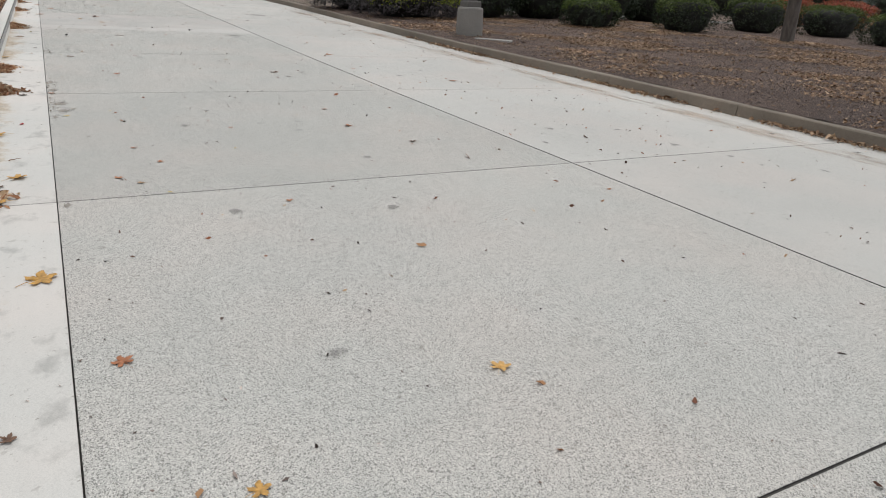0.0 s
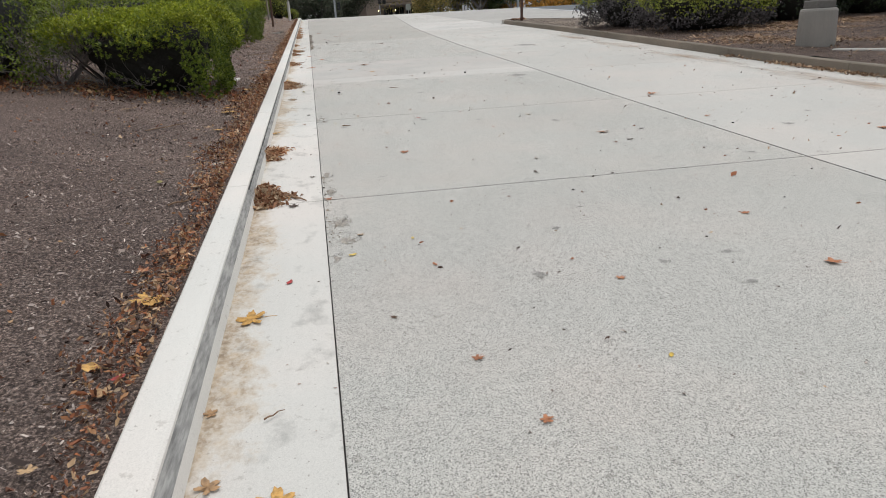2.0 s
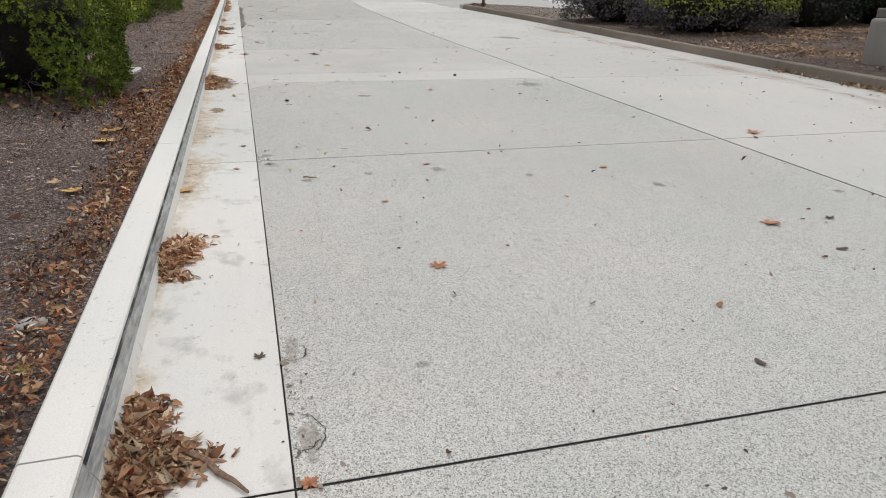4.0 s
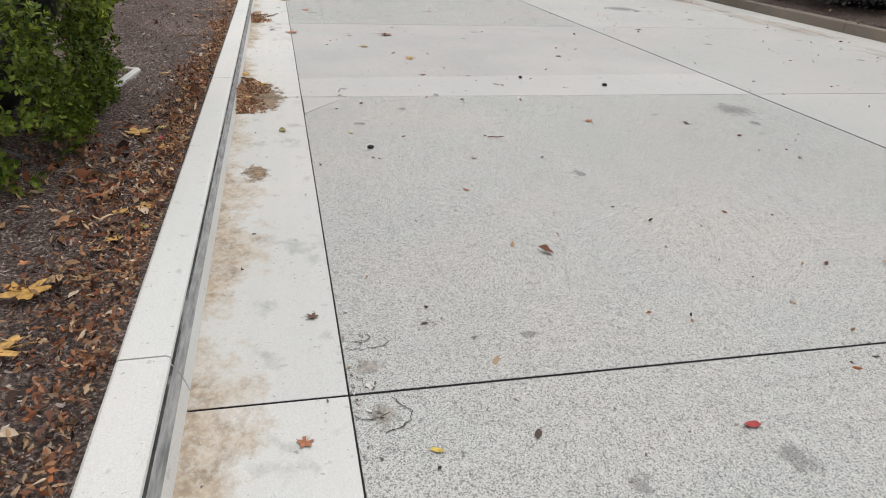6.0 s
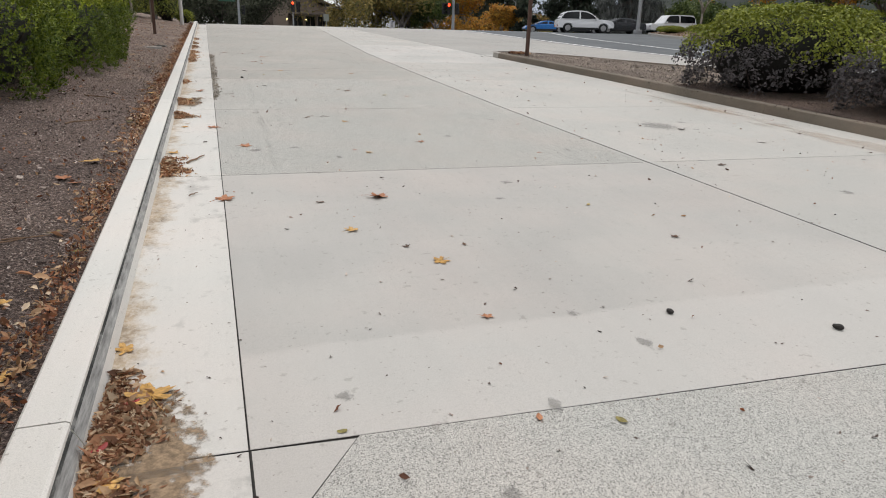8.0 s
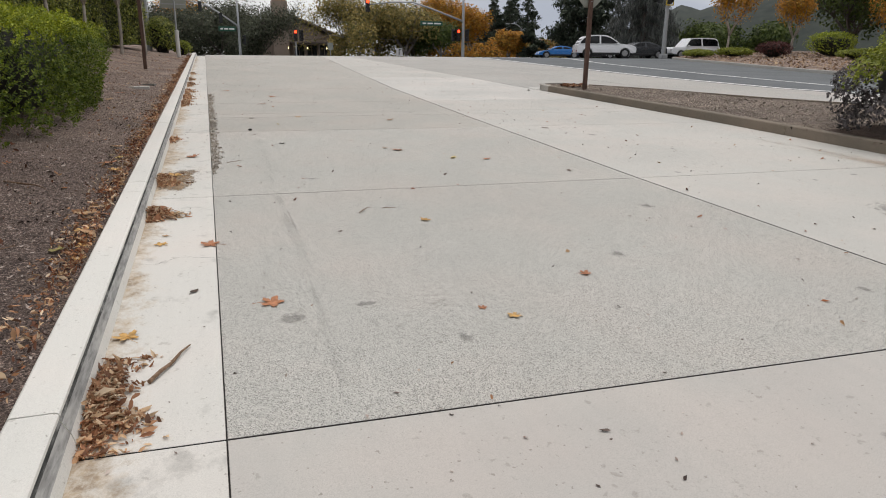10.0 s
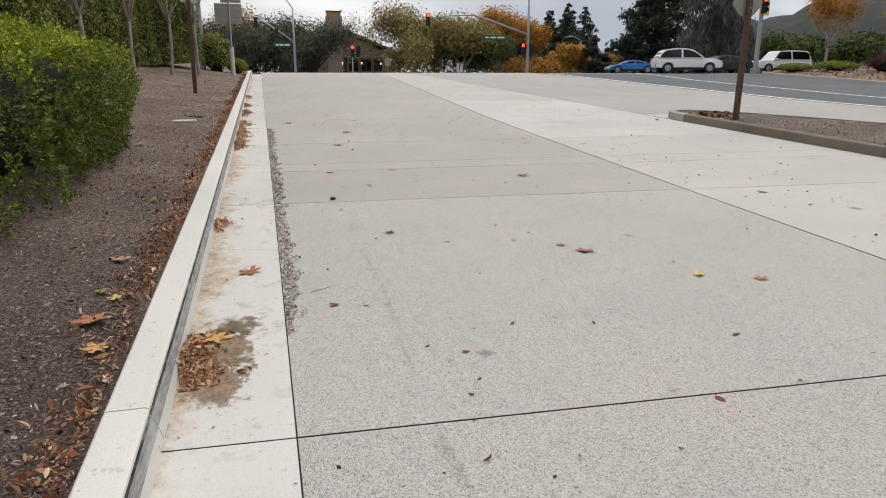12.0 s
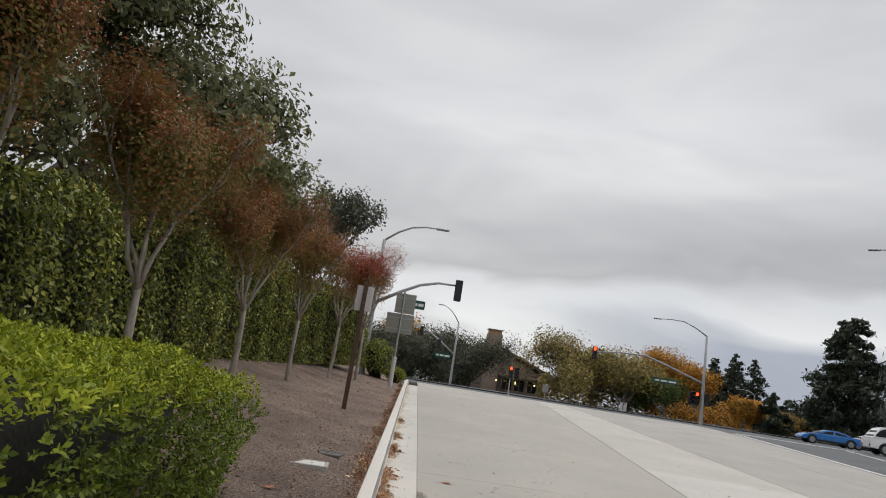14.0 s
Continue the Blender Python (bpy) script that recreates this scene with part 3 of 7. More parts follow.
def leaf_quads(C, N, length, width, r, droop=0.0):
    """Small bent leaves at centres C that face about along N."""
    n = len(C)
    N = N + r.normal(size=(n, 3)) * 0.55
    N /= np.linalg.norm(N, axis=1)[:, None] + 1e-9
    A = r.normal(size=(n, 3))
    A[:, 2] -= droop
    A -= N * (A * N).sum(1)[:, None]
    A /= np.linalg.norm(A, axis=1)[:, None] + 1e-9
    B = np.cross(N, A)
    s = r.uniform(0.6, 1.3, (n, 1))
    L, W = A * length * s / 2, B * width * s / 2
    lift = N * width * 0.25
    V = np.stack([C - L, C - W + lift, C + L, C + W + lift], 1).reshape(-1, 3)
    return V, np.arange(n * 4).reshape(-1, 4)


def sprig_quads(C, N, length, width, r, m=7, shoot=0.055):
    """Short leafy shoots at C that point about along N, with m small leaves in turn round each."""
    n = len(C)
    D = N + r.normal(size=(n, 3)) * 0.35
    D[:, 2] += 0.25
    D /= np.linalg.norm(D, axis=1)[:, None] + 1e-9
    A = np.cross(D, r.normal(size=(n, 3)))
    A /= np.linalg.norm(A, axis=1)[:, None] + 1e-9
    B = np.cross(D, A)
    V = []
    for j in range(m):
        turn = 2.4 * j + r.uniform(-0.5, 0.5, (n, 1))
        out = A * np.cos(turn) + B * np.sin(turn)
        lean = 0.55 + 0.6 * j / m
        axis = out + D * lean
        axis /= np.linalg.norm(axis, axis=1)[:, None]
        side = np.cross(axis, D)
        side /= np.linalg.norm(side, axis=1)[:, None] + 1e-9
        foot = C + D * shoot * (j / m - 0.4)
        size = r.uniform(0.7, 1.25, (n, 1))
        tip, w = axis * length * size, side * width * size / 2
        lift = np.cross(side, axis) * width * 0.18
        V.append(np.stack([foot, foot + tip * 0.5 - w + lift, foot + tip, foot + tip * 0.5 + w + lift], 1))
    V = np.stack(V, 1).reshape(-1, 3)
    return V, np.arange(len(V)).reshape(-1, 4)


def bag(P, power):
    """Points of a unit box with rounded edges, in the ways P."""
    k = (np.abs(P) ** power).sum(1) ** (1 / power)
    return P / k[:, None]


def shrub(name, label, x, y, rx, ry, h, leaves, mats, leaf=(0.03, 0.017), power=3.0, group="", seed=1, z0=None, turn=0.0, rough=0.09, shell=0.20, category="shrub", skirt=0.16, taper=0.76, bare=0.0, side=0.0, shoots=0, hollow=0.0, split=0.66):
    """A clipped shrub: woody stems, a dark inside, and a shell of leaves (materials from the top down)."""
    r = np.random.default_rng(seed)
    z0 = zb(x, y) + float(soil_left(x, y) if x < 0 else soil_right(x, y)) if z0 is None else z0
    ob = thing(name, label, category, pose(x, y, z0 - 0.03, 0, 0, turn), group)
    half = h * 0.60
    P = r.normal(size=(leaves, 3))
    P /= np.linalg.norm(P, axis=1)[:, None]
    P[:, 2] = np.where(P[:, 2] < -0.55, -P[:, 2], P[:, 2])
    S = bag(P, power)
    nrm = np.sign(S) * np.abs(S) ** (power - 1) / np.array([rx, ry, half])
    nrm /= np.linalg.norm(nrm, axis=1)[:, None]
    C = S * np.array([rx, ry, half])
    # shoots stand out in tufts, with creases between them
    reach = min(0.30, 0.32 * h)
    K = int(np.clip(0.9 * (rx * ry + h * (rx + ry)) / reach ** 2, 20, 150))
    T = C[r.choice(leaves, K, replace=False)]
    away = np.full(leaves, 9.0)
    lead = np.zeros((leaves, 3))
    for t in T:
        d = np.linalg.norm(C - t, axis=1)
        nearer = d < away
        away[nearer], lead[nearer] = d[nearer], t
    tuft = np.clip(1 - (away / reach) ** 2, -0.6, 1)
    swell = 1 + rough * lump(C, 2.2, seed) + 0.85 * rough * tuft + 0.25 * rough * lump(C, 15.0, seed + 4)
    nrm = nrm + 0.8 * (C - lead) / reach
    nrm /= np.linalg.norm(nrm, axis=1)[:, None]
    depth = 1 - shell * r.random(leaves) ** 2
    C = C * (swell * depth)[:, None] + r.normal(size=(leaves, 3)) * 0.4 * leaf[0]
    C[:, 2] += h - half
    # the lower sides stand back under the clipped top, but for a few tufts that reach the ground
    gaps = lump(C * np.array([1, 1, 0.35]), 2.4, seed + 12)
    under = np.clip((0.60 + 0.08 * gaps - C[:, 2] / h) / 0.14, 0, 1) * np.clip(0.75 + 0.8 * gaps, 0.25, 1)
    C[:, 0] *= 1 - 0.8 * bare * under / rx
    C[:, 1] *= 1 - bare * under / ry
    low = np.clip(C[:, 2] / (0.6 * h), 0, 1)
    C[:, :2] *= (taper + (1 - taper) * low ** 0.8)[:, None]
    hole = lump(C, 9.0, seed + 5) + 0.6 * lump(C, 3.5, seed + 6)
    keep = (C[:, 2] > h * (skirt + 0.12 * np.clip(lump(C * np.array([1, 1, 0.2]), 4.0, seed + 8), -0.6, 1)) * (0.35 + 1.9 * r.random(leaves) ** 0.8)) & ((nrm[:, 2] > 0.6) | (hole < -0.05 + 0.70 * r.random(leaves)))
    if shoots:
        keep &= (C[:, 0] > -0.55 * rx) | (C[:, 2] > 0.6 * h) | (C[:, 1] < -0.55 * ry)
    if hollow:
        # the near end is bare below the clipped top
        edge = hollow * h * (1 + 0.22 * lump(C * np.array([1, 1, 0.3]), 3.0, seed + 14))
        keep &= (C[:, 1] > -0.30 * ry) | (C[:, 0] > 0.50 * rx) | (C[:, 2] > edge) | (r.random(leaves) < 0.05)
    C, nrm = C[keep], nrm[keep]
    nrm[:, 2] += 0.35
    quads = (lambda c, d: sprig_quads(c, d, leaf[0], leaf[1], r, shoots)) if shoots else (lambda c, d: leaf_quads(c, d, leaf[0], leaf[1], r))
    # on the bank the lowest leaves follow the falling soil
    fall = (lambda u: (soil_left(x + u, y) - soil_left(x, y)) if x < -0.8 else 0 * u)
    C[:, 2] += fall(C[:, 0]) * np.clip(1.15 - C[:, 2] / (0.75 * h), 0, 1)
    # second material goes below; for boxwood it also paints the sides' shade
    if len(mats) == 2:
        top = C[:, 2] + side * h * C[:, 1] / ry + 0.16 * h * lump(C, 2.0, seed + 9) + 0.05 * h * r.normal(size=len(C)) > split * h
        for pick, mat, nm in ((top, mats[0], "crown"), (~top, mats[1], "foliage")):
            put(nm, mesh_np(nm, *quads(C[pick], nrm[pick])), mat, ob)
    else:
        put("foliage", mesh_np("foliage", *quads(C, nrm)), mats[0], ob)
    # solid inner mass, near-black to paint the shade behind the leaves
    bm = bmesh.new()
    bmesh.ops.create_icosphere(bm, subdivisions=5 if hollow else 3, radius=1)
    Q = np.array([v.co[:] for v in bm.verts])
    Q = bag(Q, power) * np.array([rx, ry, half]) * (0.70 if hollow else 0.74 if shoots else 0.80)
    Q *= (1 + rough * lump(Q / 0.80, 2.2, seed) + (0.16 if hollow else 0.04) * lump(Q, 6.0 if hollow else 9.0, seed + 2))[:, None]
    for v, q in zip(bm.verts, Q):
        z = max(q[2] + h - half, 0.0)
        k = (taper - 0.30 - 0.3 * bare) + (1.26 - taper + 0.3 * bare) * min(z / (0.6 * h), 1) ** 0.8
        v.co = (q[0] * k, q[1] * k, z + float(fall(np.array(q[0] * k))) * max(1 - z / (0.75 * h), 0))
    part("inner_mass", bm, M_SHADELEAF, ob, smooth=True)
    for k in range(16):
        a, d = r.uniform(0, 6.28), r.uniform(0.05, 0.75)
        px, py = math.cos(a) * rx * d, math.sin(a) * ry * d
        bm = tube_bm([(px * 0.7, py * 0.7, -0.05), (px * 0.9 + r.normal() * 0.05, py * 0.9, 0.2 * h), (px * 1.3, py * 1.3, 0.55 * h)], [0.022, 0.016, 0.008], 5)
        part("stem", bm, M_TWIG, ob)
    return ob


def grow(bm, r, p, d, length, radius, depth, tips, spread=0.55, up=0.25, n=6, kids=(2, 3), shrink=0.74):
    """A limb that bends and forks, down to twigs; collects the places of its twigs."""
    mid = p + d * length * 0.5 + Vector(r.normal(size=3)) * length * 0.05
    end = p + d * length + Vector(r.normal(size=3)) * length * 0.06
    tube_bm([p, mid, end], [radius, radius * 0.86, radius * 0.72], n, bm)
    if depth <= 2:
        tips += [mid, end]
    if depth == 0:
        return
    for k in range(int(r.integers(kids[0], kids[1] + 1))):
        nd = (d + Vector(r.normal(size=3)) * spread + Vector((0, 0, up))).normalized()
        grow(bm, r, end, nd, length * shrink * r.uniform(0.8, 1.15), radius * 0.62, depth - 1, tips, spread, up, max(n - 1, 3), kids, shrink)


def tree(name, label, x, y, trunk, stems, length, radius, depth, leaves, mats, leaf, puff=0.35, seed=1, z0=None, spread=0.5, up=0.25, bark_mat=None, group="", kids=(2, 3), lean=0.5, category="tree", droop=0.4, thin=1.0):
    """A broad-leaved tree: tapered trunk, forking limbs, and a crown of single leaves about its twigs."""
    r = np.random.default_rng(seed)
    z0 = zb(x, y) + (float(soil_left(x, y)) if x < 0 else 0.15) if z0 is None else z0
    ob = thing(name, label, category, pose(x, y, z0 - 0.05), group)
    bm, tips = bmesh.new(), []
    top = Vector((r.normal() * 0.02 * trunk, r.normal() * 0.02 * trunk, trunk))
    tube_bm([(0, 0, -0.1), (0, 0, 0.08), tuple(top * 0.5 + Vector(r.normal(size=3)) * 0.02 * trunk), tuple(top)], [radius * 1.5, radius * 1.12, radius, radius * 0.70], 10, bm)
    for k in range(stems):
        a = 6.28 * k / stems + r.uniform(-0.4, 0.4)
        d = Vector((math.cos(a) * lean, math.sin(a) * lean, 1)).normalized()
        grow(bm, r, top - Vector((0, 0, min(0.18, trunk * 0.1))), d, length * r.uniform(0.85, 1.15), radius * 0.6, depth, tips, spread, up, 6 if radius < 0.1 else 4, kids)
    part("trunk", bm, bark_mat or M_BARK, ob, smooth=True)
    T = np.array([t[:] for t in tips])
    T = T[r.random(len(T)) < thin]
    zlo, zhi = T[:, 2].min(), T[:, 2].max()
    C = T[r.integers(0, len(T), leaves)] + np.clip(r.normal(size=(leaves, 3)), -1.4, 1.4) * puff
    mid = T.mean(0)
    N = C - mid
    N /= np.linalg.norm(N, axis=1)[:, None] + 1e-9
    N[:, 2] += 0.5
    if len(mats) == 2:
        hi = (C[:, 2] - zlo) / (zhi - zlo) + 0.30 * lump(C, 1.2, seed) > 0.5
        for pick, mat, nm in ((hi, mats[0], "crown_top"), (~hi, mats[1], "crown")):
            put(nm, mesh_np(nm, *leaf_quads(C[pick], N[pick], leaf[0], leaf[1], r, droop)), mat, ob)
    else:
        put("crown", mesh_np("crown", *leaf_quads(C, N, leaf[0], leaf[1], r, droop)), mats[0], ob)
    return ob


def conifer(name, label, x, y, h, rad, sprays, mat, leaf, seed=1, z0=None, droop=0.5, group="", power=0.8, tall=0.06, hang=False):
    """A conifer: straight trunk, whorls of drooping boughs, needles in sprays along them."""
    r = np.random.default_rng(seed)
    z0 = zb(x, y) if z0 is None else z0
    ob = thing(name, label, "tree", pose(x, y, z0), group)
    bm = bmesh.new()
    tube_bm([(0, 0, -0.2), (0, 0, h * 0.5), (0, 0, h * 0.98)], [h * 0.022, h * 0.014, h * 0.003], 8, bm)
    boughs = []
    for k in range(int(h * 5)):
        t = tall + (0.98 - tall) * (k / (h * 5)) ** 0.9
        a = r.uniform(0, 6.28)
        L = rad * (1 - t) ** power * r.uniform(0.6, 1.15) + 0.15
        p0, p1 = np.array([0, 0, t * h]), np.array([math.cos(a) * L, math.sin(a) * L, t * h - droop * L * 0.5 + 0.1 * L])
        boughs.append((p0, p1, L))
        tube_bm([tuple(p0), tuple((p0 + p1) / 2 + np.array([0, 0, 0.08 * L])), tuple(p1)], [0.02 + 0.012 * L, 0.015 + 0.006 * L, 0.008], 4, bm)
    part("trunk", bm, M_BARK_DARK, ob)
    L = np.array([b[2] for b in boughs])
    i = r.choice(len(boughs), sprays, p=L / L.sum())
    P0, P1 = np.array([b[0] for b in boughs])[i], np.array([b[1] for b in boughs])[i]
    u = r.random((sprays, 1)) ** 0.6
    C = P0 + (P1 - P0) * u + r.normal(size=(sprays, 3)) * np.array([0.13, 0.13, 0.10]) * (0.4 + L[i][:, None] * 0.55)
    C[:, 2] -= droop * 0.25 * r.random(sprays) * L[i]
    N = np.tile([0.0, 0.0, 0.6], (sprays, 1))
    if hang:
        turn = r.uniform(0, 6.28, sprays)
        N = np.stack([1.6 * np.cos(turn), 1.6 * np.sin(turn), 0 * turn], 1)
    put("crown", mesh_np("crown", *leaf_quads(C, N, leaf[0], leaf[1], r, 0.3 + 3 * droop)), mat, ob)
    return ob


# clipped shrubs along the left bank
G_LEFT = "clipped shrubs along the left bank"
boxgreen = "mid green clipped evergreen shrub on dark mulched soil"
shrub("shrub", boxgreen, -5.3, 16.9, 1.5, 1.75, 1.3, 30000, [M_BOX_MID, M_BOX_SHADED], (0.046, 0.027), group=G_LEFT, seed=3, power=3.6, taper=1.0, bare=0.05, skirt=0.0)


def bare_shrub(x, y, seed):
    """A dead grey shrub: a fan of forking bare twigs."""
    r = np.random.default_rng(seed)
    ob = thing("shrub", "grey twiggy bare shrub between green shrubs", "shrub", pose(x, y, zb(x, y) + float(soil_left(x, y)) - 0.03), G_LEFT)
    for k in range(16):
        a = 6.28 * k / 16 + r.normal() * 0.2
        bm = bmesh.new()
        grow(bm, r, Vector((0.1 * math.cos(a), 0.1 * math.sin(a), 0)), Vector((math.cos(a) * 0.8, math.sin(a) * 0.9, 0.75)).normalized(), 0.38, 0.018, 5, [], 0.42, 0.03, 4, (2, 3), 0.78)
        part("stem", bm, M_GREYTWIG, ob)


def dead_twigs(x, y, width, n, seed):
    """Bare dead branchlets that stand and lie under the near end of a shrub."""
    r = np.random.default_rng(seed)
    for k in range(n):
        px, py = x + width * (k / (n - 1) - 0.5), y + r.normal() * 0.15
        bm = bmesh.new()
        d = Vector((r.normal() * 0.7, -0.7 - 0.4 * r.random(), 0.55 * r.random() + 0.1)).normalized()
        grow(bm, r, Vector((0, 0, 0)), d, 0.26 * r.uniform(0.7, 1.3), 0.010, 3, [], 0.45, 0.02, 4, (1, 3), 0.78)
        ob = thing("branch", "bare dead branch in the dark under a clipped shrub", "branch", pose(px, py, zb(px, py) + float(soil_left(px, py)) + 0.01), "dead branches under a shrub")
        part("stem", bm, M_GREYTWIG, ob)


M_GREYTWIG = bark("grey_dead_twigs", (0.10, 0.088, 0.085), (0.24, 0.21, 0.205), 30.0)
bare_shrub(-3.75, 17.1, 4)
shrub("shrub", "green clipped evergreen shrub, bare and dark below its near end", -2.44, 17.65, 1.26, 1.65, 1.18, 17000, [M_BOX, M_BOX_SHADED], (0.041, 0.0225), group=G_LEFT, seed=5, power=4.4, taper=1.0, bare=0.30, skirt=0.0, shoots=6, hollow=0.50)
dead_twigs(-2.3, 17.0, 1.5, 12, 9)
shrub("shrub", boxgreen, -3.95, 21.9, 1.5, 1.5, 1.3, 22000, [M_BOX_MID, M_BOX_SHADED], (0.055, 0.034), group=G_LEFT, seed=6, taper=0.97, bare=0.15, skirt=0.04)
shrub("shrub", boxgreen, -3.3, 27.6, 1.36, 2.1, 1.26, 12000, [M_BOX_MID, M_BOX_SHADED], (0.045, 0.024), group=G_LEFT, seed=7, taper=0.98, bare=0.34, power=4.6, skirt=0.02, shoots=6)
shrub("shrub", "large bright green clipped evergreen shrub on dark soil", -3.14, 32.9, 1.46, 3.4, 1.30, 24000, [M_BOX, M_BOX_SHADED], leaf=(0.042, 0.022), group=G_LEFT, seed=8, rough=0.08, power=4.6, taper=1.0, bare=0.16, skirt=0.0, shoots=6, split=0.76)


def long_hedge():
    """The tall dark hedge along the back of the bank: stems, inside and leaves."""
    r = np.random.default_rng(21)
    ob = thing("hedge", "tall dark green glossy-leaved hedge behind the small trees", "hedge", pose(-6.6, 47, zb(0, 47) + 0.72))
    n = 96000
    Y = r.uniform(-17, 15.5, n)
    front = lambda y: np.interp(y, (-21, 1, 6, 11, 15.5), (0.0, 0.0, 0.5, 1.3, 2.9))
    H = np.interp(Y, (-21, -10, -6, -2, 15), (2.4, 2.5, 3.1, 3.5, 3.4)) + 0.12 * np.sin(Y * 1.3) + 0.08 * np.sin(Y * 3.1 + 1)
    side = r.random(n) < 0.66
    u = r.random(n)
    C = np.stack([np.where(side, 0.85 - 0.25 * np.clip((u - 0.85) / 0.15, 0, 1) ** 2, 0.7 - 1.7 * u), Y, np.where(side, u * H, H - 0.25 * (2 * u - 1) ** 4)], 1)
    C[:, 0] += 0.16 * lump(C, 2.2, 5) + 0.10 * lump(C, 6.0, 6)
    C[:, 2] += 0.18 * lump(C, 1.7, 7) * (C[:, 2] > 1)
    C += r.normal(size=(n, 3)) * 0.08
    C[:, 0] += front(Y)
    C[:, 2] = np.maximum(C[:, 2], 0.05) + 0.04 * Y
    N = np.stack([np.where(side, 1.0, 0.1), 0 * Y, np.where(side, 0.35, 1.0)], 1)
    put("foliage", mesh_np("foliage", *leaf_quads(C, N, 0.105, 0.056, r)), M_LAUREL, ob)
    # solid inside of the hedge; its near-black colour stands for shade
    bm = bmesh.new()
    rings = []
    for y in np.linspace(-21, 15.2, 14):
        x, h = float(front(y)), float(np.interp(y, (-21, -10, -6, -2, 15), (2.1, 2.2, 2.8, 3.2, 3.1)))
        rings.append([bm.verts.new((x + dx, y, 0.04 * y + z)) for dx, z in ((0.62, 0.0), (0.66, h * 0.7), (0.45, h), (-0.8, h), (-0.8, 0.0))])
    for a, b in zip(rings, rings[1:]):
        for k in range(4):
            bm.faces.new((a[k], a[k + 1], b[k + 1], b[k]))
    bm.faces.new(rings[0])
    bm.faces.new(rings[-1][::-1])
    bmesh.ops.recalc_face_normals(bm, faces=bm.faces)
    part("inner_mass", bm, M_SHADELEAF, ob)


long_hedge()

# small trees on the left bank
G_MYRTLE = "row of small trees on the left bank"
for k, (ty, s, red) in enumerate(((34.8, 1.05, 0), (37.6, 1.0, 0), (43.0, 1.0, 0), (48.6, 1.05, 1), (54.0, 1.15, 1), (57.4, 1.28, 1))):
    tree("crape_myrtle", "small grey-stemmed tree with reddening autumn leaves" if red else "small grey-stemmed tree with brown and rust autumn leaves",
         (-4.7, -4.0, -4.05, -3.9, -3.4, -2.7)[k], ty, 1.85 * s, 6, 0.90 * s, 0.062, 3, 23000 if k < 3 else 13000, [M_MYRTLE_RUST, M_MYRTLE] if k < 4 else [M_MYRTLE_RED, M_MYRTLE_RUST], (0.056, 0.032) if k < 3 else (0.068, 0.038), 0.21, 40 + k,
         spread=0.25, up=0.30, group=G_MYRTLE, kids=(2, 3), lean=0.34)

# dark evergreens behind the hedge
G_BACK = "evergreens behind the hedge"
for k, (tx, ty, s) in enumerate(((-10.0, 33.5, 1.0), (-11.8, 41.0, 1.28), (-14.4, 50.5, 1.3), (-8.2, 57.5, 0.86), (-8.7, 68.0, 1.02), (-7.8, 46.0, 0.82), (-9.0, 37.0, 0.7))):
    tree("oak_tree", "tall dark evergreen oak behind the hedge", tx, ty, 2.4 * s, 6, 2.5 * s, 0.28, 4, (24000, 46000, 16000, 12000, 12000, 14000, 19000)[k], [M_OLIVE if k == 4 else M_OAK], (0.135, 0.078) if k in (0, 6) else (0.18, 0.105) if k < 3 else (0.21, 0.125), 0.31, 60 + k, thin=0.85,
         spread=0.5, up=0.22, bark_mat=M_BARK_DARK, group=G_BACK, kids=(2, 3), lean=0.8)

# island plants
G_ISLE = "shrubs on the planting island"
two = "rounded shrub with yellow-green top and grey-purple sides"
M_LIME = leafy("yellow_green_leaves", [(0.10, 0.13, 0.02), (0.22, 0.25, 0.035), (0.34, 0.36, 0.06)])
shrub("shrub", two, 11.0, 28.0, 1.9, 1.8, 1.6, 24000, [M_LIME, M_GREYSHRUB], (0.07, 0.043), group=G_ISLE, seed=11, power=2.3, rough=0.09, taper=1.0, skirt=0.02, side=-0.10, split=0.52)
shrub("shrub", two, 11.2, 24.3, 1.9, 1.6, 1.45, 20000, [M_LIME, M_GREYSHRUB], (0.07, 0.043), group=G_ISLE, seed=12, power=2.3, rough=0.10, taper=1.0, skirt=0.02, side=-0.10, split=0.52)
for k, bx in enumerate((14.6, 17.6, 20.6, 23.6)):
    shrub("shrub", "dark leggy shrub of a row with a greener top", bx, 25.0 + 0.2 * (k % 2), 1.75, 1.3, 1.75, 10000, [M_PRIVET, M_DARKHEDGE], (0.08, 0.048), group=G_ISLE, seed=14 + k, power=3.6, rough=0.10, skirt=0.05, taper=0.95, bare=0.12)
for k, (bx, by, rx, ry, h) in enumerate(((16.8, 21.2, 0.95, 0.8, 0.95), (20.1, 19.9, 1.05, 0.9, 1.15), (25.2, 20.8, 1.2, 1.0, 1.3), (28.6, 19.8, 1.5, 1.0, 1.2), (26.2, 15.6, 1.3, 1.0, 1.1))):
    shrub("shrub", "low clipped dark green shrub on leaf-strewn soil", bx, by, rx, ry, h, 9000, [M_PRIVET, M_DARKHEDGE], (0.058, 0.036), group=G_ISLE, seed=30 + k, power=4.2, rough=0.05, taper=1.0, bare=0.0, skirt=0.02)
street_tree = tree("street_tree", "brown-trunked tree on the planting island", 20.4, 16.4, 3.6, 4, 1.6, 0.19, 3, 5000, [M_SYC], (0.12, 0.09), 0.5, 77, z0=zb(0, 16.4) + 0.35, bark_mat=M_BARK_DARK)
street_tree.matrix_basis = pose(20.9, 16.3, zb(0, 16.4) + 0.3, 0, -13, 0)
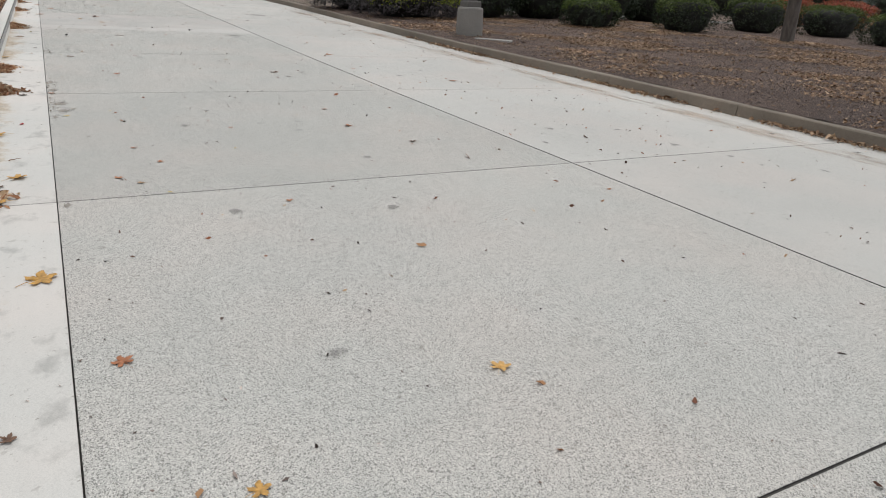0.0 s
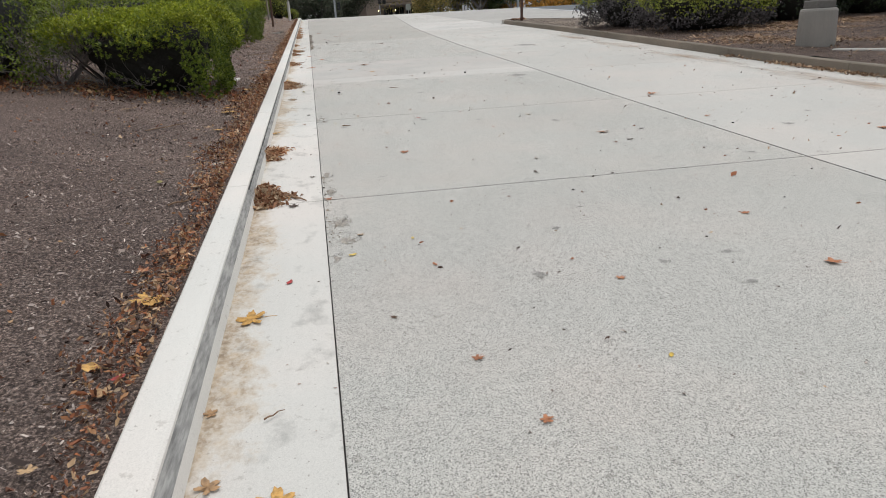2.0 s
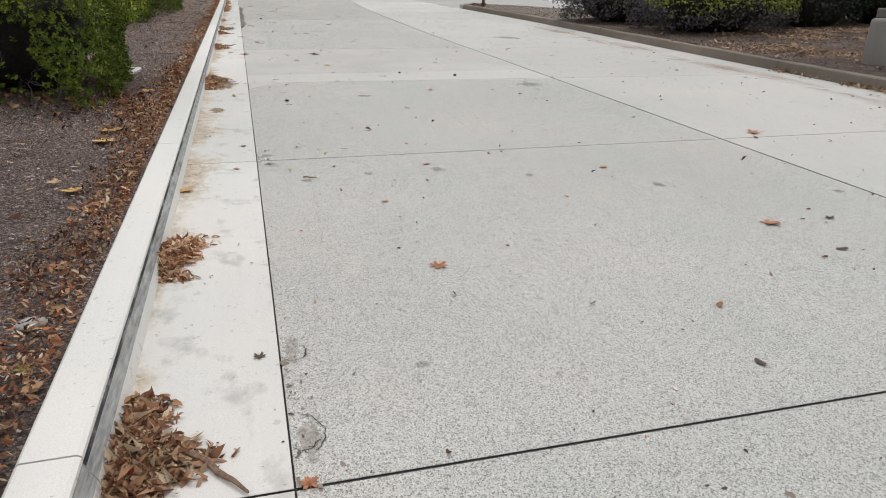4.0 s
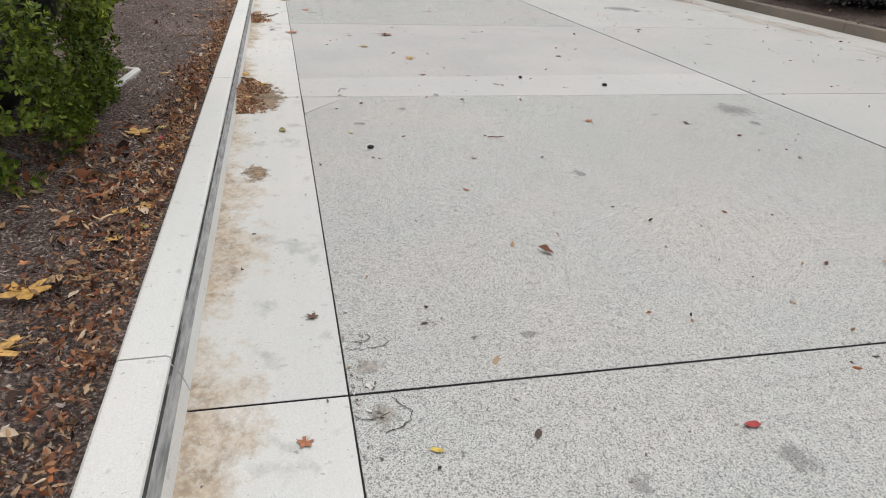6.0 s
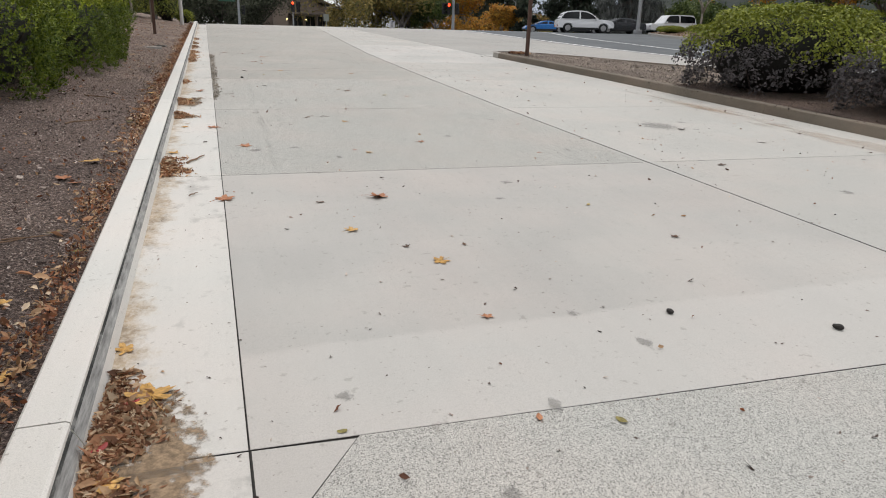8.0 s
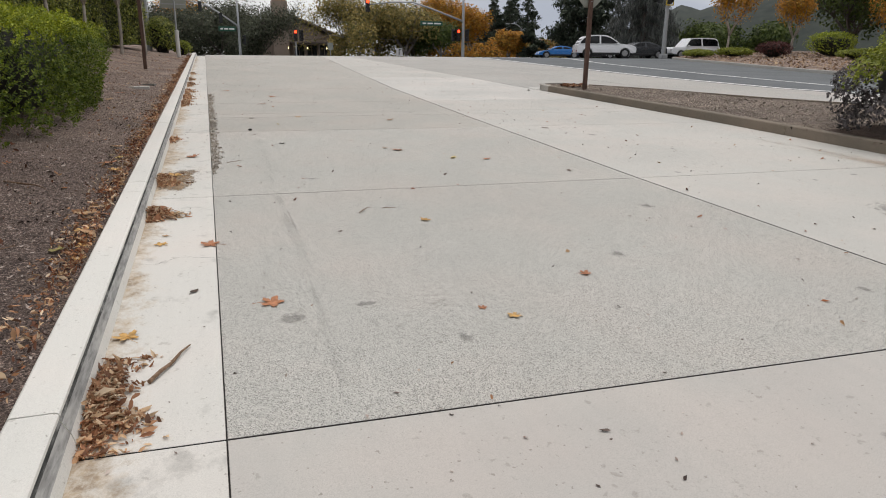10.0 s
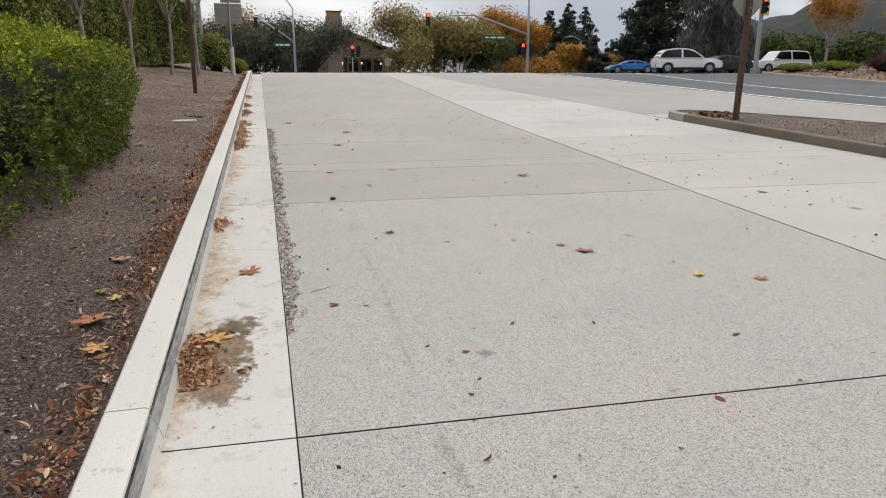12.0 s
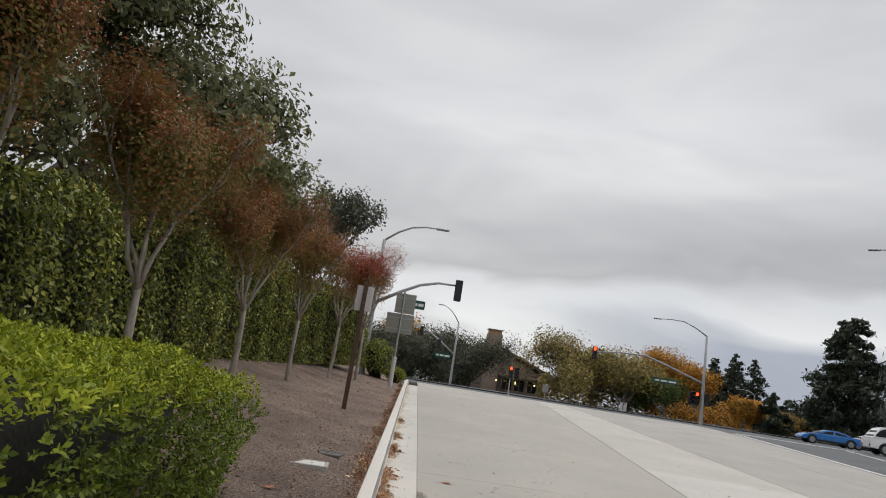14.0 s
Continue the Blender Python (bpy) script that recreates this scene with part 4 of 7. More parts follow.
for k, (bx, by) in enumerate(((37.6, 28.2), (41.5, 27.0), (45, 24.5), (48, 21.5))):
    shrub("shrub", "red and orange autumn shrub beyond the island", bx, by, 2.3, 1.4, 1.9, 6500, [M_MYRTLE_RED, M_MYRTLE_RUST], (0.10, 0.068), group="autumn shrubs beyond the island", seed=50 + k, power=2.5, z0=zb(0, by))
for k, (bx, by, h) in enumerate(((44, 36.5, 3.2), (50, 34.0, 3.8), (57, 32.0, 3.4), (64, 30.0, 3.8), (72, 28.5, 3.4))):
    shrub("shrub", "tall dark evergreen shrub beyond the street", bx, by, 3.4, 1.8, h, 7000, [M_DARKHEDGE], (0.16, 0.10), group="evergreens beyond the street", seed=700 + k, power=2.6, z0=zb(0, by) + 0.3, rough=0.12, taper=0.9)
# ---- street furniture ----
LEVEL = 2.80
M_GLASS = plain("dark_car_glass", (0.015, 0.017, 0.02), 0.08)
M_TYRE = plain("black_tyre_rubber", (0.02, 0.02, 0.021), 0.85)
M_RIM = plain("alloy_wheel", (0.35, 0.35, 0.36), 0.35, 0.8)
M_CARWHITE = plain("white_car_paint", (0.74, 0.75, 0.77), 0.25, 0.0, 0.03)
M_CARBLUE = plain("blue_car_paint", (0.02, 0.17, 0.50), 0.25, 0.0, 0.05)
M_CARGREY = plain("dark_grey_car_paint", (0.05, 0.055, 0.062), 0.25, 0.3, 0.05)
M_TAIL = plain("red_tail_lamp", (0.35, 0.01, 0.015), 0.25)
M_HEADLAMP = plain("clear_lamp", (0.6, 0.6, 0.62), 0.15)
M_BEAM = glow("lit_lantern", (1.0, 0.78, 0.35), 3.5)
M_STUCCO = plain("brown_stucco", (0.30, 0.235, 0.19), 0.9, 0.0, 0.12, 1.2)
M_CHIMNEY = plain("ochre_chimney", (0.40, 0.26, 0.14), 0.85, 0.0, 0.15, 2.0)
M_ROOF = plain("brown_roof_shingle", (0.15, 0.118, 0.10), 0.9, 0.0, 0.2, 1.5)
M_WINDOW = plain("dark_window_glass", (0.02, 0.024, 0.03), 0.1)


def lamp_arm(ob, top, tip):
    """The curved arm and the flat head of a street lamp, in the pole's own measure."""
    a, b = Vector(top), Vector(tip)
    mid = a.lerp(b, 0.5) + Vector((0, 0, 0.22 * (b - a).length * 0.6))
    part("lamp_arm", tube_bm([a, a.lerp(mid, 0.5) + Vector((0, 0, 0.10)), mid, mid.lerp(b, 0.55) + Vector((0, 0, 0.06)), b], [0.06, 0.055, 0.05, 0.042, 0.035], 8), M_GALV, ob, smooth=True)
    d = (b - a)
    d.z = 0
    d.normalize()
    bm = box_bm(-0.08, -0.14, -0.06, 0.62, 0.14, 0.05, 0.04, 1)
    bm.transform(Matrix.Translation(b) @ Matrix.Rotation(math.atan2(d.y, d.x), 4, "Z"))
    part("lamp_head", bm, M_GALV, ob, "flat grey lamp head")


def signal_head(ob, at, face=180.0, lit="red", frame_mat=None, s=1.0):
    """A three-lens signal that looks along face (degrees; 180 looks down the drive)."""
    m = Matrix.Translation(at) @ Matrix.Rotation(radians(face), 4, "Z") @ Matrix.Scale(s, 4)
    bm = box_bm(-0.19, -0.13, -0.56, 0.19, 0.06, 0.56, 0.03, 1)
    bm.transform(m)
    head = part("signal_head", bm, M_BLACK, ob, "black signal housing with its red lens lit" if lit else "black signal housing, unlit")
    if frame_mat:
        bm = bmesh.new()
        for x0, z0, x1, z1 in ((-0.31, -0.68, -0.23, 0.68), (0.23, -0.68, 0.31, 0.68), (-0.23, 0.60, 0.23, 0.68), (-0.23, -0.68, 0.23, -0.60)):
            b2 = box_bm(x0, 0.0, z0, x1, 0.03, z1)
            me = bpy.data.meshes.new("scrap")
            b2.to_mesh(me)
            b2.free()
            bm.from_mesh(me)
            bpy.data.meshes.remove(me)
        bm.transform(m)
        part("backplate_border", bm, frame_mat, head, "yellow border")
    for k, z in enumerate((0.36, 0.0, -0.36)):
        bm = tube_bm([(0, 0.055, z), (0, 0.085, z)], 0.145, 16)
        bm.transform(m)
        part("lens", bm, M_RED if (k == 0 and lit) else M_REDOFF, head)
        bm = bmesh.new()
        n = 12
        rings = [[bm.verts.new((0.165 * math.cos(a), y, z + 0.165 * math.sin(a))) for a in (math.pi * (j / n * 1.3 - 0.15) for j in range(n + 1))] for y in (0.06, 0.28)]
        for j in range(n):
            bm.faces.new((rings[0][j], rings[0][j + 1], rings[1][j + 1], rings[1][j]))
        bmesh.ops.solidify(bm, geom=bm.faces[:], thickness=0.012)
        bm.transform(m)
        part("visor", bm, M_BLACK, head)
    return head


def name_sign(ob, at, w, h, face=180.0, mat=None):
    """A green street-name board whose words are plain pale bars."""
    m = Matrix.Translation(at) @ Matrix.Rotation(radians(face), 4, "Z")
    bm = box_bm(-w / 2, -0.02, -h / 2, w / 2, 0.02, h / 2, 0.01)
    bm.transform(m)
    board = part("name_board", bm, mat or M_GREEN, ob, "green street-name board with pale bars")
    x = -w * 0.42
    for k in range(3):
        L = w * (0.30, 0.24, 0.16)[k]
        bm = box_bm(x, 0.022, -h * 0.16, x + L, 0.028, h * 0.16)
        bm.transform(m)
        part("bar", bm, M_WHITEBAR, board)
        x += L + w * 0.06


def signal_pole(label, x, y, z, h, tip=None, arm=None, heads=(), signs=(), radius=0.14, group="traffic signal poles"):
    """A steel signal pole with a lamp arm, a mast arm, signal heads and boards, in metres from its foot."""
    ob = thing("traffic_light", label, "traffic light", pose(x, y, z), group)
    part("pole", tube_bm([(0, 0, -0.3), (0, 0, 0.05), (0, 0, h * 0.5), (0, 0, h)], [radius * 1.25, radius * 1.15, radius * 0.9, radius * 0.6], 12), M_GALV, ob, smooth=True)
    part("base_plate", box_bm(-0.24, -0.24, -0.30, 0.24, 0.24, 0.03, 0.02), M_GALV, ob)
    if tip:
        lamp_arm(ob, (0, 0, h - 0.05), tip)
    if arm:
        a, b = Vector(arm[0]), Vector(arm[1])
        c = a.lerp(b, 0.55) + Vector((0, 0, 0.10 * (b - a).length))
        part("mast_arm", tube_bm([a, a.lerp(c, 0.6) + Vector((0, 0, 0.05)), c, c.lerp(b, 0.5) + Vector((0, 0, 0.12)), b], [0.10, 0.085, 0.075, 0.065, 0.05], 8), M_GALV, ob, smooth=True)
    for at, face, lit, border in heads:
        signal_head(ob, at, face, lit, border)
    for at, w, hh in signs:
        name_sign(ob, at, w, hh)
    return ob


signal_pole("grey steel signal pole with mast arm and red lights", 24.6, 86.9, LEVEL, 7.7, (-3.85, 1.0, 8.7), ((0, 0, 3.5), (-9.4, 0.6, 4.85)),
            (((-9.6, 0.4, 4.75), 180, "red", None), ((-0.55, -0.1, 2.2), 180, "red", None), ((-0.98, 0.1, 2.2), 205, None, None), ((0.45, 0.1, 2.2), 155, None, None)), (((-3.3, 0.1, 3.25), 2.3, 0.42),))
signal_pole("grey steel signal pole beyond the crossing with unlit heads", 3.9, 106.5, LEVEL, 7.2, (-2.0, 0.3, 9.0), ((0, 0, 3.5), (-5.4, 0.1, 6.15)),
            (((-4.1, 0, 5.6), 0, None, None), ((-1.9, 0, 4.4), 0, None, None), ((0.6, 0, 2.0), 90, None, None)), (((-1.3, -0.1, 3.2), 1.9, 0.55),))
signal_pole("grey steel signal pole behind the hedge with a lamp arm", -2.95, 63.5, zb(0, 63.5) + 0.3, 7.1, (2.7, 0, 8.1), ((0, 0, 3.7), (4.1, 0, 5.25)),
            (((4.25, 0, 5.0), 0, None, None),), (((2.2, 0.05, 3.95), 0.9, 0.45),))
signal_pole("short median signal post with a red arrow light", 9.05, 95.2, LEVEL, 1.7, None, None, (((0, -0.05, 2.2), 180, "red", None), ((0.6, 0.1, 2.2), 190, None, None)), (), 0.07)
signal_pole("grey steel lamp and signal pole across the street with yellow-edged head", 32.75, 65.4, zb(0, 65.4) + 0.4, 10.4, (-5.1, 3.9, 12.4), ((0, 0, 4.9), (4.6, -3.0, 6.9)),
            (((0.0, -0.25, 4.15), 172, "red", M_YELLOW), ((-0.62, 0.3, 4.2), 60, None, None), ((0.45, 0.0, 5.35), 168, None, None), ((1.1, -0.5, 5.75), 168, None, None), ((1.85, -1.0, 6.0), 168, None, None)), ())


def small_lamp(x, y, h, tip):
    ob = thing("street_lamp", "grey street lamp with a single curved arm", "street lamp", pose(x, y, LEVEL))
    part("pole", tube_bm([(0, 0, -0.2), (0, 0, h)], [0.12, 0.07], 8), M_GALV, ob)
    lamp_arm(ob, (0, 0, h - 0.05), tip)


small_lamp(53.4, 134.8, 5.6, (-2.2, 0.4, 6.2))


def back_signs():
    """Two bare sign backs on a galvanised pole with a white sleeve."""
    x, y = -1.3, 59.7
    ob = thing("road_sign", "two bare metal sign backs on a galvanised pole", "road sign", pose(x, y, zb(x, y) + 0.15))
    part("pole", tube_bm([(0, 0, -0.2), (0, 0, 4.35)], 0.045, 10), M_GALV, ob)
    part("sleeve", tube_bm([(0, 0, 0.0), (0, 0, 1.35)], 0.10, 10), M_SIGNWHITE, ob, "white sleeve round the pole's foot")
    for x0, z0, x1, z1 in ((-0.36, 3.36, 0.56, 4.28), (-0.66, 2.42, 0.58, 3.33)):
        panel = part("sign_panel", box_bm(x0, 0.05, z0, x1, 0.07, z1, 0.008), M_SIGNBACK, ob)
        for bz in (z0 + 0.2, z1 - 0.2):
            part("brace", box_bm(x0 + 0.05, 0.028, bz - 0.025, x1 - 0.05, 0.048, bz + 0.025), M_GALV, panel)


back_signs()


def wooden_sign_post(x, y, z, h, label, panel, lean=0.0):
    ob = thing("sign_post", label, "sign post", pose(x, y, z, 0, lean, 0))
    part("post", box_bm(-0.055, -0.045, -0.3, 0.055, 0.045, h, 0.008), M_POSTWOOD, ob)
    if panel == "plates":
        for x0 in (-0.22, 0.06):
            p = part("sign_plate", box_bm(x0, 0.05, h - 0.72, x0 + 0.16, 0.065, h - 0.06, 0.006), M_SIGNWHITE, ob, "pale plate behind the post")
        part("sign_plate", box_bm(-0.20, 0.048, h - 0.70, 0.20, 0.060, h - 0.08, 0.006), M_SIGNWHITE, ob, "pale plate behind the post")
    else:
        bm = prism_bm([(0.38 * math.cos(a), 0.38 * math.sin(a)) for a in (math.pi / 8 + k * math.pi / 4 for k in range(8))], 0, 0.012)
        bm.transform(Matrix.Translation((0, 0.07, h - 0.30)) @ Matrix.Rotation(math.pi / 2, 4, "X"))
        part("sign_panel", bm, M_SIGNBACK, ob, "bare eight-sided sign back")
    for zz in (h - 0.22, h - 0.5):
        part("bolt", tube_bm([(0, -0.06, zz), (0, -0.04, zz)], 0.014, 6), M_GALV, ob)


wooden_sign_post(-1.92, 46.2, zb(0, 46.2) + 0.26, 3.2, "brown wooden post with pale sign plates on the bank", "plates", 0.5)
wooden_sign_post(9.85, 37.6, zb(0, 37.6) + 0.18, 2.75, "brown wooden post with a bare eight-sided sign on the island", "octagon", 1.0)


def lamp_footing():
    """The round concrete footing and steel pole on the island."""
    x, y = 9.98, 18.15
    z = zb(x, y) + 0.14
    ob = thing("lamp_post", "square steel lamp post on a round concrete footing", "lamp post", pose(x, y, z))
    bm = tube_bm([(0, 0, -0.2), (0, 0, 0.02), (0, 0, 0.70), (0, 0, 0.735), (0, 0, 0.75)], [0.36, 0.36, 0.34, 0.325, 0.28], 28)
    part("footing", bm, M_FOOT, ob, "stained round concrete footing", smooth=False)
    part("base_cover", box_bm(-0.21, -0.21, 0.74, 0.21, 0.21, 0.90, 0.02), M_FOOTMETAL, ob)
    part("pole", box_bm(-0.13, -0.13, 0.88, 0.13, 0.13, 6.5, 0.02), M_FOOTMETAL, ob)
    part("hand_hole_cover", box_bm(0.131, -0.05, 1.15, 0.140, 0.05, 1.32, 0.004), M_FOOTMETAL, ob)


M_FOOTMETAL = plain("weathered_grey_steel", (0.14, 0.13, 0.12), 0.6, 0.3)
lamp_footing()
strip = box_bm(-0.50, -0.10, -0.06, 0.50, 0.10, 0.05, 0.015)
strip.transform(pose(9.85, 16.75, zb(0, 16.75) + 0.17, 0, 0, -62))
me = bpy.data.meshes.new("concrete_block")
strip.to_mesh(me)
strip.free()
put("concrete_block", me, M_PAD, None, "long pale concrete strip sunk in the soil", "concrete block")


def utility_box(x, y, w, d, label, lid_mat, turn, open_lid=False):
    z = zb(x, y) + float(soil_left(x, y)) - 0.01
    ob = thing("utility_box", label, "utility box", pose(x, y, z, 0, 0, turn))
    for x0, y0, x1, y1 in ((-w / 2, -d / 2, w / 2, -d / 2 + 0.05), (-w / 2, d / 2 - 0.05, w / 2, d / 2), (-w / 2, -d / 2 + 0.05, -w / 2 + 0.05, d / 2 - 0.05), (w / 2 - 0.05, -d / 2 + 0.05, w / 2, d / 2 - 0.05)):
        part("rim", box_bm(x0, y0, -0.2, x1, y1, 0.018, 0.006), M_PAD if lid_mat is M_KERB else lid_mat, ob)
    lid = part("lid", box_bm(-w / 2 + 0.055, -d / 2 + 0.055, -0.05, w / 2 - 0.055, d / 2 - 0.055, 0.012, 0.004), lid_mat, ob)
    part("lift_hole", tube_bm([(w / 4, 0, 0.011), (w / 4, 0, 0.015)], 0.018, 8), M_BLACK, lid)


utility_box(-1.75, 38.6, 0.92, 0.50, "pale concrete utility box lid in the soil", M_KERB, 4)
utility_box(-1.55, 39.75, 0.66, 0.40, "dark iron utility box lid in the soil", M_FOOTMETAL, -6)
def buried_box():
    """Only one corner of this concrete box still shows above the soil."""
    x, y = -1.38, 19.42
    ob = thing("utility_box", "corner of a buried concrete utility box", "utility box", pose(x, y, zb(x, y) + float(soil_left(x, y)), 2.3))
    a = box_bm(-0.72, -0.026, -0.1, 0.0, 0.026, 0.018, 0.008)
    a.transform(pose(0, 0, 0, 0, 0, -30))
    part("rim", a, M_KERB, ob)
    c = box_bm(-0.70, -0.52, -0.1, -0.05, -0.03, 0.006, 0.004)
    c.transform(pose(0, 0, 0, 0, 0, -30))
    part("lid", c, M_FOOT, ob, "dirty grey concrete lid")
    b = box_bm(-0.03, -0.70, -0.1, 0.03, -0.03, 0.024, 0.008)
    b.transform(pose(0, 0, 0, 0, 0, -6))
    part("rim", b, M_KERB, ob)


buried_box()


# ---- vehicles ----
SHAPES = {}
SHAPES["suv"] = (4.8, 1.93, ((0.0, 0.42), (0.0, 0.70), (0.008, 0.96), (0.04, 1.05), (0.40, 1.06), (0.70, 1.07), (0.84, 1.04), (0.93, 0.97), (0.985, 0.84), (1.0, 0.64), (0.995, 0.40)), ((0.03, 1.04), (0.065, 1.30), (0.12, 1.60), (0.19, 1.71), (0.32, 1.765), (0.45, 1.75), (0.54, 1.67), (0.63, 1.42), (0.735, 1.05)))
SHAPES["sedan"] = (4.8, 1.85, ((0.0, 0.40), (0.0, 0.66), (0.012, 0.90), (0.08, 0.98), (0.40, 0.95), (0.72, 0.93), (0.86, 0.86), (0.96, 0.72), (1.0, 0.55), (0.995, 0.34)), ((0.07, 0.95), (0.16, 1.13), (0.29, 1.33), (0.43, 1.43), (0.55, 1.38), (0.65, 1.22), (0.79, 0.91)))
SHAPES["sport"] = (4.4, 1.85, ((0.0, 0.36), (0.0, 0.58), (0.012, 0.80), (0.10, 0.88), (0.30, 0.86), (0.55, 0.78), (0.74, 0.80), (0.88, 0.74), (0.97, 0.58), (1.0, 0.36)), ((0.10, 0.84), (0.22, 1.02), (0.36, 1.17), (0.46, 1.22), (0.56, 1.17), (0.66, 1.00), (0.78, 0.76)))
SHAPES["wagon"] = (4.9, 1.90, ((0.0, 0.45), (0.0, 0.75), (0.008, 1.00), (0.03, 1.05), (0.50, 1.06), (0.80, 1.04), (0.95, 0.98), (0.99, 0.86), (1.0, 0.45)), ((0.02, 1.04), (0.035, 1.40), (0.06, 1.70), (0.12, 1.79), (0.35, 1.82), (0.55, 1.79), (0.62, 1.70), (0.73, 1.03)))


def rounded(points, n=3):
    """More points on a smooth curve through the given ones."""
    P = [Vector(p) for p in points]
    P = [P[0] * 2 - P[1]] + P + [P[-1] * 2 - P[-2]]
    out = []
    for a, b, c, d in zip(P, P[1:], P[2:], P[3:]):
        for k in range(n):
            t = k / n
            out.append(tuple(0.5 * (2 * b + (c - a) * t + (2 * a - 5 * b + 4 * c - d) * t * t + (3 * b - a - 3 * c + d) * t ** 3)))
    return out + [tuple(P[-2])]


def side_loft(outline, half, inset, bevel):
    """A body from its side outline of (x, z), full width below and narrowed by inset at each point."""
    bm = bmesh.new()
    L = [bm.verts.new((x, half - i, z)) for (x, z), i in zip(outline, inset)]
    Rr = [bm.verts.new((x, -half + i, z)) for (x, z), i in zip(outline, inset)]
    n = len(outline)
    bm.faces.new(L)
    bm.faces.new(Rr[::-1])
    for k in range(n):
        bm.faces.new((L[k], Rr[k], Rr[(k + 1) % n], L[(k + 1) % n]))
    bmesh.ops.recalc_face_normals(bm, faces=bm.faces)
    bmesh.ops.bevel(bm, geom=bm.edges[:], offset=bevel, segments=2, affect="EDGES", profile=0.6)
    return bm


def car(kind, label, x, y, z, heading, paint):
    """A car: body, cabin, panes, wheels and lamps; heading in degrees from +x."""
    length, width, low, high = SHAPES[kind]
    ob = thing("car", label, "car", pose(x, y, z, 0, 0, heading), "cars at the crossing")
    half = width / 2
    X = lambda u: (u - 0.5) * length
    wheels = (X(0.18), X(0.81))
    wr = 0.36 if kind in ("suv", "wagon") else 0.33
    under = []
    for cx in wheels[::-1]:
        under += [(cx + (wr + 0.06) * math.cos(a), max(0.30, wr + (wr + 0.06) * math.sin(a))) for a in (math.pi * k / 8 for k in range(9))]
    outline = rounded([(X(u), h) for u, h in low], 2) + under
    part("body", side_loft(outline, half, [0.02 + 0.10 * max(0.0, (h - 0.75) / 0.3) ** 2 for u, h in outline], 0.012), paint, ob, smooth=False)
    part("sill", box_bm(X(0.27), -half + 0.01, 0.24, X(0.72), half - 0.01, 0.42, 0.02), M_BLACK, ob, "black sill")
    cabin = rounded([(X(u), h) for u, h in high], 3)
    zt = max(h for u, h in high)
    inset = [0.06 + 0.20 * (h - cabin[0][1]) / (zt - cabin[0][1]) for u, h in cabin]
    part("cabin", side_loft(cabin, half, inset, 0.012), paint, ob)
    cx, cz = sum(p[0] for p in cabin) / len(cabin), (cabin[0][1] + zt) / 2
    for side in (1, -1):
        for a, b in ((0.04, 0.49), (0.53, 0.96)):
            xs = cabin[0][0] + (cabin[-1][0] - cabin[0][0]) * np.array([a, b])
            zl = cabin[0][1] + 0.06
            more = [(q, max(float(np.interp(q, [p[0] for p in cabin], [p[1] for p in cabin])) - 0.085, zl + 0.03)) for q in np.linspace(xs[1], xs[0], 7)]
            pts = [(xs[0], zl), (xs[1], zl)] + more
            bm = bmesh.new()
            vs = [bm.verts.new((px, side * (half - 0.06 - 0.20 * (pz - cabin[0][1]) / (zt - cabin[0][1]) + 0.012), pz)) for px, pz in pts]
            bm.faces.new(vs if side < 0 else vs[::-1])
            bmesh.ops.solidify(bm, geom=bm.faces[:], thickness=0.01)
            part("window_pane", bm, M_GLASS, ob)
    for u0, u1 in ((0, 5), (len(cabin) - 1, len(cabin) - 6)):
        (xa, za), (xb, zb_) = cabin[u0], cabin[u1]
        d = Vector((xb - xa, 0, zb_ - za))
        out = Vector((-d.z, 0, d.x)).normalized() * (1 if u0 == 0 else -1) * 0.012
        bm = bmesh.new()
        vs = [bm.verts.new(Vector((xa, s * (half - 0.16), za)) + d * 0.10 + out) for s in (1, -1)] + [bm.verts.new(Vector((xa, s * (half - 0.30), za)) + d * 0.90 + out) for s in (-1, 1)]
        bm.faces.new(vs)
        bmesh.ops.solidify(bm, geom=bm.faces[:], thickness=0.012)
        part("windscreen", bm, M_GLASS, ob)
    for wx in wheels:
        for side in (1, -1):
            w = part("wheel", tube_bm([(wx, side * (half - 0.24), wr), (wx, side * (half - 0.20), wr), (wx, side * (half - 0.04), wr), (wx, side * (half - 0.02), wr)], [wr * 0.9, wr, wr, wr * 0.92], 20), M_TYRE, ob)
            part("rim", tube_bm([(wx, side * (half - 0.022), wr), (wx, side * (half - 0.008), wr)], [wr * 0.66, wr * 0.60], 14), M_RIM, w)
    zh = low[1][1] - 0.16
    for side in (1, -1):
        part("tail_lamp", box_bm(X(0) - 0.012, side * (half - 0.22) - 0.16, zh - 0.09, X(0) + 0.10, side * (half - 0.22) + 0.16, zh + 0.09, 0.02), M_TAIL, ob)
        part("headlamp", box_bm(X(1) - 0.16, side * (half - 0.26) - 0.17, low[-2][1] - 0.16, X(1) + 0.006, side * (half - 0.26) + 0.17, low[-2][1] - 0.03, 0.02), M_HEADLAMP, ob)
        part("mirror", box_bm(X(0.66), side * (half + 0.02) - 0.09, low[2][1] + 0.05, X(0.69), side * (half + 0.02) + 0.09, low[2][1] + 0.19, 0.02), paint, ob)
    return ob


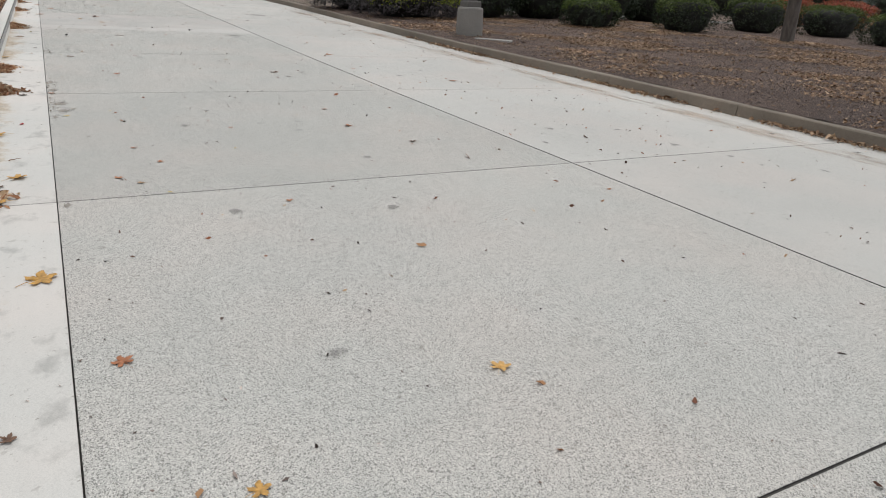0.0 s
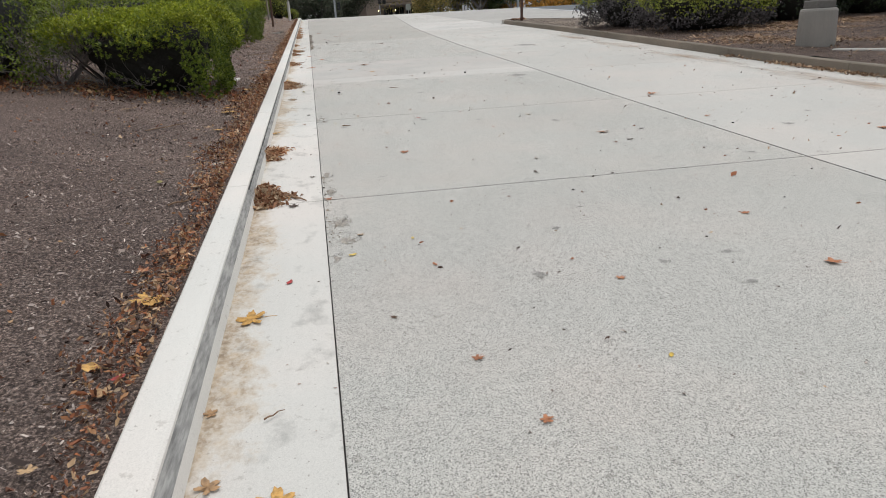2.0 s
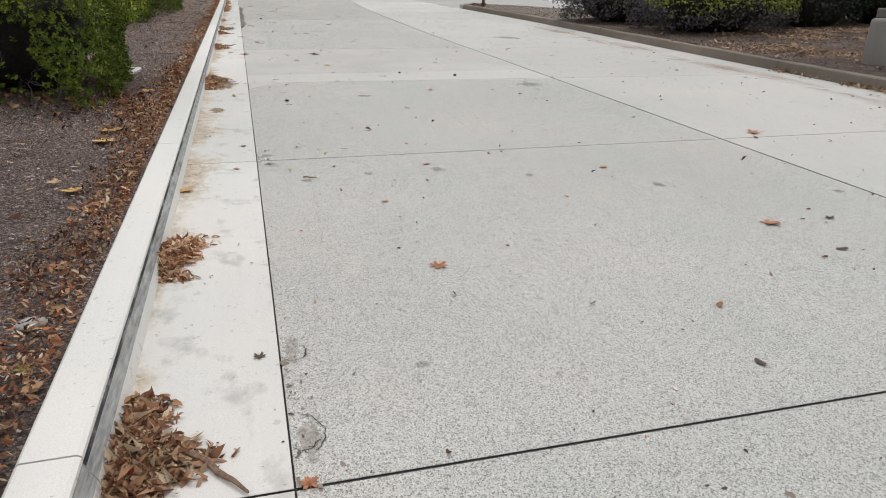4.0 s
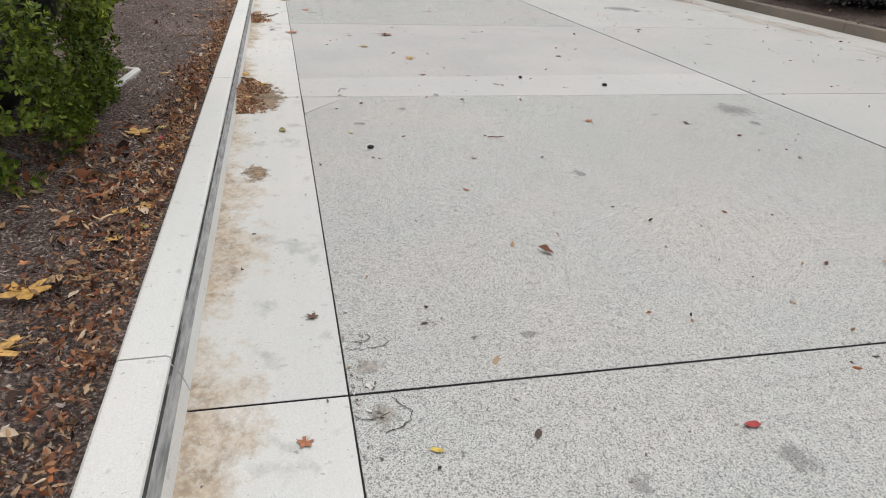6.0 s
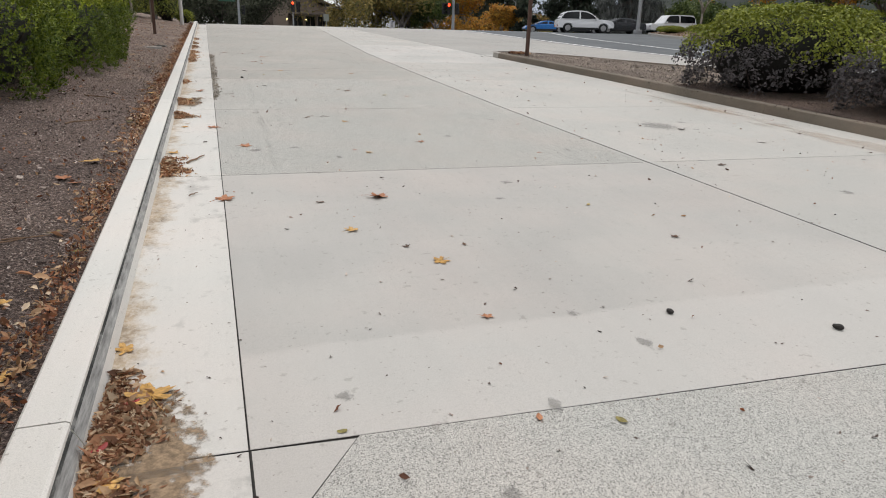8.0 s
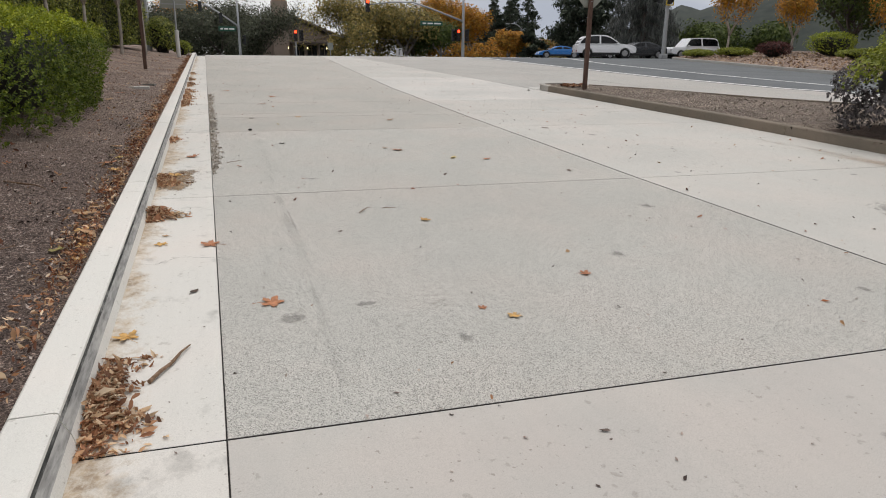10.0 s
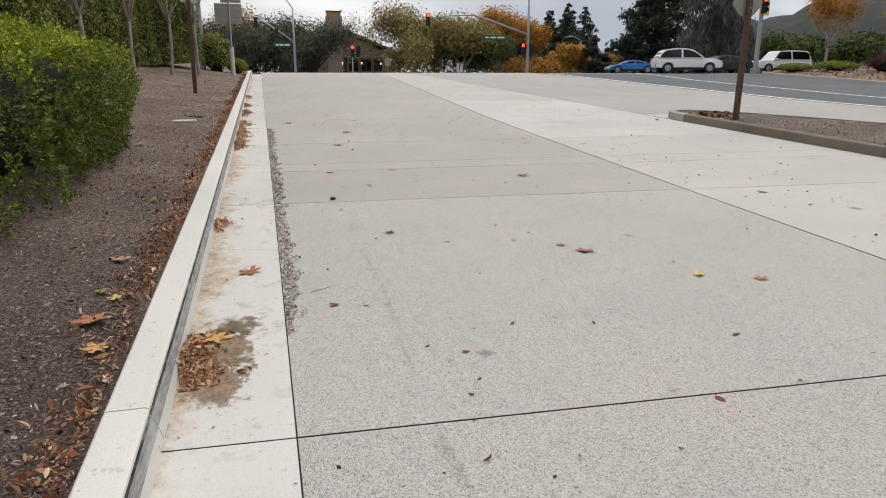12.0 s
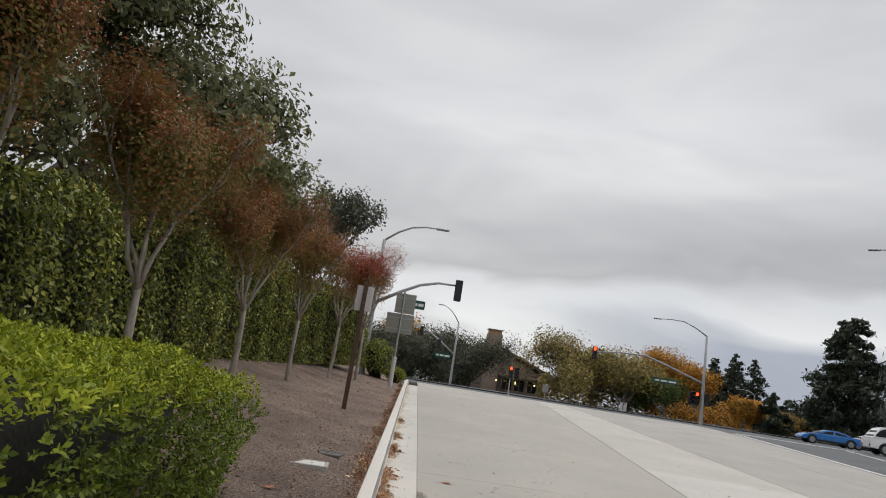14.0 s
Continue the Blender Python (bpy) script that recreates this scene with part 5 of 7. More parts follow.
car("suv", "white sport utility car with dark windows crossing the junction", 30.8, 70.6, LEVEL - 0.02, -18, M_CARWHITE)
car("sport", "low blue sports car on the far road", 33.3, 83.0, LEVEL - 0.02, 165, M_CARBLUE)
car("sedan", "white sedan behind a blue car", 37.6, 83.6, LEVEL - 0.02, 165, M_CARWHITE)
car("sedan", "dark grey sedan waiting at the crossing", 37.0, 74.9, LEVEL, 175, M_CARGREY)
car("wagon", "white boxy wagon waiting behind a dark sedan", 42.3, 74.4, LEVEL, 175, M_CARWHITE)


# ---- restaurant beyond the crossing ----
def restaurant():
    ob = thing("building", "low brown restaurant with a chimney and broad pitched roof", "building", pose(13.0, 150.0, LEVEL))
    part("wall", box_bm(-9.5, 0, -0.2, 10.0, 14, 3.6, 0.02), M_STUCCO, ob)
    bm = bmesh.new()
    pts = [(-10.8, 3.4), (1.2, 8.0), (11.6, 3.9), (11.6, 3.6), (1.2, 7.6), (-10.8, 3.1)]
    a = [bm.verts.new((x, -1.3, z)) for x, z in pts]
    b = [bm.verts.new((x, 15, z)) for x, z in pts]
    bm.faces.new(a)
    bm.faces.new(b[::-1])
    for k in range(6):
        bm.faces.new((a[k], b[k], b[(k + 1) % 6], a[(k + 1) % 6]))
    bmesh.ops.recalc_face_normals(bm, faces=bm.faces)
    part("roof", bm, M_ROOF, ob)
    bm = bmesh.new()
    tri = [(-9.4, 3.5), (9.9, 3.5), (1.2, 7.55)]
    a = [bm.verts.new((x, 0.0, z)) for x, z in tri]
    b = [bm.verts.new((x, 0.3, z)) for x, z in tri]
    bm.faces.new(a)
    bm.faces.new(b[::-1])
    for k in range(3):
        bm.faces.new((a[k], b[k], b[(k + 1) % 3], a[(k + 1) % 3]))
    bmesh.ops.recalc_face_normals(bm, faces=bm.faces)
    part("gable", bm, M_STUCCO, ob)
    ch = part("chimney", box_bm(-1.4, -1.7, 0, 1.3, 0.6, 9.9, 0.03), M_STUCCO, ob)
    part("chimney_top", box_bm(-1.2, -1.5, 9.9, 1.1, 0.4, 10.6, 0.02), M_CHIMNEY, ch, "ochre chimney head")
    part("chimney_cap", box_bm(-1.4, -1.7, 10.6, 1.3, 0.6, 10.75, 0.02), M_ROOF, ch)
    part("porch_roof", box_bm(1.6, -2.6, 2.75, 11.4, -0.05, 3.05, 0.03), M_ROOF, ob)
    for k in range(5):
        part("porch_post", box_bm(1.9 + 2.25 * k, -2.5, -0.2, 2.1 + 2.25 * k, -2.3, 2.75), M_ROOF, ob)
    for k in range(4):
        w = part("window", box_bm(2.3 + 2.3 * k, -0.05, 0.6, 4.1 + 2.3 * k, -0.006, 2.5), M_WINDOW, ob)
        if k < 3:
            part("porch_lamp", tube_bm([(1.0 + 3.4 * k, -2.62, 1.75), (1.0 + 3.4 * k, -2.62, 1.95), (1.0 + 3.4 * k, -2.62, 2.1)], [0.05, 0.085, 0.03], 8), M_BEAM, ob, "lit warm lantern")
        part("window_frame", box_bm(3.16 + 2.3 * k, -0.075, 0.6, 3.24 + 2.3 * k, -0.052, 2.5), M_STUCCO, w)


restaurant()

# ---- far trees ----
G_FAR = "far trees beyond the crossing"
for k, (x, y, h) in enumerate(((-12, 128, 8.4), (-7, 124, 8.4), (-2.5, 130, 8.6), (2.0, 126, 9.0), (5.6, 131, 9.6), (8.4, 135, 9.6))):
    tree("olive_tree", "grey-green bushy tree beyond the crossing", x, y, 0.8, 6, h * 0.29, 0.22, 3, 8500, [M_OLIVE], (0.32, 0.19), 0.95, 100 + k, z0=LEVEL, spread=0.55, up=0.15, bark_mat=M_BARK_DARK, group=G_FAR, lean=1.0)
tree("red_tree", "small tree with red-orange autumn leaves", -3.2, 143, 3.2, 5, 2.3, 0.2, 3, 4500, [M_ORANGE], (0.36, 0.24), 0.6, 120, z0=LEVEL, group=G_FAR, lean=0.9)
for k, (x, y, s) in enumerate(((21.8, 124, 1.0), (25.6, 127, 0.86), (28.6, 122, 0.76), (31.0, 127, 0.66))):
    tree("sycamore", "large sycamore with thinning olive and ochre leaves", x, y, 1.0 * s, 7, 2.9 * s, 0.26, 4, 10500, [M_SYC], (0.35, 0.24), 0.95, 130 + k, z0=LEVEL, spread=0.5, up=0.17, group=G_FAR, lean=0.8)
for k, (x, y, s) in enumerate(((38.0, 131, 1.12), (41.6, 129, 0.84), (43.6, 118, 0.42), (45.6, 119, 0.40))):
    tree("autumn_tree", "tree in bright orange and yellow autumn leaf", x, y, 0.9 * s, 6, 2.6 * s, 0.22, 3, 9500, [M_ORANGE], (0.33, 0.22), 0.70 * s + 0.2, 140 + k, z0=LEVEL, spread=0.26, up=0.45, group=G_FAR, lean=0.42)
tree("olive_tree", "dark green rounded tree among orange trees", 33.4, 120, 0.5, 6, 1.5, 0.18, 3, 6000, [M_PRIVET], (0.3, 0.2), 0.55, 150, z0=LEVEL, group=G_FAR, lean=0.7)
for k, (x, y, h) in enumerate(((74, 203, 13.5), (77, 200, 14.5), (79.5, 204, 17.5), (82.0, 199, 16.5), (84.5, 203, 19.5), (87.0, 198, 18.0), (70, 206, 11.5), (95, 196, 9.0), (101, 190, 8.0), (92, 192, 6.5))):
    conifer("fir_tree", "dark fir of a close cluster on the skyline" if h > 10 else "small dark fir on the skyline", x - 2.0, y, h, 6.2, 4500, M_CONIFER, (0.8, 0.34), 160 + k, LEVEL, 0.35, G_FAR, 0.7)
conifer("cedar_tree", "broad dark evergreen conifer across the street", 51.0, 107.5, 15.6, 6.3, 20000, M_CONIFER, (0.6, 0.26), 170, LEVEL, 0.45, G_FAR, 0.55)
conifer("cedar_tree", "broad dark evergreen conifer across the street", 46.6, 116.0, 5.4, 2.6, 4000, M_CONIFER, (0.5, 0.24), 171, LEVEL, 0.35, G_FAR, 0.6)
conifer("weeping_conifer", "grey-green weeping conifer with hanging sprays", 51.6, 95.5, 15.5, 4.9, 26000, M_CYPRESS, (0.85, 0.10), 172, LEVEL, 1.1, G_FAR, 0.30, hang=True)
for k, (x, y, s) in enumerate(((58, 101, 0.36), (63, 97, 0.36), (58, 91, 0.28), (68, 92, 0.36))):
    tree("oak_tree", "dark rounded evergreen across the street", x, y, 0.8, 6, 3.4 * s, 0.25, 4, 7000, [M_PRIVET], (0.4, 0.25), 0.6, 180 + k, z0=LEVEL, bark_mat=M_BARK_DARK, group=G_FAR, lean=0.9)
for k, (x, y) in enumerate(((56, 122), (61, 124), (66, 121), (53, 126))):
    shrub("shrub", "purple-brown leaved shrub on the far verge", x, y, 3.2, 2.2, 3.2, 3500, [M_MYRTLE], (0.3, 0.2), group="purple shrubs on the far verge", seed=190 + k, power=2.2, z0=LEVEL)

def far_thicket():
    """Undergrowth that fills the foot of the far trees: grey-green, ochre and dark stretches."""
    r = np.random.default_rng(260)
    for x0, x1, top, mat, words in ((-40, 8.5, 3.8, M_OLIVE, "grey-green"), (18.5, 33.5, 5.2, M_SYC, "ochre"), (33.5, 48, 3.0, M_ORANGE, "orange-brown"), (48, 70, 2.3, M_MYRTLE, "purple-brown")):
        n = int((x1 - x0) * 80 * top)
        x = r.uniform(x0, x1, n)
        y = 133 - 0.25 * np.abs(x - 10) + r.normal(size=n) * 1.3
        h = top * (0.8 + 0.22 * np.sin(x * 0.9) + 0.18 * np.sin(x * 2.3 + 1))
        C = np.stack([x, y, LEVEL + h * r.random(n) ** 0.8], 1)
        put("thicket", mesh_np("thicket", *leaf_quads(C, np.tile([0.0, -0.8, 0.6], (n, 1)), 0.34, 0.23, r)), mat, None, words + " undergrowth along the foot of the far trees", "undergrowth", kind="stuff")


far_thicket()


def small_sign(x, y, h, w, hh, label, arrow):
    ob = thing("road_sign", label, "road sign", pose(x, y, LEVEL - 0.02))
    part("post", tube_bm([(0, 0, -0.1), (0, 0, h)], 0.04, 8), M_GALV, ob)
    panel = part("sign_panel", box_bm(-w / 2, -0.06, h - hh, w / 2, -0.042, h, 0.006), M_SIGNWHITE if arrow else M_SIGNBACK, ob)
    if arrow:
        part("arrow", box_bm(-0.06, -0.068, h - hh * 0.85, 0.02, -0.062, h - hh * 0.2), M_BLACK, panel, "black bar of the sign")
        part("arrow", box_bm(-0.06, -0.068, h - hh * 0.2, 0.20, -0.062, h - hh * 0.08), M_BLACK, panel, "black bar of the sign")


small_sign(18.9, 90.4, 0.95, 0.62, 0.75, "small white and black median sign on a low post", True)
small_sign(12.7, 95.6, 1.55, 0.6, 0.75, "plain grey sign back on a low post", False)

# bank across the street
M_MAROON = leafy("maroon_leaves", [(0.05, 0.02, 0.02), (0.10, 0.038, 0.034), (0.16, 0.065, 0.055)], 0.6)
G_BANK = "planting on the bank across the street"
for k, (x, y, s) in enumerate(((40.2, 67.2, 0.85), (42.0, 62.5, 0.8), (45.5, 57.5, 0.75))):
    tree("autumn_tree", "young tree with thin orange autumn leaves on the bank", x, y, 1.9 * s, 4, 1.55 * s, 0.10, 3, 3800, [M_ORANGE], (0.15, 0.11), 0.35, 200 + k, z0=zb(0, y) + 0.4, spread=0.3, up=0.35, group=G_BANK, lean=0.45)
for k, (x, y, s) in enumerate(((46, 52, 0.75), (50, 58, 0.9), (44, 46, 0.7), (52, 66, 0.8), (50, 46, 0.8), (58, 60, 0.9))):
    tree("oak_tree", "dark evergreen tree on the bank", x, y, 1.6, 6, 2.5 * s, 0.25, 4, 9000, [M_PRIVET], (0.30, 0.19), 0.6, 210 + k, z0=zb(0, y) + 0.5, bark_mat=M_BARK_DARK, group=G_BANK, lean=0.9)
for k, (x, y, rx, h, mats) in enumerate(((35.6, 65.0, 1.1, 0.5, [M_LIME]), (37.4, 63.2, 1.3, 0.55, [M_LIME]), (38.0, 60.0, 1.1, 0.95, [M_MAROON]), (40.5, 57.5, 1.9, 1.5, [M_BOX]), (38.5, 53.5, 1.4, 0.5, [M_LIME]),
                                         (42.5, 53.5, 2.2, 1.6, [M_BOX]), (40.0, 48.5, 2.0, 1.3, [M_DARKHEDGE]), (36.8, 49.0, 1.2, 0.5, [M_LIME]))):
    shrub("shrub", "low clipped shrub on the gravelly bank", x, y, rx, 1.1, h, 5000, mats, (0.10, 0.06), group=G_BANK, seed=230 + k, power=2.4, z0=zb(0, y) + 0.22 + 0.05 * (x - float(lane(FAR_KERB, y))))
shrub("shrub", "low yellow-green plant by the sign pole", -1.2, 63.6, 0.5, 0.6, 0.75, 4000, [M_LIME], (0.08, 0.04), group="plants at the end of the bank", seed=250, power=2.2)
shrub("shrub", "dark green rounded shrub at the end of the hedge", -2.3, 63.6, 0.9, 1.0, 1.9, 9000, [M_LAUREL], (0.09, 0.05), group="plants at the end of the bank", seed=251, power=2.2)


def hill():
    """A far wooded ridge beyond the trees on the right."""
    a = np.radians(np.linspace(24, 88, 90))
    rise = np.interp(np.degrees(a), (24, 30, 38, 44, 52, 62, 75, 88), (3, 22, 50, 62, 78, 90, 80, 70)) + 4 * np.sin(np.degrees(a) * 0.9) + 2 * np.sin(np.degrees(a) * 2.7)
    V = []
    for rad, f in ((560, 0.0), (620, 0.55), (700, 1.0), (860, 1.15)):
        V.append(np.stack([np.sin(a) * rad, 28 + np.cos(a) * rad, LEVEL + rise * f], 1))
    V = np.concatenate(V)
    n = len(a)
    k = (np.arange(3)[:, None] * n + np.arange(n - 1)[None]).ravel()
    m, nt, b = shader("far_wooded_slope", 1.0)
    f = fuzz(nt, where(nt), 0.06, 8.0, 0.7)
    nt.links.new(ramp(nt, f, (0.3, (0.016, 0.024, 0.022)), (0.7, (0.048, 0.056, 0.046))), b.inputs["Base Color"])
    put("backdrop_hill", mesh_np("backdrop_hill", V, np.stack([k, k + 1, k + n + 1, k + n], 1)), m, None, "dark wooded hill in the distance", "hill", kind="structure", smooth=True)


hill()

# ---- fallen leaves, litter and twigs ----
def leaf_paint(name, a, b):
    m, nt, bs = shader(name, 0.6)
    rnd = nt.nodes.new("ShaderNodeObjectInfo").outputs["Random"]
    col = ramp(nt, rnd, (0.0, a), (1.0, b))
    col = blend(nt, col, ramp(nt, fuzz(nt, where(nt), 45.0, 4.0), (0.35, 0.62), (0.62, 1.1)), 1.0, "MULTIPLY")
    nt.links.new(col, bs.inputs["Base Color"])
    return m


LEAF_PAINT = {
    "gold": leaf_paint("gold_leaf", (0.50, 0.27, 0.06), (0.62, 0.36, 0.11)),
    "rust": leaf_paint("rust_leaf", (0.36, 0.13, 0.05), (0.48, 0.20, 0.09)),
    "brown": leaf_paint("dark_brown_leaf", (0.05, 0.03, 0.02), (0.15, 0.075, 0.04)),
    "tan": leaf_paint("tan_leaf", (0.36, 0.21, 0.10), (0.46, 0.30, 0.16)),
    "yellow": leaf_paint("yellow_leaf", (0.58, 0.40, 0.06), (0.66, 0.50, 0.15)),
    "olive": leaf_paint("olive_leaf", (0.24, 0.20, 0.05), (0.30, 0.24, 0.07)),
    "orange": leaf_paint("orange_leaf", (0.56, 0.17, 0.03), (0.62, 0.22, 0.05)),
    "red": leaf_paint("red_leaf", (0.35, 0.03, 0.03), (0.42, 0.06, 0.05)),
}


def leaf_mesh(name, lobes, seed, curl):
    """One fallen leaf, 1 m long before scaling: lobed or oval blade, cupped, with a stalk."""
    r = np.random.default_rng(seed)
    bm = bmesh.new()
    n = 40 if lobes else 16
    mid = [bm.verts.new((0, 0, 0.10 * curl))]
    ring, inner = [], []
    for k in range(n):
        a = 2 * math.pi * k / n
        if lobes:
            rad = 0.23 + 0.26 * abs(math.cos(2.5 * (a - math.pi / 2))) ** 1.15 + 0.045 * (k % 2) + 0.03 * r.normal()
            rad *= 0.55 if abs(a - 1.5 * math.pi) < 0.35 else 1.0
            x, y = rad * math.cos(a), rad * math.sin(a)
        else:
            x, y = 0.26 * math.cos(a) * (1 - 0.15 * math.sin(a)), 0.5 * math.sin(a)
        z = curl * (0.55 * x * x + 0.35 * y * y * (1 + 0.6 * math.sin(3 * a + seed))) + 0.03 * r.random()
        ring.append(bm.verts.new((x, y, max(z, 0.0))))
        inner.append(bm.verts.new((x * 0.5, y * 0.5, max(z * 0.3 + 0.04, 0))))
    for k in range(n):
        j = (k + 1) % n
        bm.faces.new((ring[k], ring[j], inner[j], inner[k]))
        bm.faces.new((inner[k], inner[j], mid[0]))
    tube_bm([(0, -0.18, 0.03), (0.03, -0.5, 0.05), (0.10, -0.82, 0.02)], [0.012, 0.010, 0.008], 4, bm)
    me = bpy.data.meshes.new(name)
    bm.to_mesh(me)
    bm.free()
    return me


BLADES = {c: [leaf_mesh("leaf_blade", lob, 3 * k + len(c), cu) for k, (lob, cu) in enumerate(((True, 0.5), (True, 0.9), (False, 1.1)))] for c in LEAF_PAINT}
LEAF_WORDS = {"gold": "golden lobed fallen leaf", "rust": "rust-orange fallen leaf", "brown": "dark brown curled fallen leaf", "tan": "dry tan fallen leaf", "yellow": "small yellow fallen leaf", "olive": "dull olive fallen leaf", "red": "small dark red fallen leaf", "orange": "bright orange oval fallen leaf"}


# leaf heaps in the gutter: middle, half length, number of leaves
PILES = ((6.95, 0.30, 260), (11.3, 0.36, 420), (12.95, 0.30, 260), (19.15, 0.62, 900), (23.75, 0.42, 420), (26.95, 0.26, 220), (28.38, 0.34, 330), (31.2, 0.25, 100), (36.6, 0.7, 420), (38.0, 0.9, 520), (39.6, 0.8, 420), (42.2, 0.9, 380), (44.4, 0.7, 220), (47.5, 0.8, 200))


def pile_height(x, y):
    return sum(0.055 * np.exp(-((x + 0.53) / 0.15) ** 2 - ((y - py) / (ln * 0.6)) ** 2) for py, ln, n in PILES)


def curled(name, label, category, C, length, width, mat, seed):
    """Loose small leaves, each folded along its rib and arched."""
    r = np.random.default_rng(seed)
    n = len(C)
    N = np.tile([0.0, -0.04, 1.0], (n, 1)) + r.normal(size=(n, 3)) * 0.75
    N /= np.linalg.norm(N, axis=1)[:, None]
    A = r.normal(size=(n, 3))
    A -= N * (A * N).sum(1)[:, None]
    A /= np.linalg.norm(A, axis=1)[:, None]
    B = np.cross(N, A)
    s = np.exp(r.normal(size=(n, 1)) * 0.40)
    L, W = length * s, width * s * r.uniform(0.7, 1.3, (n, 1))
    arch, fold, twist = r.uniform(-0.25, 0.45, (n, 1)), r.uniform(-0.2, 1.0, (n, 1)), r.uniform(-0.5, 0.5, (n, 1))
    rib = [C + A * L * u + N * L * arch * (0.25 - u * u) for u in (-0.5, -0.17, 0.2, 0.5)]
    side = [[rib[k] + sg * W * w * (B + sg * twist * (k - 1.5) * N) * 0.5 + N * W * fold * w * 0.5 for k, w in ((1, 1.0), (2, 0.8))] for sg in (-1, 1)]
    V = np.stack(rib + side[0] + side[1], 1).reshape(-1, 3)
    k = np.arange(n)[:, None] * 8
    quads = np.concatenate([k + np.array(q) for q in ((0, 1, 5, 4), (1, 2, 3, 5), (0, 6, 7, 1), (1, 7, 3, 2))])
    return put(name, mesh_np(name, V, quads), mat, None, label, category, kind="stuff")


def leaf_at(colour, x, y, size, shape, on="concrete"):
    z = zb(x, y) + 0.003
    if x < -0.3:
        z += 1.1 * float(pile_height(x, y))
    if x < -0.76:
        z = zb(x, y) + float(soil_left(x, y)) + 0.02
    me = BLADES[colour][shape]
    m = pose(x, y, z, 2.3 + RNG.normal() * 3, RNG.normal() * 4, RNG.uniform(0, 360)) @ Matrix.Scale(size, 4)
    put("fallen_leaf", me, LEAF_PAINT[colour], None, LEAF_WORDS[colour] + (" on the pale concrete" if on == "concrete" else " on the dark soil"), "leaf", "fallen leaves on the " + on, m=m)


def strew(colour, on, *spots):
    """Single leaves of one colour at (x, y, size)."""
    small = ("yellow", "red", "orange", "olive")
    for k, (x, y, size) in enumerate(spots):
        oval = colour in small or size < 0.05
        if on == "soil":
            shape = 2 if colour == "red" else 0
        else:
            shape = 2 if oval else 1 + k % 2 if colour == "brown" else k % 2
        leaf_at(colour, x, y, size, shape, on)


# fallen leaves up the drive, then on the bank
strew("gold", "concrete", (0.48, 3.79, 0.078), (1.6, 4.1, 0.094), (-0.1, 5.69, 0.149), (-0.33, 6.99, 0.139), (-0.43, 7.15, 0.094), (-0.23, 7.58, 0.137), (-0.41, 8.98, 0.157))
strew("rust", "concrete", (0.18, 4.74, 0.088), (1.43, 6.54, 0.059), (0.41, 7.41, 0.07), (0.75, 7.79, 0.057), (0.61, 8.3, 0.058), (2.77, 8.79, 0.101), (1.57, 8.93, 0.055))
strew("brown", "concrete", (-0.21, 4.37, 0.058), (2.48, 6.72, 0.035), (1.84, 6.76, 0.035), (-0.34, 7.37, 0.065), (3.14, 7.98, 0.077), (0.3, 8.8, 0.043))
strew("yellow", "concrete", (0.7, 6.96, 0.035), (1.42, 8.1, 0.038))
strew("tan", "concrete", (0.54, 7.24, 0.062), (-0.46, 7.71, 0.089), (-0.51, 8.16, 0.062))
strew("gold", "concrete", (0.8, 13.65, 0.055))
strew("red", "concrete", (-0.23, 9.41, 0.055), (-0.47, 11.2, 0.05))
strew("rust", "concrete", (1.42, 9.27, 0.035), (0.62, 9.43, 0.049), (2.84, 9.71, 0.068), (0.04, 11.06, 0.063), (5.75, 11.7, 0.136), (0.86, 12.53, 0.096), (3.09, 12.67, 0.134), (4.57, 13.06, 0.086))
strew("brown", "concrete", (1.17, 9.54, 0.035), (2.0, 10.56, 0.035), (-0.24, 10.95, 0.086), (1.86, 11.29, 0.059), (-0.08, 11.84, 0.053), (3.18, 12.2, 0.068), (3.54, 12.66, 0.064))
strew("yellow", "concrete", (0.15, 9.74, 0.056), (0.56, 9.93, 0.038))
strew("tan", "concrete", (0.23, 10.11, 0.054))
strew("gold", "concrete", (2.69, 14.11, 0.076), (-0.5, 14.19, 0.114), (-0.45, 18.95, 0.1))
strew("red", "concrete", (1.31, 14.5, 0.064), (-0.5, 18.88, 0.05))
strew("rust", "concrete", (-0.16, 14.69, 0.055), (4.82, 14.94, 0.15), (0.89, 16.7, 0.042), (2.3, 18.06, 0.071), (1.11, 18.96, 0.047))
strew("brown", "concrete", (0.97, 14.12, 0.037), (0.58, 14.59, 0.045), (-0.1, 15.42, 0.055), (4.03, 15.9, 0.059), (1.58, 17.23, 0.038), (3.12, 17.92, 0.07))
strew("yellow", "concrete", (0.24, 14.58, 0.044), (0.32, 17.94, 0.046))
strew("olive", "concrete", (-0.18, 18.05, 0.093), (1.42, 18.85, 0.058))
strew("tan", "concrete", (1.1, 17.27, 0.041))
strew("gold", "concrete", (-0.36, 19.52, 0.19), (-0.5, 19.97, 0.099), (1.28, 20.72, 0.116), (0.85, 21.46, 0.111))
strew("red", "concrete", (-0.43, 19.46, 0.075), (-0.49, 19.12, 0.065))
strew("rust", "concrete", (1.26, 19.88, 0.072), (1.24, 22.3, 0.19), (0.01, 22.49, 0.166))
strew("brown", "concrete", (3.12, 20.79, 0.07), (1.54, 20.99, 0.047), (1.14, 21.04, 0.054), (0.74, 22.23, 0.066), (5.24, 22.82, 0.095), (6.79, 23.87, 0.1))
strew("yellow", "concrete", (2.92, 21.7, 0.059))
strew("olive", "concrete", (0.34, 19.08, 0.04))
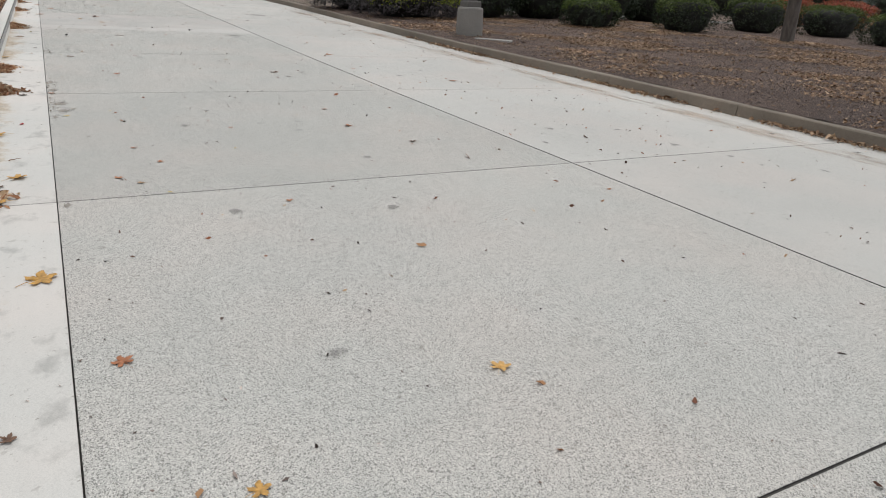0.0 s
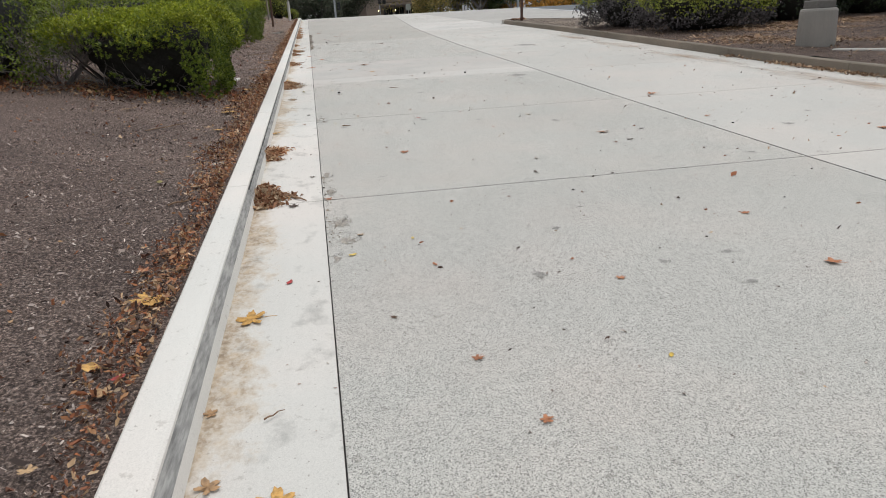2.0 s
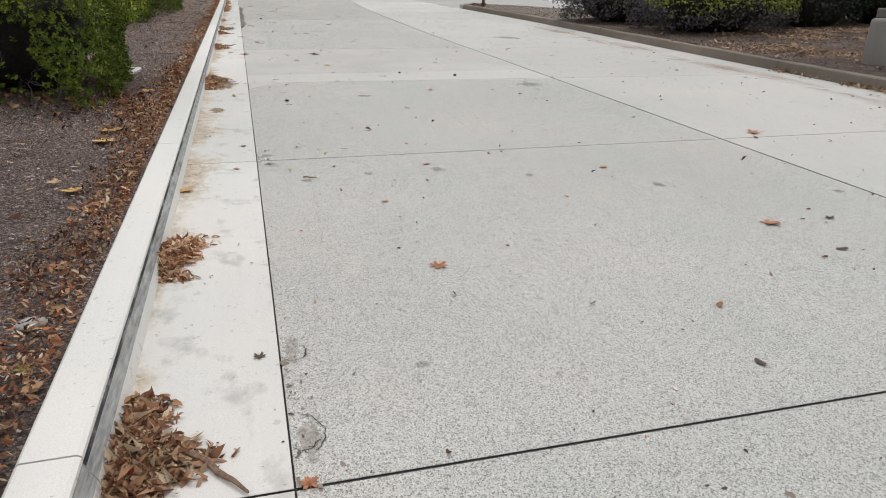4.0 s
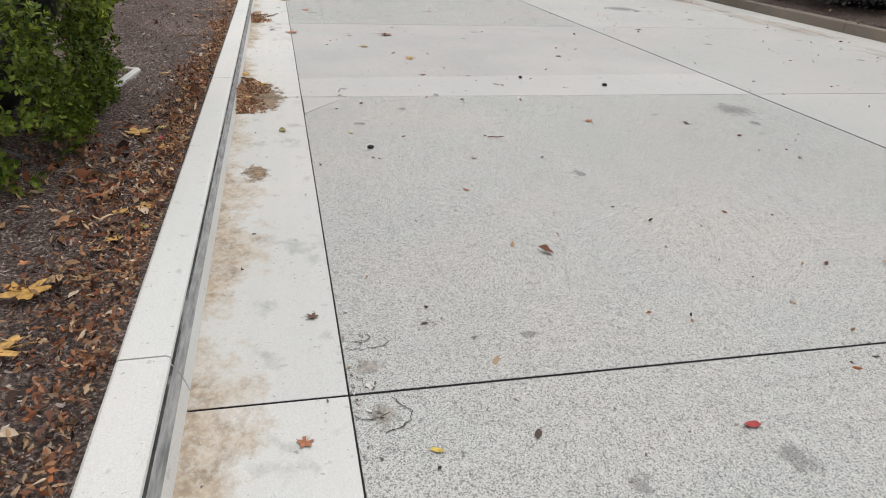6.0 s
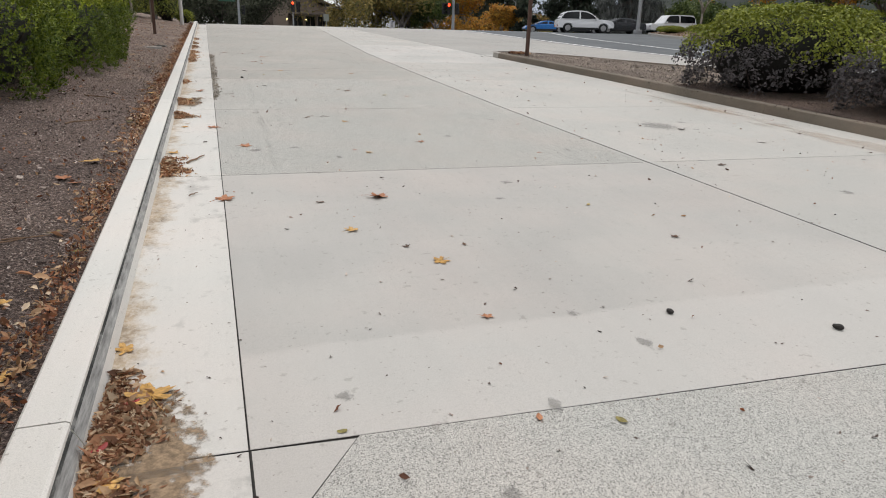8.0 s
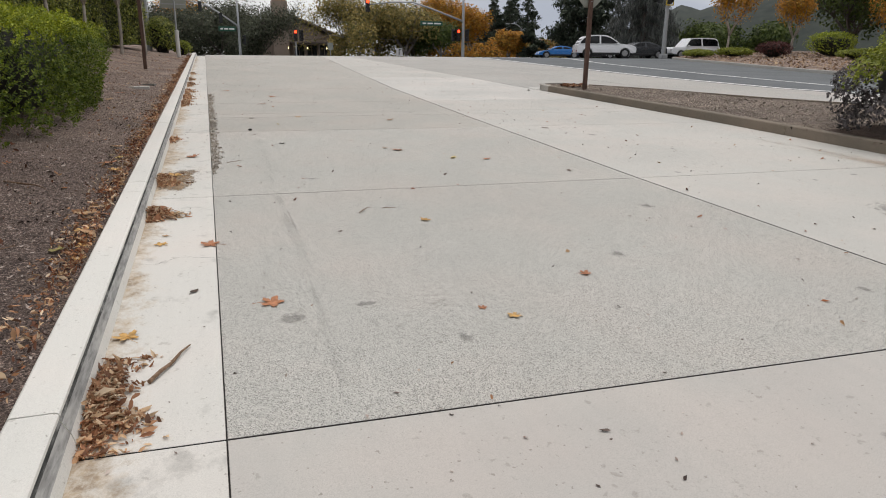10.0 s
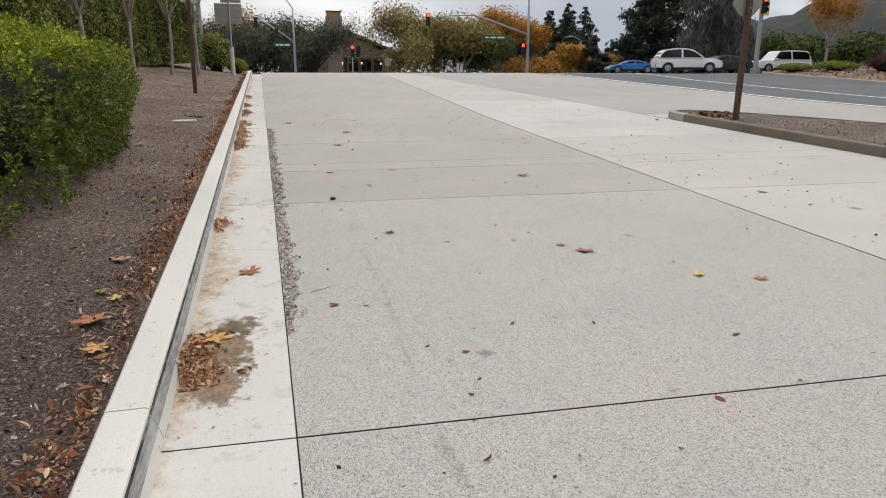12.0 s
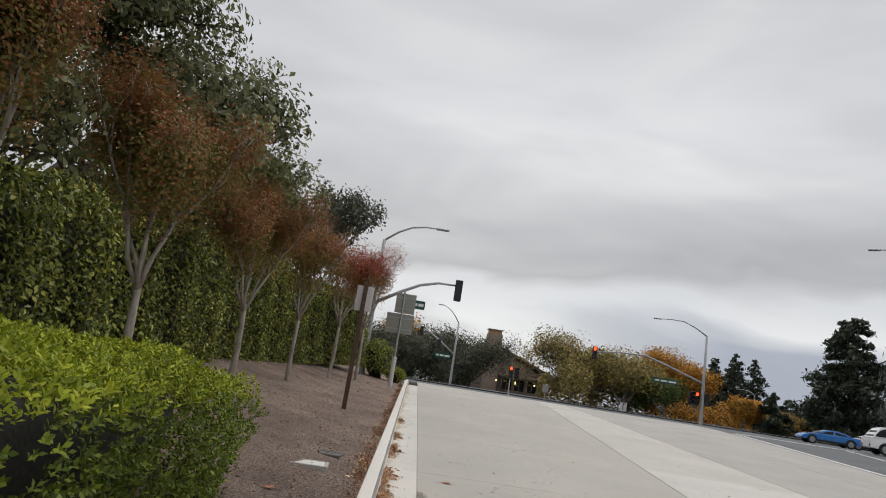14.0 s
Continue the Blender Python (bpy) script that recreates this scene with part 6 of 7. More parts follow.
strew("gold", "concrete", (-0.38, 26.04, 0.1), (1.69, 26.19, 0.095), (-0.38, 28.62, 0.15), (-0.46, 24.41, 0.13), (1.57, 24.11, 0.09))
strew("rust", "concrete", (-0.04, 25.95, 0.143), (3.33, 28.81, 0.106), (0.29, 24.68, 0.14), (2.32, 24.62, 0.085), (1.44, 24.27, 0.055))
strew("brown", "concrete", (6.3, 24.93, 0.105), (-0.14, 24.99, 0.069), (0.94, 26.04, 0.043), (4.0, 27.87, 0.089), (0.5, 28.94, 0.035))
strew("tan", "concrete", (-0.36, 26.26, 0.056))
strew("orange", "concrete", (-0.47, 28.52, 0.105))
strew("rust", "concrete", (2.4, 29.73, 0.16), (-0.22, 29.78, 0.171), (1.12, 36.23, 0.159), (1.47, 37.93, 0.19), (0.47, 39.76, 0.19))
strew("brown", "concrete", (0.96, 30.62, 0.092), (5.48, 31.42, 0.107), (0.73, 33.69, 0.093), (8.88, 39.1, 0.188))
strew("yellow", "concrete", (2.95, 29.0, 0.13))
strew("olive", "concrete", (1.11, 32.74, 0.083))
strew("tan", "concrete", (2.28, 29.93, 0.089), (3.14, 33.0, 0.172), (1.57, 33.73, 0.136))
strew("red", "soil", (-0.85, 8.26, 0.083))
strew("gold", "soil", (-0.88, 9.01, 0.19), (-0.8, 9.43, 0.08), (-1.11, 13.79, 0.13))
strew("gold", "soil", (-1.13, 15.11, 0.19), (-1.15, 15.5, 0.19), (-0.88, 17.25, 0.104), (-1.08, 17.55, 0.157), (-0.91, 18.78, 0.091))
strew("yellow", "soil", (-0.78, 17.43, 0.059), (-0.95, 17.69, 0.075))
strew("red", "soil", (-0.92, 17.42, 0.09))
strew("tan", "soil", (-2.34, 15.09, 0.19))
strew("gold", "soil", (-1.06, 23.36, 0.19))
strew("tan", "soil", (-0.81, 19.61, 0.105))
strew("rust", "soil", (-1.19, 22.74, 0.123))
strew("gold", "soil", (-0.81, 25.63, 0.111), (-0.87, 26.02, 0.124), (-0.91, 28.29, 0.132))
strew("tan", "soil", (-0.92, 26.49, 0.173))
strew("rust", "soil", (-1.01, 28.66, 0.19), (-0.94, 26.22, 0.044))
strew("yellow", "soil", (-0.95, 29.0, 0.092))
strew("tan", "soil", (-1.06, 29.76, 0.124), (-1.48, 31.65, 0.08), (-1.76, 35.21, 0.159))
strew("rust", "soil", (-1.72, 36.7, 0.166))

r_lit = np.random.default_rng(91)
for k in range(110):
    ly = r_lit.uniform(7, 22) if k < 75 else r_lit.uniform(22, 40)
    lx = -0.80 - abs(r_lit.normal()) * (0.26 if 11 < ly < 20 else 0.16)
    leaf_at(("tan", "rust", "brown", "tan", "gold", "rust", "olive", "brown")[k % 8], lx, ly, r_lit.uniform(0.05, 0.11), k % 3, "soil")


def flakes(name, label, category, C, size, mat, tilt=0.35, seed=5, kind="stuff", aspect=0.62):
    """Loose bits lying about on the ground, uncountable."""
    r = np.random.default_rng(seed)
    n = len(C)
    N = np.tile([0.0, -0.04, 1.0], (n, 1)) + r.normal(size=(n, 3)) * tilt
    V = []
    N /= np.linalg.norm(N, axis=1)[:, None]
    A = r.normal(size=(n, 3))
    A -= N * (A * N).sum(1)[:, None]
    A /= np.linalg.norm(A, axis=1)[:, None]
    B = np.cross(N, A)
    s = size * np.exp(r.normal(size=(n, 1)) * 0.35)
    w = [B * s * aspect * r.uniform(0.22, 0.6, (n, 1)) + N * s * r.uniform(-0.05, 0.28, (n, 1)) for _ in range(4)]
    V = np.stack([C - A * s / 2, C - A * s * 0.2 - w[0] + N * s * 0.12, C + A * s * r.uniform(0.05, 0.3, (n, 1)) - w[1] + N * s * 0.12, C + A * s / 2 + N * s * r.uniform(0, 0.25, (n, 1)),
                  C + A * s * r.uniform(0.05, 0.3, (n, 1)) + w[2], C - A * s * 0.2 + w[3]], 1).reshape(-1, 3)
    k = np.arange(n)[:, None] * 6
    F = np.concatenate([k + np.array([0, 1, 2, 3]), k + np.array([3, 4, 5, 0])])
    return put(name, mesh_np(name, V, F), mat, None, label, category, kind=kind)


def slivers(name, label, category, C, length, width, mat, seed):
    """Thin splinters of bark strewn over the soil."""
    r = np.random.default_rng(seed)
    n = len(C)
    a = r.uniform(0, 2 * math.pi, n)
    A = np.stack([np.cos(a), np.sin(a), r.normal(size=n) * 0.30], 1)
    B = np.stack([-np.sin(a), np.cos(a), r.normal(size=n) * 0.55], 1)
    s = np.exp(r.normal(size=(n, 1)) * 0.45)
    A, B = A * length * s / 2, B * width * s * r.uniform(0.5, 1.5, (n, 1)) / 2
    V = np.stack([C - A - B * 0.5, C + A * 0.7 - B, C + A + B * 0.4, C - A * 0.6 + B], 1).reshape(-1, 3)
    return put(name, mesh_np(name, V, np.arange(4 * n).reshape(-1, 4)), mat, None, label, category, kind="stuff")


def spread(n, x0, x1, y0, y1, height, seed, thin=None, lift=0.01):
    """Chance places over a stretch of the plan, on a surface."""
    r = np.random.default_rng(seed)
    x, y = r.uniform(x0, x1, n), r.uniform(y0, y1, n)
    if thin is not None:
        keep = r.random(n) < thin(x, y)
        x, y = x[keep], y[keep]
    return np.stack([x, y, base(x, y) + height(x, y) + lift * (0.4 + r.random(len(x)))], 1)


near_kerb = lambda x, y: np.clip(1.25 - (-0.78 - x) / (0.11 + 0.13 * np.sin(y * 0.9) ** 2 + 0.09 * np.sin(y * 2.3 + 1) ** 2 + 0.07 * np.clip(1.6 - abs(y - 14.8) / 3.2, 0, 1)) * np.where(y > 20, 1.45, 1.0), 0, 1) * np.where((y > 20) & (np.sin(2.1 * y + 2 * np.sin(0.7 * y)) < 0.1), 0.35, 1.0)
slivers("bark_chips", "bark chips and grit over the dark soil", "mulch", spread(125000, -3.2, -0.78, 5, 44, soil_left, 301, lambda x, y: np.clip((1.0 - (y - 34) / 25) * (1.2 + 0.33 * x), 0.08, 1), lift=0.014), 0.015, 0.0048, M_CHIPS, 301)
flakes("leaf_litter", "brown and rust leaf litter along the back of the kerb", "leaf litter", spread(160000, -1.7, -0.76, 3, 62, soil_left, 302, near_kerb, 0.04), 0.025, M_LITTER, 0.85, 302, aspect=0.36)
curled("leaf_litter", "dry tan leaves along the back of the kerb", "leaf litter", spread(16000, -1.15, -0.77, 8, 50, soil_left, 313, lambda x, y: np.clip(1.0 - (-0.77 - x) / 0.34, 0, 1) ** 1.5 * np.where(np.sin(1.7 * y + 3 * np.sin(0.6 * y)) > -0.2, 1.0, 0.25), 0.035), 0.034, 0.012, M_LITTER_PILE, 313)
curled("leaf_litter", "dark red-brown leaf litter along the foot of the shrubs", "leaf litter", spread(16000, -5.2, -1.0, 14.6, 18.6, soil_left, 314, lambda x, y: np.exp(-((y - 16.7 - 0.25 * np.sin(2 * x)) / 0.75) ** 2) * (0.3 + 0.7 * (np.sin(3.1 * x + y) > -0.2)), 0.025), 0.045, 0.016, M_LITTER, 314)
flakes("leaf_litter", "thin brown leaf litter under the shrubs", "leaf litter", spread(9000, -5, -1.0, 6, 60, soil_left, 303, lambda x, y: 0.25 + 0.5 * (np.sin(x * 2.1 + y * 1.3) > 0.4), 0.02), 0.034, M_LITTER, 0.6, 303, aspect=0.45)
slivers("leaf_litter", "tan and brown leaf litter in patches over the island soil", "leaf litter", spread(230000, 8.75, 22, 5, 24, soil_right, 304, lambda x, y: np.clip(0.16 + 1.1 * wave(x, y, 0.75, 1.0) + 0.6 * wave(x, y, 2.6, 2.0), 0.05, 1.0) * np.clip((x - 8.6) / 1.2, 0.3, 1), 0.03), 0.029, 0.014, M_LITTER_TAN, 304)
flakes("bark_chips", "dark bark chips over the island soil", "mulch", spread(16000, 8.7, 18, 2, 29.5, soil_right, 305, lambda x, y: 1.0 * (x < lane(ISLE_BACK, y) - 0.25), 0.012), 0.028, M_CHIPS_DARK, 0.5, 305, aspect=0.4)
zero = lambda x, y: 0 * x
curled("leaf_litter", "leaf litter drifted against the island kerb", "leaf litter", spread(14000, 8.22, 8.56, 2, 19, zero, 306, lambda x, y: np.clip((x - lane(KERB_R, y) + 0.26) / 0.24, 0, 1) ** 2.2 * (x < lane(KERB_R, y) - 0.01) * (0.15 + 0.85 * (np.sin(y * 1.3 + np.sin(y * 0.7)) > -0.35)), 0.03), 0.042, 0.017, M_LITTER_TAN, 306)
flakes("leaf_debris", "small brown leaf scraps scattered over the drive", "leaf litter", spread(2600, 0.05, 9.0, 0, 68, zero, 307, lambda x, y: np.where(x < 4.6, 0.6, 0.9) * np.where(y < 16, 0.95, 0.52), 0.008), 0.033, M_LITTER, 0.3, 307, aspect=0.42)
flakes("leaf_debris", "small dark grit and seeds scattered over the drive", "leaf litter", spread(5200, -0.5, 9.0, 1, 60, zero, 308, None, 0.004), 0.017, M_CHIPS, 0.25, 308, aspect=0.45)
flakes("leaf_litter", "thin leaf litter on the far bank", "leaf litter", spread(5000, 29, 44, 44, 68, lambda x, y: 0.15 + 0.05 * np.clip(x - lane(FAR_KERB, y), 0, 12), 309, lambda x, y: 1.0 * (x > lane(FAR_KERB, y) + 0.3), 0.03), 0.12, M_LITTER_TAN, 0.4, 309)

for k, (py, ln, n) in enumerate(PILES):
    n = int(n * (5.2 if py < 30 else 2.4))
    r = np.random.default_rng(400 + k)
    y = py + np.clip(r.normal(size=n) * 0.42, -0.95, 0.95) * ln
    reach = 0.135 + 0.05 * np.sin(y * 9.0 + k) + 0.03 * np.sin(y * 23.0)
    x = -0.528 + np.clip(np.abs(r.normal(size=n)) * 0.55, 0, 1.6 + 0.5 * r.random(n)) * reach
    C = np.stack([x, y, base(x, y) + 0.005 + pile_height(x, y) * r.random(n) ** 0.6], 1)
    curled("leaf_pile", "heap of dry rust-brown leaves drifted into the gutter", "leaf pile", C, 0.056 if py < 14 else 0.036, 0.014 if py < 14 else 0.0118, M_LITTER_PILE, 400 + k)


def twig(x, y, length, turn, label, r0=0.012):
    r = np.random.default_rng(int(abs(x * 100) + y * 7))
    z = zb(x, y) + (float(soil_left(x, y)) + 0.02 if x < -0.76 else 0.012)
    a = radians(turn)
    pts = [(math.cos(a) * length * (k / 4 - 0.5) + r.normal() * 0.02 * length, math.sin(a) * length * (k / 4 - 0.5) + r.normal() * 0.03 * length, 0.04 * math.sin(a) * length * (k / 4 - 0.5) + 0.006 * (k % 2)) for k in range(5)]
    bm = tube_bm(pts, [r0, r0 * 0.9, r0 * 0.8, r0 * 0.6, r0 * 0.35], 6)
    me = bpy.data.meshes.new("twig")
    bm.to_mesh(me)
    bm.free()
    put("twig", me, M_LITTERWOOD, None, label, "twig", m=pose(x, y, z))


M_LITTERWOOD = bark("dry_twig_wood", (0.13, 0.075, 0.045), (0.30, 0.19, 0.12), 60.0)
for xa, ya, xb, yb, r0 in ((-0.30, 11.28, -0.14, 11.05, 0.013), (-0.48, 26.91, -0.30, 26.71, 0.018), (-0.32, 23.88, -0.15, 24.21, 0.011), (1.20, 26.55, 1.33, 26.72, 0.005), (1.43, 26.65, 1.55, 26.63, 0.004), (0.18, 29.22, 0.35, 29.34, 0.003), (1.32, 17.70, 1.45, 17.68, 0.006), (0.32, 14.32, 0.42, 14.27, 0.007), (-0.30, 8.05, -0.22, 8.10, 0.004), (-0.27, 22.62, -0.20, 22.70, 0.006), (-1.12, 10.76, -0.91, 10.88, 0.008), (-1.35, 21.13, -1.05, 21.24, 0.007),
                           (-1.75, 27.72, -1.33, 27.29, 0.010), (-1.26, 21.23, -1.00, 21.27, 0.006), (-1.9, 13.8, -1.5, 14.1, 0.008), (-1.6, 25.3, -1.2, 25.6, 0.008)):
    twig((xa + xb) / 2, (ya + yb) / 2, math.hypot(xb - xa, yb - ya), math.degrees(math.atan2(yb - ya, xb - xa)), "dry brown fallen twig", r0)

def stone(x, y, size):
    bm = bmesh.new()
    bmesh.ops.create_icosphere(bm, subdivisions=2, radius=size)
    for v in bm.verts:
        v.co = Vector((v.co.x * 1.3, v.co.y * 0.9, v.co.z * 0.55)) * (1 + 0.12 * math.sin(31 * v.co.x + 47 * v.co.y))
    me = bpy.data.meshes.new("stone")
    bm.to_mesh(me)
    bm.free()
    put("stone", me, M_PAD, None, "small pale stone on the dark soil", "stone", m=pose(x, y, zb(x, y) + float(soil_left(x, y)) + size * 0.3, 0, 0, 20))


stone(-0.92, 12.04, 0.045)


def pine_cone(x, y, size):
    """A small dark cone off a conifer, lying on its side: a spindle of overlapping scales."""
    bm = bmesh.new()
    bmesh.ops.create_icosphere(bm, subdivisions=2, radius=1)
    for v in bm.verts:
        k = 1 + 0.16 * math.sin(9 * v.co.x) * math.cos(5 * math.atan2(v.co.y, v.co.z))
        v.co = Vector((v.co.x * 0.62, v.co.y * 0.40 * k, v.co.z * 0.34 * k)) * size
    me = bpy.data.meshes.new("pine_cone")
    bm.to_mesh(me)
    bm.free()
    put("pine_cone", me, M_CONE, None, "small black-brown cone lying on the concrete", "pine cone", "cones on the drive", m=pose(x, y, zb(x, y) + 0.32 * size, 2.3, 0, 40 * x))


M_CONE = plain("black_brown_scales", (0.030, 0.024, 0.020), 0.7, 0.0, 0.4, 90.0)
for x, y, size in ((0.42, 17.56, 0.042), (2.25, 19.67, 0.042), (3.01, 19.27, 0.048), (0.61, 32.06, 0.055)):
    pine_cone(x, y, size)


def crack(points, width, label, seed):
    """A thin dark crack that wanders through points of (x, y)."""
    r = np.random.default_rng(seed)
    P = [np.array(points[0], float)]
    for a, b in zip(points, points[1:]):
        a, b = np.array(a, float), np.array(b, float)
        n = max(int(np.linalg.norm(b - a) / 0.02), 2)
        P += [a + (b - a) * k / n + r.normal(size=2) * 0.004 for k in range(1, n + 1)]
    P = np.array(P)
    d = np.gradient(P, axis=0)
    nrm = np.stack([-d[:, 1], d[:, 0]], 1) / (np.linalg.norm(d, axis=1)[:, None] + 1e-9) * width / 2 * r.uniform(0.4, 1.2, (len(P), 1))
    V = np.concatenate([np.column_stack([q, base(q[:, 0], q[:, 1]) + 0.0042]) for q in (P + nrm, P - nrm)])
    n = len(P)
    k = np.arange(n - 1)
    put("trim_crack", mesh_np("trim_crack", V, np.stack([k, k + n, k + n + 1, k + 1], 1)), M_SEAM, None, label, "crack", kind="structure")


crack([(-0.50, 25.60), (-0.38, 25.58), (-0.25, 25.70), (-0.12, 25.66), (-0.02, 25.62)], 0.0028, "hairline crack across the gutter", 1)
crack([(-0.50, 30.38), (-0.30, 30.40), (-0.15, 30.34), (-0.02, 30.32)], 0.0028, "hairline crack across the gutter", 2)
for k, (cx, cy, rx, ry) in enumerate(((0.06, 10.51, 0.10, 0.16), (0.11, 10.06, 0.12, 0.11), (0.05, 11.29, 0.07, 0.12), (0.08, 14.80, 0.09, 0.10), (0.06, 15.24, 0.10, 0.06), (0.05, 11.85, 0.07, 0.08), (0.04, 9.78, 0.06, 0.04), (0.07, 28.92, 0.06, 0.12))):
    for m in range(2 if k % 2 else 3):
        f = (1.0, 0.66, 0.40)[m]
        off = 0.25 * rx * math.sin(5.0 * k + 2.3 * m)
        crack([(max(cx + off + rx * f * math.cos(a) * (1 + 0.22 * math.sin(3 * a + k)), 0.006), cy - off + ry * f * math.sin(a)) for a in (-1.7 + 0.9 * math.sin(k + 2.0 * m) + 0.5 * j for j in range(6 - m))], 0.0045, "broken edge of a spalled patch in the slab", 20 + 5 * k + m)


def tyre_marks():
    """Two faint rubber streaks worn along the near lane."""
    m, nt, b = shader("rubber_streak", 0.9)
    v = where(nt)
    b.inputs["Base Color"].default_value = (0.16, 0.155, 0.145, 1)
    mp = node(nt, "ShaderNodeMapping", Scale=(22.0, 1.2, 1.0))
    nt.links.new(v, mp.inputs["Vector"])
    a = blend(nt, ramp(nt, fuzz(nt, mp.outputs["Vector"], 1.0, 4.0), (0.45, 0.0), (0.75, 0.34)), ramp(nt, fuzz(nt, v, 60.0, 4.0), (0.4, 0.2), (0.6, 1.0)), 1.0, "MULTIPLY")
    nt.links.new(a, b.inputs["Alpha"])
    for x0, x1, w, y0, y1 in ((0.53, 0.59, 0.08, 23.6, 27.4), (0.58, 0.66, 0.05, 26.0, 31.0)):
        ys = np.linspace(y0, y1, 14)
        xs = x0 + (x1 - x0) * (ys - y0) / (y1 - y0) + 0.01 * np.sin(ys * 2)
        V = np.concatenate([np.stack([xs + d, ys, base(xs, ys) + 0.004], 1) for d in (-w / 2, w / 2)])
        k = np.arange(13)
        put("trim_tyre_mark", mesh_np("trim_tyre_mark", V, np.stack([k, k + 14, k + 15, k + 1], 1)), m, None, "faint grey tyre streak on the concrete", "tyre mark", kind="structure")


tyre_marks()

# stains: thin films of dirt with ragged outlines
def film_material(name, colour, full=0.85, scale=26.0, stretch=0.5, soft=0.42):
    m, nt, b = shader(name, 0.95)
    v = where(nt)
    mp = node(nt, "ShaderNodeMapping", Scale=(1.0, stretch, 1.0))
    nt.links.new(v, mp.inputs["Vector"])
    grain = fuzz(nt, mp.outputs["Vector"], scale * 2.5, 5.0, 0.7)
    nt.links.new(ramp(nt, grain, (0.35, tuple(c * 0.55 for c in colour)), (0.65, tuple(min(c * 1.5, 1) for c in colour))), b.inputs["Base Color"])
    tc = nt.nodes.new("ShaderNodeTexCoord")
    off = node(nt, "ShaderNodeVectorMath")
    off.operation = "DISTANCE"
    flat = nt.nodes.new("ShaderNodeMapping")
    flat.inputs["Scale"].default_value = (1.0, 1.0, 0.0)
    nt.links.new(tc.outputs["Generated"], flat.inputs["Vector"])
    nt.links.new(flat.outputs["Vector"], off.inputs[0])
    off.inputs[1].default_value = (0.5, 0.5, 0.0)
    fall = nt.nodes.new("ShaderNodeMath")
    fall.operation = "MULTIPLY_ADD"
    nt.links.new(off.outputs["Value"], fall.inputs[0])
    fall.inputs[1].default_value = -1.9
    wob = nt.nodes.new("ShaderNodeMath")
    wob.operation = "MULTIPLY_ADD"
    nt.links.new(fuzz(nt, mp.outputs["Vector"], scale, 6.0, 0.65), wob.inputs[0])
    wob.inputs[1].default_value, wob.inputs[2].default_value = 1.9, -0.22
    nt.links.new(wob.outputs[0], fall.inputs[2])
    nt.links.new(ramp(nt, fall.outputs[0], (0.12, 0.0), (soft, full)), b.inputs["Alpha"])
    return m


M_MUD = film_material("dried_mud_film", (0.27, 0.19, 0.12), 0.9, 14.0, 1.0)
M_GRIME = film_material("grey_grime_film", (0.26, 0.25, 0.235), 0.42, 26.0, 0.7)
M_RUST = film_material("rusty_wash_film", (0.43, 0.315, 0.225), 0.50, 5.0, 0.22, 0.9)
M_SPALL = film_material("broken_concrete", (0.37, 0.335, 0.29), 0.65, 30.0, 0.5)
FILM_WORDS = {"mud": "patch of dried brown mud in the gutter", "grime": "faint grey grime on the concrete", "rust": "pale rusty wash on the concrete beside the island kerb", "spall": "dark rough broken patch at the slab's edge"}


def stain(kind, mat, x, y, rx, ry, turn=0.0, lift=0.0035):
    a = radians(turn)
    P = [(x + u * rx * math.cos(a) - w * ry * math.sin(a), y + u * rx * math.sin(a) + w * ry * math.cos(a)) for u, w in ((-1, -1), (1, -1), (1, 1), (-1, 1))]
    m = pose(x, y, zb(x, y) + lift)
    put("trim_" + kind, mesh_np("trim_" + kind, [(px - x, py - y, zb(px, py) - zb(x, y)) for px, py in P], [(0, 1, 2, 3)]), mat, None, FILM_WORDS[kind], "stain", kind="structure", m=m)


for x, y, rx, ry in ((-0.36, 17.14, 0.12, 0.24), (-0.27, 28.78, 0.24, 0.26), (-0.33, 28.45, 0.26, 0.50), (-0.34, 28.1, 0.22, 0.40), (-0.36, 19.35, 0.22, 0.36), (-0.30, 19.05, 0.24, 0.70), (-0.33, 26.9, 0.20, 0.22)):
    stain("mud", M_MUD, x, y, rx, ry)
r_st = np.random.default_rng(77)
for k in range(110):
    gx0, gy0 = r_st.uniform(0.3, 8.2), r_st.uniform(3, 46)
    stain("grime", M_GRIME, gx0, gy0, r_st.uniform(0.025, 0.09), r_st.uniform(0.03, 0.10), r_st.uniform(-30, 30), 0.0030 + 0.00002 * k)
for x, y, rr in ((1.36, 14.33, 0.07), (0.81, 14.33, 0.05), (1.17, 9.09, 0.06), (2.45, 7.53, 0.05), (6.16, 25.28, 0.35), (3.82, 18.29, 0.22)):
    stain("grime", M_GRIME, x, y, rr, rr * 1.3, 15, 0.0056)
for y in (4.5, 8.0, 11.5, 15.0, 19.5, 23.5, 27.0):
    stain("rust", M_RUST, float(lane(KERB_R, y)) - 0.70, y, 0.48, 3.4, 0, 0.0034 + 0.00003 * y)
for x, y, rx, ry in ((0.07, 11.28, 0.07, 0.16), (0.11, 10.42, 0.11, 0.19), (0.14, 10.02, 0.11, 0.12), (0.05, 11.85, 0.045, 0.18), (0.08, 15.05, 0.08, 0.08), (0.10, 14.78, 0.07, 0.1), (0.05, 9.7, 0.045, 0.09),
                     (0.06, 29.6, 0.065, 0.6), (0.06, 30.6, 0.07, 0.8), (0.06, 31.6, 0.065, 0.7), (0.06, 33.0, 0.07, 1.0), (0.06, 35.0, 0.065, 1.3), (0.06, 37.3, 0.065, 1.5), (0.05, 6.85, 0.05, 0.08)):
    stain("spall", M_SPALL, x, y, rx, ry)
